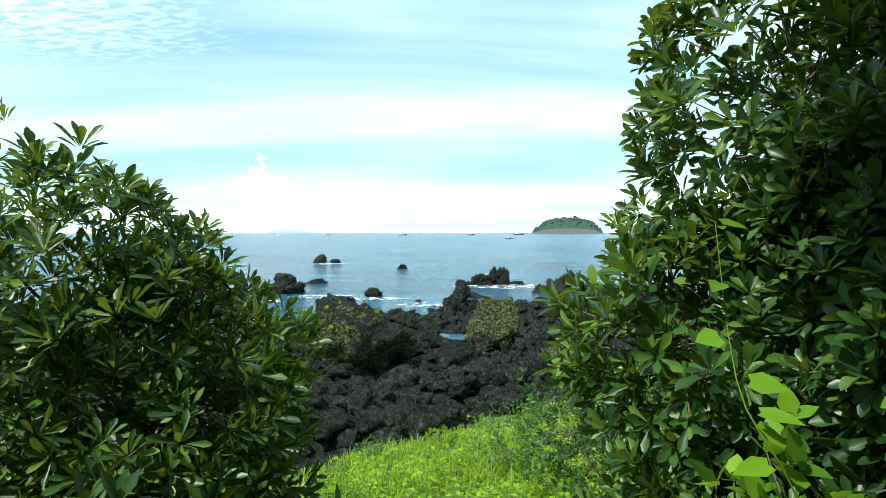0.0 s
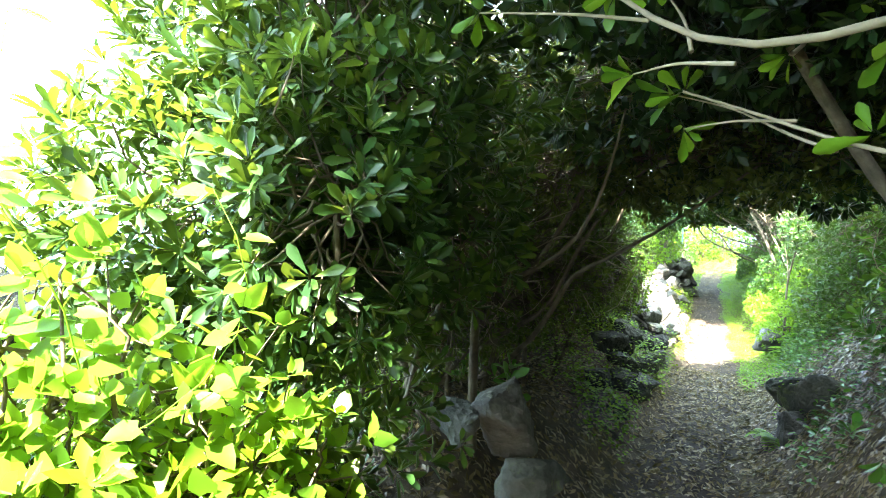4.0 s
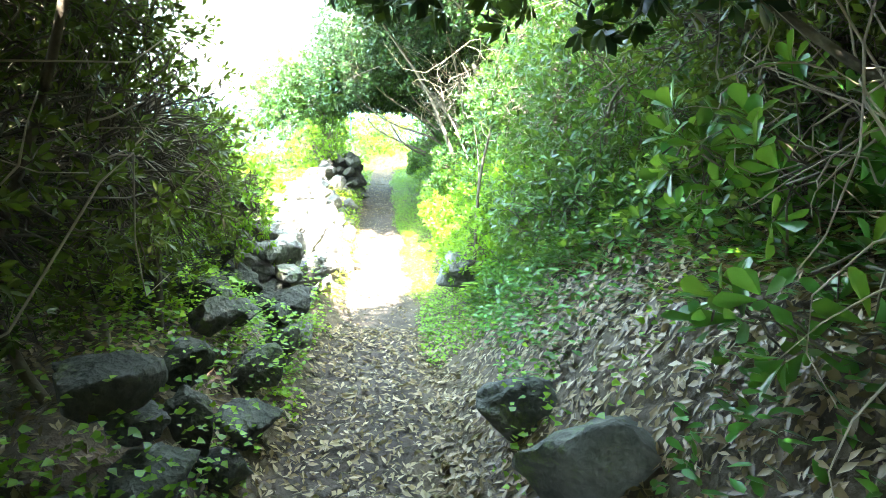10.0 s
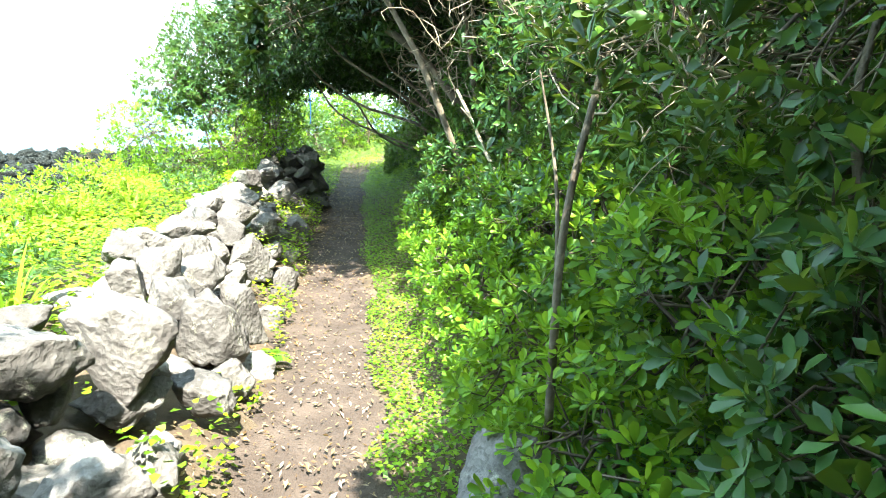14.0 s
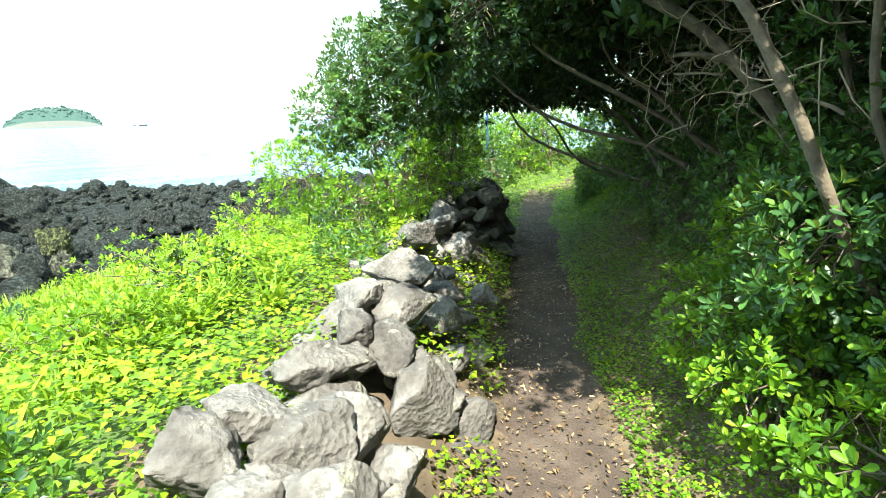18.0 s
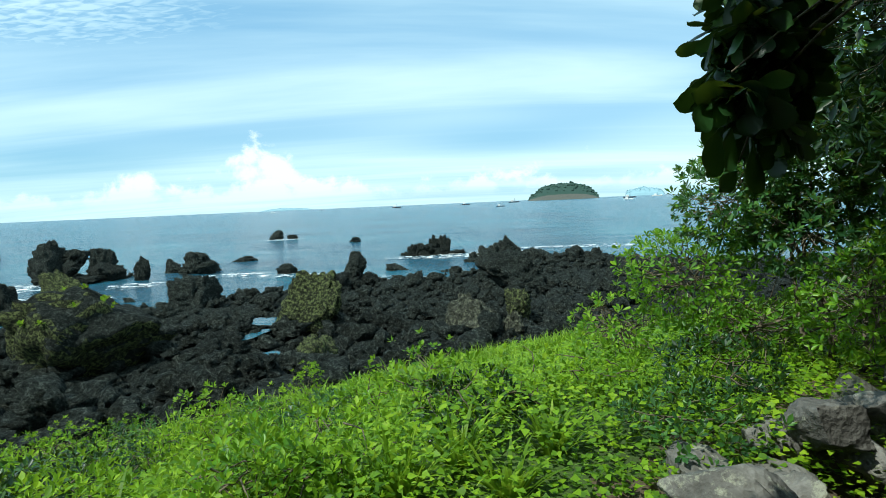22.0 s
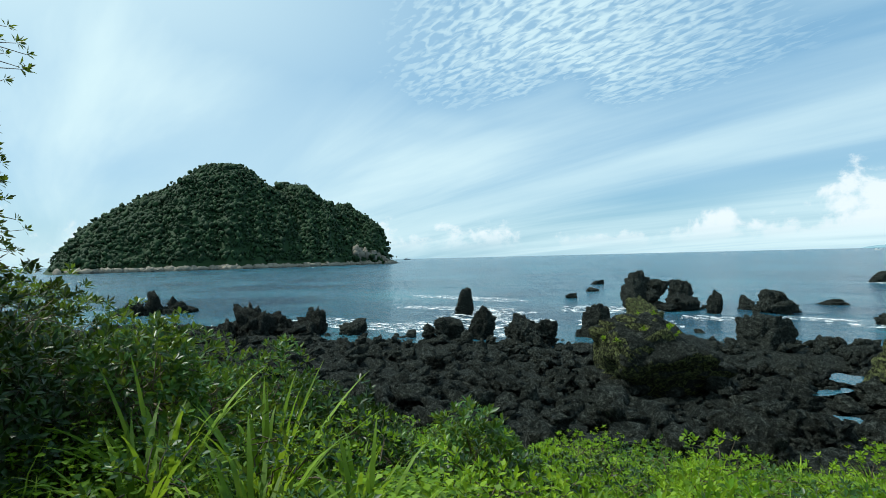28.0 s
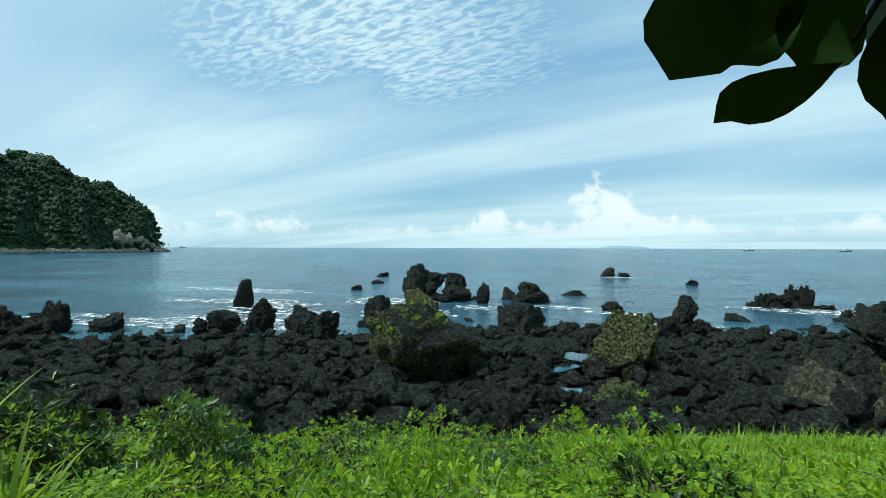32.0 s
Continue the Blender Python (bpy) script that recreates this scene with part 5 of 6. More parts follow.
for k, (x, y, h, r) in enumerate(((4.7, 5.1, 0.65, 0.75), (3.8, 5.3, 0.85, 0.85), (2.7, 5.0, 1.0, 0.9), (5.5, 5.2, 0.25, 0.5), (1.6, 5.0, 0.9, 0.9), (4.3, 6.6, 0.3, 0.7), (2.9, 6.8, 0.4, 0.9), (4.25, 6.15, 0.75, 0.55), (4.75, 6.75, 0.55, 0.45), (5.05, 7.2, 0.4, 0.42), (5.9, 7.7, 0.3, 0.36), (5.3, 5.9, 0.5, 0.4))):
    z = gz(x, y)
    shrub("coastal_shrub", "low evergreen shrub on the seaward slope", "shrub", [(x, y)], [(x, y, z + h, r, r * 0.9, 0.55, 420), (x - 0.2, y + 0.3, z + h * 0.5, r, r, 0.45, 260)],
          M_HEDGE if k % 3 else M_LAUREL, 0.06, 0.026, LITE, 8, 1.0, "shrubs on the slope", 100 + k, 0.014)
for k, (x, d, h, r) in enumerate(((13.9, 1.6, 1.2, 0.9), (15.2, 1.7, 1.0, 0.8), (16.4, 1.9, 1.3, 1.0), (16.0, -1.3, 1.0, 0.9), (17.5, -1.4, 1.3, 1.1), (19.0, 0.9, 1.6, 1.3), (20.5, -0.6, 1.8, 1.4), (18.2, 2.4, 1.6, 1.4), (15.0, -1.4, 1.4, 0.9), (17.0, 1.4, 1.5, 1.2), (17.8, 1.3, 1.8, 1.3), (16.6, 2.6, 1.6, 1.3), (15.8, 1.1, 0.7, 0.7), (16.6, 0.9, 0.9, 0.8), (17.4, 0.8, 1.0, 0.9), (16.2, -0.9, 0.6, 0.6), (14.7, -0.9, 0.5, 0.5))):
    x, y, z = off_path(x, d)
    shrub("far_shrub", "sunlit green shrub where the path bends out of sight", "shrub", [(x, y)], [(x, y, z + h, r, r, r * 0.9, 300), (x, y, z + h * 0.45, r, r, r * 0.5, 180)],
          M_BRIGHT if k % 2 else M_HEDGE, 0.08, 0.034, CHEAP, 8, 0.5, "shrubs at the bend", 120 + k, 0.03)

# a twig of big leaves that hangs over the lookout by the wall
def hanging_branch():
    top = thing("hanging_branch", "drooping branch of dark oval leaves over the stone wall", "branch", at=(0, 0, 0))
    main = smooth_line([(10.2, 5.2, 7.6), (9.9, 5.7, 7.35), (9.5, 6.15, 7.1), (9.22, 6.28, 6.95), (9.08, 6.22, 6.78)], 18)
    for line in ((main, 0.012, 0.003), (smooth_line([main[9], (9.2, 6.2, 6.98), (9.0, 6.13, 6.82)], 7), 0.004, 0.002), (smooth_line([main[12], (9.1, 6.22, 6.84), (9.03, 6.16, 6.66)], 7), 0.004, 0.002)):
        part("twig", tubes("twig", [line], 6), M_BARK, top)
    # single leaves at the drooping end: base, way to the tip, width
    for x, y, z, dx, dy, dz, w in ((9.024, 6.153, 6.644, -0.062, -0.057, -0.036, 0.034), (8.972, 6.122, 6.721, -0.033, -0.033, -0.087, 0.061), (9.057, 6.167, 6.690, -0.007, -0.011, -0.085, 0.058),
                                   (9.094, 6.211, 6.680, -0.021, -0.023, -0.080, 0.068), (9.006, 6.177, 6.715, -0.047, -0.045, -0.064, 0.053), (9.024, 6.178, 6.730, -0.018, -0.020, -0.087, 0.057), (9.076, 6.209, 6.721, 0.028, 0.018, -0.099, 0.056),
                                   (8.982, 6.169, 6.779, -0.048, -0.046, -0.061, 0.050)):
        D = np.array([[dx, dy, dz]])
        part("leaf", leaves("leaf", np.array([[x, y, z]]), D, np.array([[0.55, -0.65, 0.5]]), float(np.linalg.norm(D)), w, OVAL), M_LAUREL, top)
    # the dense leaves above them
    ra = np.random.default_rng(5)
    n = 150
    across, rise, deep = 0.09 + ra.uniform(0, 1, n) ** 0.8 * 0.36, ra.uniform(0, 0.42, n), ra.uniform(-0.02, 0.10, n)
    rise = np.maximum(rise, 0.10 - 0.25 * across)
    C = np.array([8.955, 6.10, 6.715]) + across[:, None] * np.array([0.768, 0.64, 0.0]) + rise[:, None] * np.array([0.06, 0.05, 1.0]) + deep[:, None] * np.array([-0.25, 0.95, 0.0])
    C = C[((C[:, None] - EYES[None]) ** 2).sum(-1).min(1) > 0.30 ** 2]
    A = np.array([(-0.45, -0.40, -0.55)] * len(C)) + ra.normal(0, 0.35, C.shape)
    tagged(part("leaf_clump", rosettes("leaf_clump", C, A, 6, 0.080, 0.042, OVAL), M_LAUREL, top), kind="stuff")


hanging_branch()


def pale_boughs():
    """Bare lit boughs that cross just over the mouth of the tunnel."""
    top = thing("overhanging_branch", "bare pale crooked branch with a few broad leaves over the path", "branch")
    lines = [[(2.3, -0.9, 7.6), (2.0, -0.2, 7.42), (1.89, 0.24, 7.33), (1.8, 0.35, 7.285), (1.75, 0.43, 7.275), (1.72, 0.51, 7.31), (1.7, 0.59, 7.38), (1.68, 0.69, 7.47)],
             [(1.72, 0.51, 7.31), (1.76, 0.56, 7.39), (1.76, 0.64, 7.5)], [(1.75, 0.43, 7.275), (1.74, 0.56, 7.3), (1.75, 0.69, 7.30)], [(1.69, 0.6, 7.39), (1.62, 0.75, 7.43), (1.48, 0.95, 7.46)],
             [(1.80, 0.35, 7.285), (1.9, 0.38, 7.33), (2.05, 0.5, 7.35)]]
    lower = [[(2.35, -0.7, 7.0), (2.1, 0.0, 7.06), (2.03, 0.37, 7.12), (2.07, 0.48, 7.2), (2.07, 0.59, 7.23), (2.01, 0.75, 7.3)], [(2.03, 0.37, 7.12), (2.11, 0.51, 7.17), (2.13, 0.68, 7.26), (2.07, 0.83, 7.31)],
             [(2.07, 0.48, 7.2), (2.03, 0.61, 7.21), (2.01, 0.74, 7.2)]]
    for k, l in enumerate(lines + lower):
        r = 0.017 if k == 0 else 0.010 if k == 5 else 0.005
        part("limb" if k in (0, 5) else "twig", tubes("limb", [(smooth_line(l, 16), r, r * 0.35)], 7), M_PALEBARK, top)
    ra = np.random.default_rng(8)
    tips = np.array([l[-1] for l in lines + lower] + [(1.93, 0.2, 7.38), (1.86, 0.25, 7.36), (1.95, 0.25, 7.3), (2.02, 0.3, 7.15)])
    tagged(part("leaf_clump", rosettes("leaf_clump", tips, np.tile([[-0.2, 0.4, -0.3]], (len(tips), 1)) + ra.normal(0, 0.4, tips.shape), 6, 0.085, 0.034, FINE), M_BRIGHT, top), kind="stuff")


pale_boughs()


def blue_strip():
    t = thing("blue_strip", "faded blue plastic strip tied to a stem of the coastal tree", "ribbon")
    part("strip", tubes("strip", [(smooth_line([(14.08, 9.88, 6.62), (14.07, 9.88, 6.4), (14.09, 9.87, 6.2), (14.07, 9.88, 5.98)], 10), 0.014, 0.011)], 5), M_BLUE, t)


blue_strip()


# single trunks that lean beside the path
def leaning_trunk(label, pts, r0, r1, forks=(), seed=0):
    t = thing("leaning_tree", label, "tree")
    pts = [np.array(p, float) for p in pts]
    pts[0][2] = gz(pts[0][0], pts[0][1]) - 0.05
    part("trunk", tubes("trunk", [(smooth_line(pts, 14), r0, r1)], 9), M_BARK, t)
    for f in forks:
        part("limb", tubes("limb", [(smooth_line(f, 9), r1 * 0.8, r1 * 0.3)], 7), M_BARK, t)
    tip = np.array([pts[-1]] + [np.array(f[-1], float) for f in forks])
    C = np.repeat(tip, 12, 0) + np.random.default_rng(seed).normal(0, 0.16, (len(tip) * 12, 3))
    C = C[clear_of_walk(C)]
    part("leaf_clump", rosettes("leaf_clump", C, np.tile([[0, 0, 1.0]], (len(C), 1)) + rng.normal(0, 0.4, C.shape), 8, 0.08, 0.03, MID), M_LAUREL, t)["kind"] = "stuff"


leaning_trunk("smooth pale trunk leaning over the leaf-strewn bank", [(3.75, -0.35, 6.1), (3.3, 0.06, 6.4), (3.18, 0.3, 6.62), (2.77, 0.54, 6.98), (2.5, 0.75, 7.5)], 0.030, 0.019, [[(3.2, 0.28, 6.6), (3.6, 0.4, 6.95), (4.0, 0.4, 7.4)]], 1)
leaning_trunk("slender forked trunk by the pale slab stone", [(2.14, 1.92, 6.0), (2.15, 1.95, 6.3), (2.19, 1.98, 6.65), (2.1, 2.1, 7.3)], 0.026, 0.015, [[(2.18, 1.97, 6.55), (2.3, 1.78, 6.66), (2.42, 1.62, 6.72), (2.5, 1.5, 7.0), (2.55, 1.45, 7.4)]], 2)
leaning_trunk("slim stem leaning out of the thicket at the lookout", [(2.0, 2.05, 6.0), (1.85, 2.2, 6.3), (1.72, 2.35, 6.65), (1.6, 2.5, 7.1)], 0.022, 0.012, [], 7)
leaning_trunk("bent grey trunk leaning out of the hedge over the path", [(10.15, 4.7, 5.6), (10.07, 4.82, 6.15), (10.08, 4.84, 6.41), (10.02, 5.02, 6.58), (9.96, 5.15, 6.74), (9.92, 5.21, 6.88), (9.76, 5.48, 7.04)], 0.042, 0.028, [[(9.96, 5.15, 6.74), (9.9, 5.3, 6.78), (9.85, 5.38, 6.77)]], 3)
leaning_trunk("thick grey limb in the dark top of the hedge", [(9.0, 3.3, 5.6), (8.8, 3.55, 6.35), (8.97, 3.76, 6.64), (9.05, 3.89, 6.75), (9.11, 4.07, 6.89), (9.1, 4.3, 7.2)], 0.040, 0.036, [[(8.97, 3.76, 6.64), (9.2, 3.6, 6.75), (9.4, 3.6, 6.9)]], 4)
leaning_trunk("slim upright trunk in the hedge", [(8.8, 3.9, 5.5), (8.86, 4.0, 6.07), (8.93, 4.05, 6.25), (8.99, 4.1, 6.46), (9.02, 4.12, 6.79)], 0.014, 0.008, [], 5)
leaning_trunk("slim leaning trunk crossing in the hedge", [(8.76, 4.0, 5.5), (8.79, 3.91, 5.96), (8.84, 3.84, 6.15), (8.87, 3.8, 6.38), (8.87, 3.75, 6.64)], 0.020, 0.012, [[(8.84, 3.85, 6.18), (8.83, 4.02, 6.26), (8.74, 4.24, 6.25)]], 8)
leaning_trunk("slim trunk rising through the hedge", [(7.15, 3.2, 5.4), (7.19, 3.25, 6.2), (7.25, 3.2, 6.6)], 0.015, 0.010, [[(7.18, 3.24, 6.0), (7.3, 3.3, 6.3), (7.35, 3.4, 6.6)]], 6)


def dead_limb():
    t = thing("dead_branch", "bare grey broken branch standing in front of the hedge", "branch")
    part("limb", tubes("limb", [(smooth_line([(8.55, 3.72, gz(8.55, 3.72) - 0.03), (8.63, 3.86, 5.95), (8.69, 3.99, 6.06), (8.74, 4.13, 6.22), (8.82, 4.25, 6.39), (8.88, 4.40, 6.57)], 16), 0.015, 0.010)], 8), M_PALEBARK, t)
    part("twig", tubes("twig", [(smooth_line([(8.82, 4.25, 6.39), (8.79, 4.28, 6.43), (8.76, 4.31, 6.47)], 6), 0.008, 0.004)], 6), M_PALEBARK, t)


dead_limb()


# ---- green slope ----
def scatter_zone(n, x0, x1, y0, y1, keep, seed):
    ra = np.random.default_rng(seed)
    x, y = ra.uniform(x0, x1, n), ra.uniform(y0, y1, n)
    d, zp, px = path_frame(x, y)
    k = keep(x, y, d, px, ra)
    return np.stack([x[k], y[k], ground_z(x[k], y[k])], 1), d[k], ra


def scatter_path(n, x0, x1, d0, d1, keep, seed):
    """Places along the path between two of its x and two distances to its left."""
    ra = np.random.default_rng(seed)
    i0, i1 = int(np.abs(PATH[:, 0] - x0).argmin()), int(np.abs(PATH[:, 0] - x1).argmin())
    s, d = ra.uniform(i0, i1, n), ra.uniform(d0, d1, n)
    i = s.astype(int)
    f = (s - i)[:, None]
    c = PATH[i, :2] * (1 - f) + PATH[i + 1, :2] * f
    x, y = c[:, 0] - PT[i, 1] * d, c[:, 1] + PT[i, 0] * d
    k = keep(x, y, d, c[:, 0], ra)
    return np.stack([x[k], y[k], ground_z(x[k], y[k])], 1), d[k], ra


def scatter(n, box, keep, seed):
    return scatter_path(n, *box[1:], keep, seed) if box[0] == "path" else scatter_zone(n, *box, keep, seed)


def cover(name, label, mat, n, box, keep, seed, size, grow, height, shape=HEART, category="plants", wide=0.9):
    P, d, ra = scatter(n, box, keep, seed)
    m = len(P)
    P[:, 2] += ra.random(m) * height * (0.4 + 1.2 * vnoise(P[:, 0] * 1.6, P[:, 1] * 1.6, 0, 31))
    a = ra.uniform(0, 6.28, m)
    D = np.stack([np.cos(a), np.sin(a), ra.normal(-0.05, 0.25, m)], 1)
    N = np.stack([ra.normal(0, 0.35, m), ra.normal(0, 0.35, m), np.ones(m)], 1)
    L = (size + grow * np.maximum(d, 0)) * ra.uniform(0.6, 1.3, m)
    tagged(part(name, leaves(name, P, D, N, L, L * wide, shape), mat), label, category, kind="stuff")


SPOTS2 = lambda x, y, d, px, ra: fbm(x * 4, y * 4, 0, 2, 46) > 0.48
HEART_LITE = (np.array([(0, 0, 0), (0.25, -0.5, 0.05), (0.25, 0.5, 0.05), (1, 0, -0.08), (0.35, 0, -0.05)]), np.array([(0, 1, 4), (0, 4, 2), (1, 3, 4), (4, 3, 2)]))
SLOPE = lambda x, y, d, px, ra: (d > 2.6) & (d < 9.8 - 2.2 * step(5, 1, px) + (fbm(x * 0.4, y * 0.4, 0, 3, 2) - 0.5) * 4) & (ra.random(len(x)) < np.clip(1.6 - d / 8, 0.3, 1))
cover("groundcover", "bright green leafy ground cover on the seaward slope", M_COVER, 85000, ("path", -8, 15, 2.5, 11), SLOPE, 1, 0.036, 0.006, 0.16, HEART_LITE)
NEARSLOPE = lambda x, y, d, px, ra: ra.random(len(x)) < 1.2 - 0.15 * d
cover("groundcover", "broad-leaved green weeds behind the stone wall", M_COVER, 60000, ("path", 5.6, 13.5, 1.05, 4.4), NEARSLOPE, 2, 0.034, 0.001, 0.24, HEART_LITE)
EDGE = lambda x, y, d, px, ra: d < -0.13 - 0.16 * vnoise(x * 3, y * 3, 0, 6)
cover("verge_weeds", "low green weeds along the foot of the hedge", M_BRIGHT, 46000, ("path", 5.8, 15, -1.2, -0.1), EDGE, 3, 0.022, 0, 0.11, HEART_LITE)
CLUMPS = lambda x, y, d, px, ra: fbm(x * 2.2, y * 2.2, 0, 2, 44) > 0.47
cover("wall_weeds", "green weeds growing between the wall stones", M_COVER, 16000, ("path", 5.2, 14, 0.34, 1.25), CLUMPS, 4, 0.030, 0, 0.22, HEART_LITE)
SPOTS = lambda x, y, d, px, ra: fbm(x * 1.6, y * 1.6, 0, 2, 45) > 0.56 - 0.02 * px
cover("bank_plants", "dark green seedlings on the leaf-strewn bank", M_SAPLING, 17000, ("path", -0.5, 6.4, -2.2, -0.55), SPOTS, 5, 0.046, 0, 0.2, MID, "plants", 0.5)
ANY = lambda x, y, d, px, ra: d > -9
cover("lookout_weeds", "sunlit leafy weeds below the lookout", M_COVER, 8000, ("path", -1.8, 1.25, 0.42, 1.7), ANY, 6, 0.046, 0, 0.45, MID, "plants", 0.5)
cover("groundcover", "leafy green slope below the lookout", M_COVER, 32000, ("path", -3, 5.6, 1.6, 5), ANY, 7, 0.042, 0.003, 0.3, HEART_LITE)


BESIDE = lambda x, y, d, px, ra: (np.abs(d) > 0.28) | (px > 15.6)
cover("path_weeds", "low weeds over the far end of the path", M_COVER, 14000, ("path", 13.2, 18.5, -1.2, 2.6), BESIDE, 9, 0.04, 0, 0.14, HEART_LITE)
STONY = lambda x, y, d, px, ra: fbm(x * 3, y * 3, 0, 2, 47) > 0.40
cover("wall_creeper", "small-leaved creeper and weeds over the shaded stones", M_BRIGHT, 9000, ("path", 3.6, 6.3, 0.40, 1.15), STONY, 12, 0.026, 0, 0.55, HEART_LITE)
cover("bank_undergrowth", "low leafy undergrowth at the foot of the hedge", M_SAPLING, 6000, ("path", 5.4, 7.2, -1.5, -0.62), ANY, 13, 0.042, 0, 0.34, MID, "plants", 0.5)
cover("creeper", "small-leaved creeper over the dark rock", M_BRIGHT, 900, ("path", 4.45, 5.35, -1.2, -0.5), SPOTS2, 8, 0.028, 0, 0.5, HEART_LITE)


def weed(x, y, h, r, mat, seed, n=70, L=0.07, W=0.03):
    z = gz(x, y)
    shrub("weed_plant", "leafy green weed among the grass", "plant", [(x, y)], [(x, y, z + h * 0.55, r, r, h * 0.6, n)], mat, L, W, LITE, 7, 0.2, "weeds on the slope", seed, 0.006, 0, 0.8, 0.4)


for k, (x, y, h) in enumerate(((0.30, 0.85, 0.6), (0.62, 0.9, 0.7), (0.95, 0.95, 0.7), (0.05, 1.1, 0.5), (0.55, 1.3, 0.5), (1.0, 1.15, 0.4), (-0.35, 1.1, 0.5), (-0.7, 1.0, 0.5), (-1.1, 0.95, 0.6))):
    weed(x, y, h, 0.26, M_COVER if k < 6 else M_LAUREL, 400 + k, 60, 0.075, 0.034)
for k, (x, y, h) in enumerate(((6.2, 6.4, 0.5), (5.8, 6.9, 0.6), (6.6, 7.3, 0.45), (5.4, 6.2, 0.7), (6.9, 7.0, 0.35), (6.3, 8.1, 0.5), (5.2, 7.5, 0.6), (7.4, 7.8, 0.4), (6.0, 9.0, 0.5), (7.6, 8.9, 0.4), (5.0, 8.6, 0.6), (4.6, 7.4, 0.7), (7.0, 6.1, 0.35), (7.9, 7.2, 0.3), (8.6, 8.0, 0.3), (6.7, 10.2, 0.4), (9.4, 8.6, 0.35), (10.0, 8.2, 0.4), (9.6, 7.6, 0.3))):
    weed(x, y, h, 0.34, (M_HEDGE, M_COVER, M_LAUREL)[k % 3], 500 + k, 130, 0.046, 0.022)
rw = np.random.default_rng(8)
for k in range(80):
    px_, d_ = rw.uniform(1.5, 11), 1.6 + 7.5 * rw.random() ** 1.3
    x, y, _ = off_path(px_, d_)
    weed(x, y, rw.uniform(0.25, 0.65), rw.uniform(0.2, 0.42), ((M_HEDGE, M_COVER, M_LAUREL, M_HEDGE) if px_ < 7.5 and d_ < 4 else (M_COVER, M_BRIGHT, M_COVER, M_HEDGE))[k % 4], 420 + k, 85, rw.uniform(0.034, 0.058), 0.024)


def boulder_plants():
    top = thing("rock_plant", "yellow-green cushion plants on top of the great boulder", "plant")
    V, _ = raw(great.data)
    W = np.array([great.matrix_basis @ Vector(v) for v in V])
    ra = np.random.default_rng(44)
    hi = W[(W[:, 2] > W[:, 2].max() - 0.9)]
    seat = hi[ra.choice(len(hi), 16)] + ra.normal(0, 0.05, (16, 3)) * np.array([1, 1, 0.2])
    tagged(part("leaf_clump", rosettes("leaf_clump", seat, np.tile([[0, 0, 1.0]], (16, 1)) + ra.normal(0, 0.3, (16, 3)), 9, 0.16, 0.09, MID), M_COVER, top), kind="stuff")


boulder_plants()


def vine():
    top = thing("climbing_vine", "climbing vine with bright heart-shaped leaves at the lookout", "vine")
    ra = np.random.default_rng(12)
    for a, b in (((0.40, 0.92, 6.35), (0.52, 1.05, 7.32)), ((0.62, 0.88, 6.3), (0.86, 0.98, 7.0)), ((0.75, 0.9, 6.2), (0.5, 0.95, 6.75))):
        line = wiggle(a, b, 14, 0.16, 0, int(ra.integers(999)))
        part("shoot", tubes("shoot", [(line, 0.0025, 0.001)], 5), M_BRIGHT, top)
        for q in line[2::1]:
            t = ra.uniform(0, 6.28)
            D = np.array([[math.cos(t), math.sin(t) * 0.5 - 0.3, -0.1]])
            part("leaf", leaves("leaf", q[None] + D * 0.02, D, np.array([[0.0, -0.5, 0.8]]), 0.06 * ra.uniform(0.6, 1.1), 0.05 * ra.uniform(0.6, 1.1), HEART), M_BRIGHT, top)


vine()


for k, (x, y, z, rx, ry, rz, n) in enumerate(((0.60, 1.02, 6.55, 0.20, 0.14, 0.42, 90), (0.84, 0.98, 6.40, 0.24, 0.14, 0.34, 110), (1.05, 0.98, 6.25, 0.24, 0.14, 0.28, 100), (0.40, 0.98, 6.35, 0.20, 0.14, 0.26, 80), (0.15, 1.0, 6.25, 0.26, 0.14, 0.22, 80))):
    shrub("creeping_weed", "bright green leafy climber over the foot of the lookout shrub", "plant", [(x, y)], [(x, y, z, rx, ry, rz, n)], M_BRIGHT, 0.058, 0.046, HEART, 4, 0.8, "climbers at the lookout", 760 + k, 0.004, 0, 0.5, reach=0.55)


def blades(name, label, n, box, keep, seed, L0, L1, mat, wide=0.011, kind="stuff"):
    P, d, ra = scatter(n, box, keep, seed)
    m = len(P)
    a = ra.uniform(0, 6.28, m)
    lean = ra.uniform(0.1, 0.7, m)
    D = np.stack([np.cos(a) * lean, np.sin(a) * lean, np.ones(m)], 1)
    N = np.stack([-np.cos(a), -np.sin(a), lean], 1)
    L = ra.uniform(L0, L1, m) * (0.6 + 0.8 * vnoise(P[:, 0] * 0.8, P[:, 1] * 0.8, 0, 77))
    tagged(part(name, leaves(name, P, D, N, L, wide, BLADE, ra.uniform(0.1, 0.45, m)), mat), label, "grass", kind=kind)


GRASSY = lambda x, y, d, px, ra: (d > 1.5) & (d < 11 - 2.8 * step(5, 1, px)) & (px > 3) & (fbm(x * 0.55, y * 0.55, 0, 3, 71) > 0.50 - 0.02 * np.minimum(d, 6))
blades("grass", "fresh green grass on the seaward slope", 40000, ("path", -4, 15, 1.5, 10), GRASSY, 11, 0.16, 0.42, M_GRASS)
DOWN = lambda x, y, d, px, ra: (d > 5) & (d < 11.3 - 2.8 * step(5, 1, px)) & (px > -10)
blades("grass", "tall grass along the edge of the lava shore", 16000, ("path", -9, 16, 5, 10.6), DOWN, 12, 0.14, 0.36, M_GRASS, 0.018)


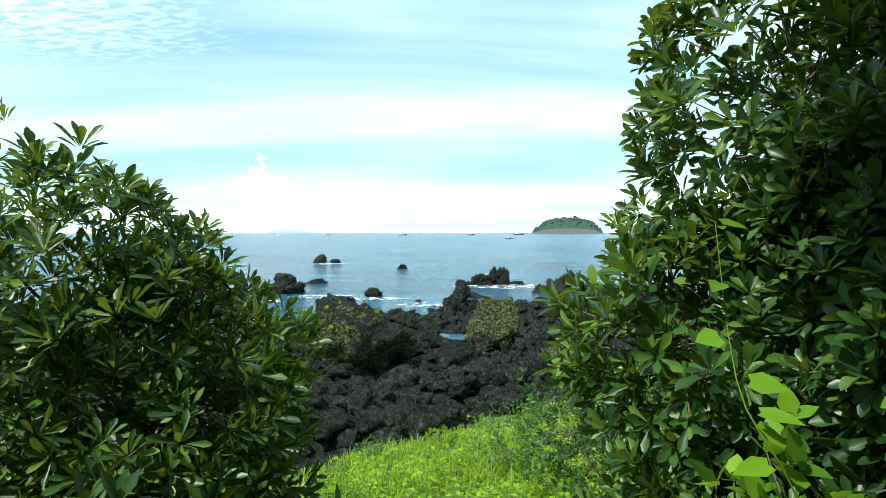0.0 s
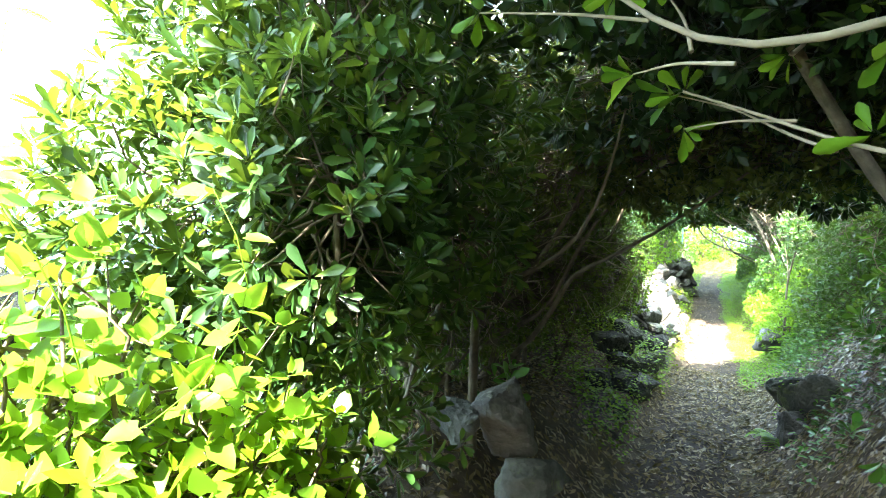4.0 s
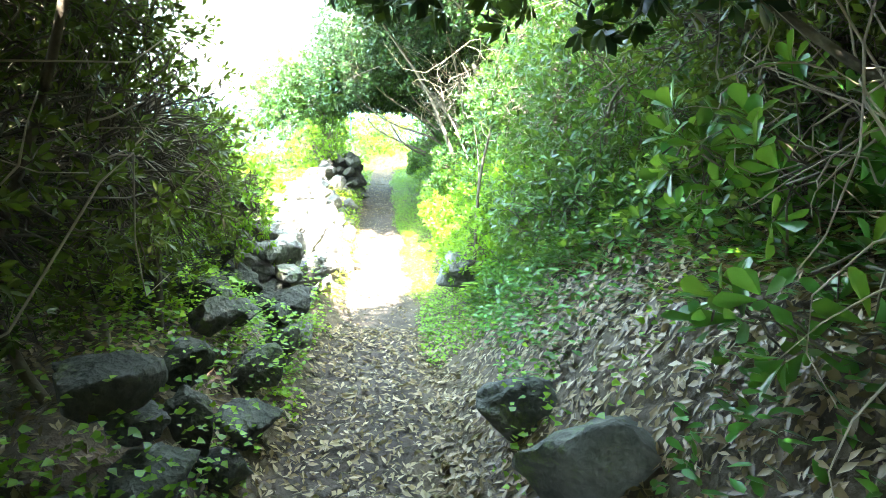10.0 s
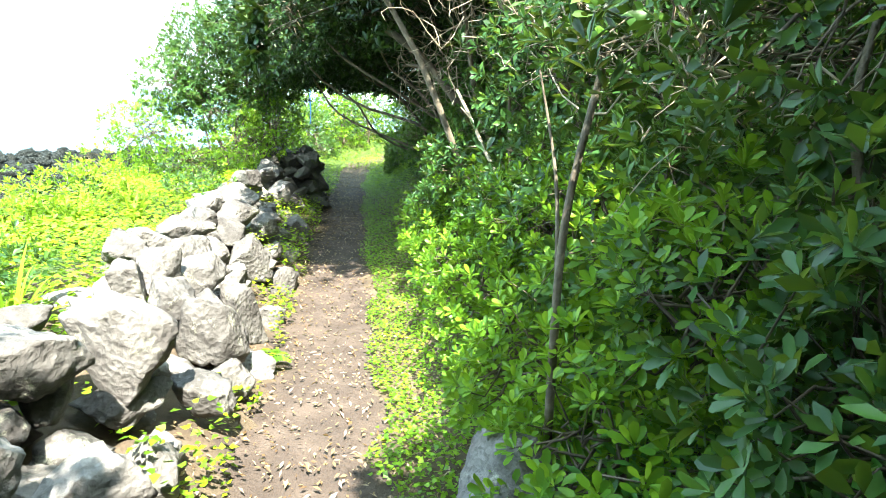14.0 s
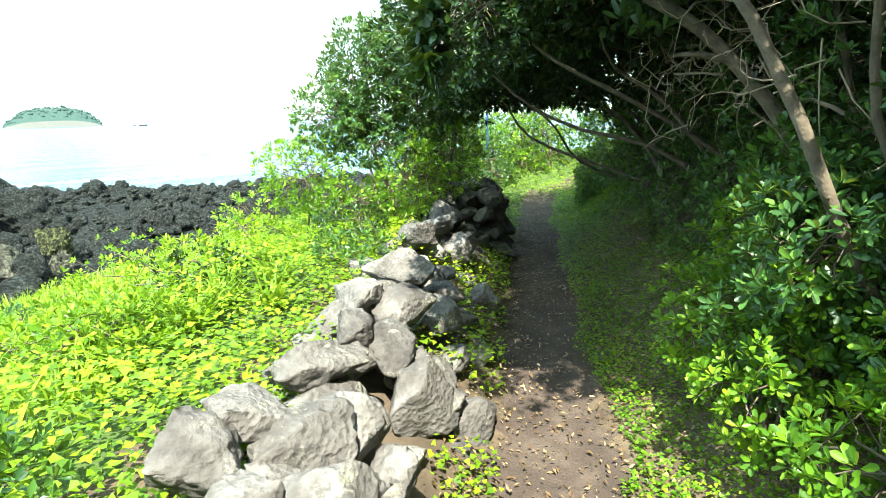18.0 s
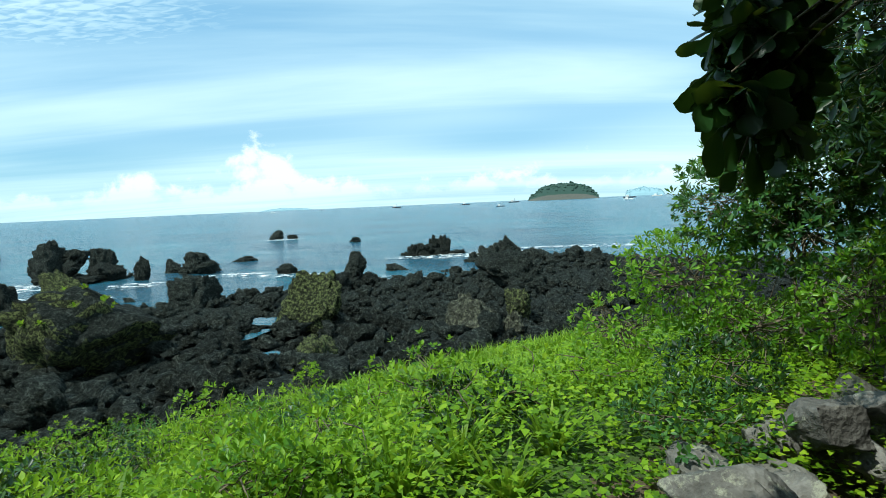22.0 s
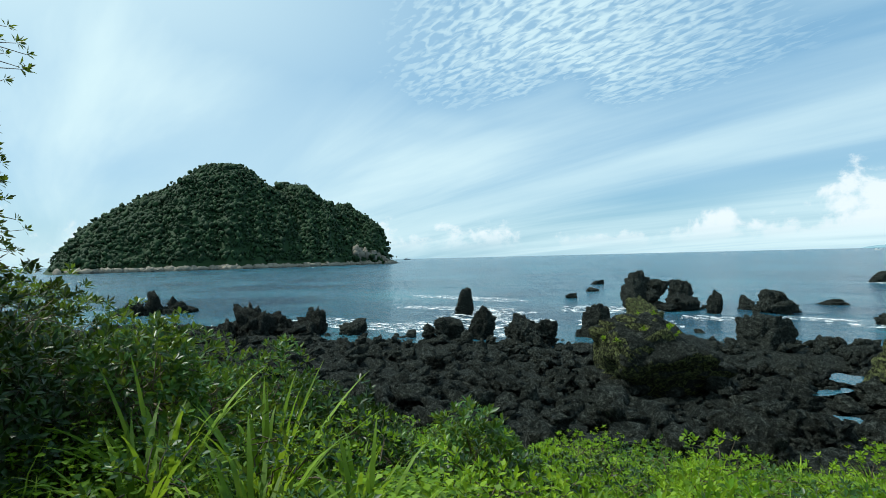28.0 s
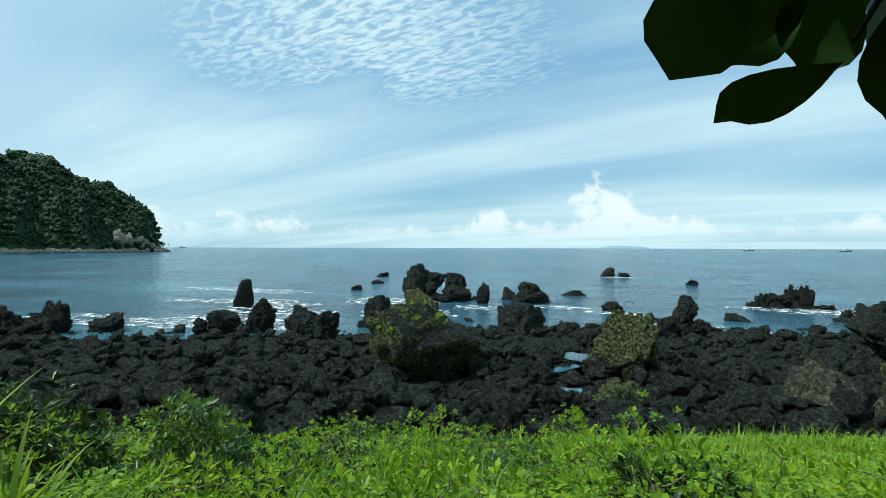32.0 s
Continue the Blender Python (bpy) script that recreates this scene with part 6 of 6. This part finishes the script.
def tuft(x, y, n, L, seed, group="reed tufts on the slope"):
    ra = np.random.default_rng(seed)
    z = gz(x, y)
    t = thing("grass_tuft", "arching tuft of long pale green reed blades", "grass", group, at=(x, y, z))
    a = ra.uniform(0, 6.28, n)
    lean = ra.uniform(0.15, 0.75, n)
    P = np.stack([np.cos(a) * 0.05 * ra.random(n), np.sin(a) * 0.05 * ra.random(n), np.zeros(n) - 0.02], 1)
    D = np.stack([np.cos(a) * lean, np.sin(a) * lean, np.ones(n)], 1)
    N = np.stack([-np.cos(a), -np.sin(a), lean], 1)
    tagged(part("blade_spray", leaves("blade_spray", P, D, N, L * ra.uniform(0.5, 1.1, n), 0.020 * (0.7 + L * 0.5), BLADE2, ra.uniform(0.25, 0.75, n)), M_GRASS, t), kind="stuff")


u_ = np.linspace(0, 1, 8)
BLADE2 = (np.array([(u, s * 0.5 * min(1, (1.02 - u) * 2.2), 0.0) for u in u_ for s in (-1, 1)]), np.array([q for i in range(7) for q in ((2 * i, 2 * i + 1, 2 * i + 3), (2 * i, 2 * i + 3, 2 * i + 2))]))
for k, (x, y, n, L) in enumerate(((6.25, 5.75, 60, 1.0), (6.6, 6.1, 56, 0.9), (6.1, 6.3, 60, 1.05), (6.85, 6.45, 40, 0.8), (5.9, 5.9, 50, 1.1), (6.45, 6.6, 46, 0.85), (6.0, 7.4, 34, 0.75), (6.5, 7.0, 30, 0.7), (6.9, 7.5, 26, 0.6), (5.7, 6.8, 30, 0.8), (6.3, 8.0, 26, 0.6), (7.2, 6.4, 22, 0.55), (7.5, 6.9, 18, 0.5), (7.9, 8.0, 16, 0.5), (8.4, 8.4, 12, 0.5), (5.2, 7.7, 30, 0.7),
                                  (6.7, 12.3, 60, 0.8), (7.2, 12.9, 60, 0.8), (6.2, 11.7, 50, 0.7), (7.7, 13.4, 50, 0.7), (5.4, 11.2, 40, 0.7), (8.3, 13.9, 40, 0.7), (7.0, 11.5, 40, 0.6), (8.25, 7.35, 70, 0.5), (8.5, 7.55, 70, 0.5), (8.05, 7.5, 60, 0.5), (8.7, 7.3, 60, 0.45), (8.95, 7.65, 60, 0.45), (7.75, 7.2, 60, 0.5), (7.36, 5.42, 26, 0.6), (6.9, 5.6, 20, 0.55), (6.3, 5.0, 18, 0.5), (6.6, 5.35, 14, 0.45), (9.4, 14.8, 40, 0.6), (4.4, 9.8, 40, 0.7), (3.2, 9.0, 40, 0.7))):
    tuft(x, y, n, L, 200 + k)


# ---- ferns, saplings and dry twigs ----
def fern(x, y, n, L, seed):
    ra = np.random.default_rng(seed)
    z = gz(x, y)
    f = thing("fern", "fresh green fern with arching feathered fronds", "fern", "ferns by the path", at=(x, y, z))
    for k in range(n):
        a = 6.28 * k / n + ra.normal(0, 0.3)
        t = np.linspace(0, 1, 12)
        l = L * ra.uniform(0.7, 1.1)
        up = ra.uniform(0.5, 0.9)
        line = np.stack([np.cos(a) * l * t * 0.8, np.sin(a) * l * t * 0.8, l * (up * t - 0.75 * t ** 2.4)], 1)
        frond = part("frond", tubes("frond", [(line, 0.004, 0.001)], 4), M_BRIGHT, f)
        S = np.array([-math.sin(a), math.cos(a), 0.0])
        P = np.repeat(line[2:], 2, 0)
        sg = np.tile([1.0, -1.0], 10)[:, None]
        D = S[None] * sg + np.array([math.cos(a), math.sin(a), -0.25]) * 0.45
        w = l * 0.30 * np.sin(np.linspace(0.25, 1, 10) * math.pi * 0.93) + 0.012
        part("pinnae", leaves("pinnae", P, D, np.tile([[0, 0, 1.0]], (20, 1)), np.repeat(w, 2), 0.022, MID), M_BRIGHT, frond)["kind"] = "stuff"


for k, (x, d, n, L) in enumerate(((6.3, -0.75, 7, 0.42), (6.9, -0.9, 7, 0.45), (7.4, -0.8, 6, 0.4), (5.9, -0.95, 7, 0.4), (4.35, -0.5, 6, 0.22), (8.1, 0.42, 5, 0.18), (6.6, -1.15, 7, 0.5), (5.4, -1.2, 6, 0.4))):
    fx, fy, _ = off_path(x, d)
    fern(fx, fy, n, L, 600 + k)
for k, (x, d, h, n) in enumerate(((2.3, -1.25, 0.45, 12), (2.7, -1.0, 0.35, 12), (2.9, -1.5, 0.5, 14), (3.2, -1.1, 0.35, 10), (3.5, -1.45, 0.4, 12), (3.9, -1.2, 0.3, 10), (2.5, -1.7, 0.5, 12), (4.3, -1.5, 0.4, 12), (3.1, -0.8, 0.22, 7), (2.0, -1.5, 0.5, 12), (1.8, 1.0, 0.3, 10), (3.0, 1.0, 0.3, 8), (2.6, -1.3, 0.6, 16), (3.1, -1.4, 0.55, 16), (2.9, -1.15, 0.4, 14), (3.6, -1.0, 0.35, 12), (4.1, -1.0, 0.3, 12), (4.6, -1.3, 0.5, 16), (5.0, -1.2, 0.5, 16))):
    sx, sy, _ = off_path(x, d)
    shrub("sapling", "glossy green sapling on the leaf-strewn bank", "plant", [(sx, sy)], [(sx, sy, gz(sx, sy) + h * 0.75, 0.22, 0.22, h * 0.5, n)], M_SAPLING, 0.105, 0.046, FINE, 7, 1.0, "saplings on the bank", 620 + k, 0.005, 0, 0.7, 0.4, 0.4)


def dry_branch(x, d, up, seed, n=64, r=0.42):
    """A bare dead branch: a fan of crooked pale twigs."""
    ra = np.random.default_rng(seed)
    bx, by, bz = off_path(x, d)
    t = thing("dry_branch", "tangle of bare pale dead twigs in the hedge", "branch", "dead twigs in the hedge")
    root = np.array([bx, by, bz + up])
    part("limb", tubes("limb", [(wiggle(root + np.array([0.3, -0.6 if d < 0 else 0.7, -0.4]), root, 10, 0.08, 0, seed), 0.012, 0.006)], 6), M_PALEBARK, t)
    out = []
    for k in range(n):
        seat = root + np.array([0.9, 0.35, 0.5]) * r * ra.uniform(-2.2, 2.2) * np.array([1, 1, 0.4]) + ra.normal(0, 0.10, 3)
        tip = seat + np.array([ra.normal(0.1, 0.35), ra.normal(0.12, 0.2), ra.normal(0.05, 0.28)])
        w = wiggle(seat, tip, 8, 0.13, 0, int(ra.integers(1e6)))
        if clear_of_walk(w, 0.35).all():
            out.append((w, 0.0038, 0.0012))
    tagged(part("twig_tangle", tubes("twig_tangle", out, 4), M_PALEBARK, t), kind="stuff")


for k, (x, d, up) in enumerate(((8.0, -1.0, 1.95), (8.8, -0.75, 2.0), (9.5, -0.8, 1.8), (7.2, -1.1, 1.7), (10.3, -0.7, 1.8), (3.2, -1.6, 1.5), (4.2, -1.3, 1.5), (2.4, -1.7, 1.6), (2.6, 1.2, 1.2), (3.6, 1.1, 1.3), (4.6, 1.1, 1.2))):
    dry_branch(x, d, up, 650 + k, *((44, 0.3) if k < 5 else (64, 0.42)))


# ---- fallen leaves ----
def litter(name, label, n, box, keep, seed, size):
    P, d, ra = scatter(n, box, keep, seed)
    m = len(P)
    P[:, 2] += 0.006 + 0.035 * ra.random(m)
    a = ra.uniform(0, 6.28, m)
    gx = (ground_z(P[:, 0] + 0.05, P[:, 1]) - ground_z(P[:, 0] - 0.05, P[:, 1])) / 0.1
    gy = (ground_z(P[:, 0], P[:, 1] + 0.05) - ground_z(P[:, 0], P[:, 1] - 0.05)) / 0.1
    D = np.stack([np.cos(a), np.sin(a), np.cos(a) * gx + np.sin(a) * gy + ra.normal(0, 0.35, m)], 1)
    N = np.stack([-gx + ra.normal(0, 0.5, m), -gy + ra.normal(0, 0.5, m), np.ones(m)], 1)
    L = size * ra.uniform(0.35, 1.2, m)
    tagged(part(name, leaves(name, P, D, N, L, L * ra.uniform(0.32, 0.5, m), LITE), M_DRY), label, "leaves", kind="stuff")


PATCHY = lambda x, y, d, px, ra: ra.random(len(x)) < 0.25 + 1.3 * (fbm(x * 2, y * 2, 0, 2, 81) - 0.25)
litter("fallen_leaves", "thick litter of curled brown fallen leaves under the trees", 52000, ("path", -0.8, 6.4, -2.4, 1.7), ANY, 21, 0.050)
litter("fallen_leaves", "curled pale brown leaves heaped on the bank", 34000, ("path", -0.8, 5.7, -2.0, -0.3), PATCHY, 23, 0.054)
litter("fallen_leaves", "scattered dry leaves on the trodden path", 9000, ("path", 6.2, 15.5, -0.6, 0.62), ANY, 22, 0.034)


# ---- stone wall and single stones ----
STONES = [rock_mesh("stone", 4, 500 + s, 0.20, blocky=0.55 + 0.1 * (s % 4), fine=0.055, cuts=16) for s in range(10)]


def place_stone(name, x, y, z, s, mat, ra, parent=None, label="", squash=0.7):
    key = (mat.name, int(ra.integers(10)))
    if key not in DRESSED:
        me = STONES[key[1]].copy()
        me.materials.append(mat)
        DRESSED[key] = me
    ob = part(name, DRESSED[key], None, parent, label)
    ob.scale = (s * ra.uniform(0.9, 1.25), s * ra.uniform(0.75, 1.0), s * squash * ra.uniform(0.8, 1.15))
    ob.rotation_euler = (ra.normal(0, 0.25), ra.normal(0, 0.25), ra.uniform(0, 6.3))
    ob.location = (x, y, z)
    return ob


DRESSED = {}


def big_stone(x, y, z, w, h, mat, ra, wall, size=1.0):
    """A stone whose face shows at this place: its middle lies a little behind and below."""
    i = int(((PATH[:, 0] - x) ** 2 + (PATH[:, 1] - y) ** 2).argmin())
    ob = place_stone("stone", x - PT[i, 1] * w * 0.28, y + PT[i, 0] * w * 0.28, z - h * 0.16, w, mat, ra, wall)
    ob.scale = (w * 1.26 * size, w * 1.05 * size, h * 1.22 * size)
    ob.rotation_euler = (ra.normal(0, 0.16), ra.normal(0, 0.16), ra.uniform(0, 6.3))


# faces of the stones that can be told apart: x, y, z, width, height
SHADED_FACES = ((5.71, 3.67, 5.55, 0.27, 0.22), (5.60, 4.02, 5.88, 0.27, 0.14), (5.79, 3.80, 5.67, 0.22, 0.14), (5.37, 3.48, 5.60, 0.18, 0.16), (5.05, 3.37, 5.74, 0.20, 0.16), (5.79, 3.96, 5.79, 0.22, 0.16), (5.82, 3.83, 5.62, 0.16, 0.13), (5.5, 3.62, 5.40, 0.2, 0.18), (5.2, 3.42, 5.45, 0.22, 0.2))
SUNNY_FACES = ((6.41, 4.14, 5.50, 0.26, 0.24), (6.93, 4.65, 5.66, 0.36, 0.32), (7.53, 4.90, 5.40, 0.26, 0.36), (6.51, 4.50, 5.75, 0.30, 0.22), (6.14, 4.10, 5.72, 0.27, 0.24), (6.05, 4.29, 5.83, 0.24, 0.16), (5.96, 4.01, 5.76, 0.18, 0.20), (7.42, 4.76, 5.22, 0.18, 0.18), (7.15, 4.58, 5.32, 0.2, 0.2), (6.75, 4.36, 5.3, 0.2, 0.22))
MIDDLE_FACES = ((7.82, 5.37, 5.50, 0.34, 0.26), (7.56, 5.35, 5.59, 0.24, 0.20), (7.44, 5.13, 5.54, 0.24, 0.24), (7.60, 5.08, 5.40, 0.25, 0.25), (7.97, 5.21, 5.23, 0.25, 0.36), (8.41, 5.43, 5.06, 0.18, 0.22), (9.02, 5.85, 5.06, 0.33, 0.30), (8.67, 5.85, 5.36, 0.30, 0.31), (8.16, 5.67, 5.51, 0.25, 0.24),
                (7.92, 5.63, 5.58, 0.25, 0.22), (7.59, 5.68, 5.66, 0.22, 0.20), (7.81, 5.74, 5.65, 0.25, 0.16), (8.22, 5.95, 5.61, 0.34, 0.18), (8.71, 6.05, 5.49, 0.32, 0.18), (8.16, 5.49, 5.38, 0.20, 0.22), (7.34, 5.30, 5.60, 0.2, 0.18))
FAR_FACES = ((8.58, 6.19, 5.59, 0.25, 0.20), (9.04, 6.36, 5.52, 0.32, 0.20), (8.89, 6.50, 5.62, 0.30, 0.20), (9.36, 6.39, 5.39, 0.24, 0.24), (9.49, 6.85, 5.59, 0.36, 0.22), (10.20, 6.80, 5.15, 0.25, 0.27), (10.57, 7.32, 5.42, 0.27, 0.26), (10.15, 7.36, 5.59, 0.36, 0.18), (11.10, 7.95, 5.55, 0.38, 0.26), (9.8, 7.05, 5.45, 0.26, 0.22), (9.75, 6.62, 5.2, 0.25, 0.24), (10.6, 7.55, 5.6, 0.3, 0.2), (11.0, 7.55, 5.25, 0.28, 0.26), (11.5, 8.0, 5.3, 0.3, 0.3))


def stone_wall():
    wall = thing("stone_wall", "tumbled dry wall of grey volcanic stones beside the path", "wall")
    ra = np.random.default_rng(61)
    # faces in the shaded stretch take the stone with shade in its tone
    for faces, mat in ((SHADED_FACES, M_SHADEMOSS), (SUNNY_FACES, M_WALLSTONE), (MIDDLE_FACES, M_WALLSTONE), (FAR_FACES, M_WALLSTONE)):
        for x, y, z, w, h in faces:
            big_stone(x, y, z, w, h, mat, ra, wall, 0.82 if mat is M_SHADEMOSS else 1.0)
    # the heart of the wall, behind and between those faces
    for x in np.arange(5.6, 12.2, 0.25):
        back = 0.10 if x < 7.5 else 0.0
        for d, up, s in ((0.56, 0.06, 0.27), (0.70, 0.24, 0.29), (0.84, 0.40, 0.28), (1.04, 0.50, 0.29), (1.26, 0.50, 0.30), (0.98, 0.24, 0.34), (0.74, 0.08, 0.32)):
            if ra.random() < 0.12:
                continue
            px, py, pz = off_path(x + ra.normal(0, 0.07), d + back * 0.4 + ra.normal(0, 0.04))
            place_stone("stone", px, py, pz + up + back, s * ra.uniform(0.65, 1.25), M_SHADEMOSS if x > 11.0 or x < 5.9 else M_WALLSTONE, ra, wall)
    for x in np.arange(12.15, 13.1, 0.2):
        for d in (0.52, 0.74, 0.98):
            for up in (0.10, 0.33, 0.54, 0.70):
                px, py, pz = off_path(x + ra.normal(0, 0.05), d + ra.normal(0, 0.04) + up * 0.12)
                place_stone("stone", px, py, pz + up, 0.32 * ra.uniform(0.75, 1.25), M_SHADEMOSS, ra, wall)
    # low stones on the bank where the path bends
    for x in np.arange(14.2, 16.2, 0.27):
        px, py, pz = off_path(x, 0.95 + 0.25 * ra.random())
        place_stone("stone", px, py, gz(px, py) + 0.08, 0.30 * ra.uniform(0.7, 1.2), M_WALLSTONE, ra, wall)


stone_wall()


def tunnel_stones():
    ra = np.random.default_rng(62)
    wall = thing("stone_wall", "mossy heap of stones in a shade-dark tone at the tunnel's edge", "wall")
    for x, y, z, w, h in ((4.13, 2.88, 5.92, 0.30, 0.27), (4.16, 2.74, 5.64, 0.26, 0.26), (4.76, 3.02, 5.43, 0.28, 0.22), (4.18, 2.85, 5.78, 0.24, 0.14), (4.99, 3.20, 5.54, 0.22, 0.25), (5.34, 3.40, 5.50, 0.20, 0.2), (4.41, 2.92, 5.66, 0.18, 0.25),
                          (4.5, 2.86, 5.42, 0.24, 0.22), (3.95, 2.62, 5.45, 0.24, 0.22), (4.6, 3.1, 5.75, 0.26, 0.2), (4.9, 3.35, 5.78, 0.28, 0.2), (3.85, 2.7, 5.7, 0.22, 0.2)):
        big_stone(x, y, z, w, h, M_SHADEMOSS, ra, wall, 0.80)
    for x, y, z, s, mat, label in ((2.06, 1.56, 6.10, 0.36, M_WALLSTONE, "pale slab stone by a slender trunk"), (1.86, 1.58, 6.12, 0.24, M_SHADEMOSS, "dark stone beside the pale slab"), (2.12, 1.45, 5.85, 0.3, M_SHADEMOSS, "dark stone under the pale slab"),
                                   (4.62, 1.72, 5.50, 0.34, M_WALLSTONE, "smooth brown rock at the foot of the bank"), (4.88, 1.62, 5.62, 0.64, M_SHADEMOSS, "rough dark rock overgrown with creeper"),
                                   (5.22, 2.06, 5.54, 0.32, M_SHADEMOSS, "dark stone at the path's edge"), (6.18, 2.54, 5.38, 0.32, M_SHADEMOSS, "grey stone in the weeds at the path's edge"), (6.90, 3.24, 5.52, 0.42, M_WALLSTONE, "grey pitted rock at the foot of the hedge")):
        tagged(place_stone("rock", x, y, z, s, mat, ra, None, "", 0.8), label, "rock")


tunnel_stones()
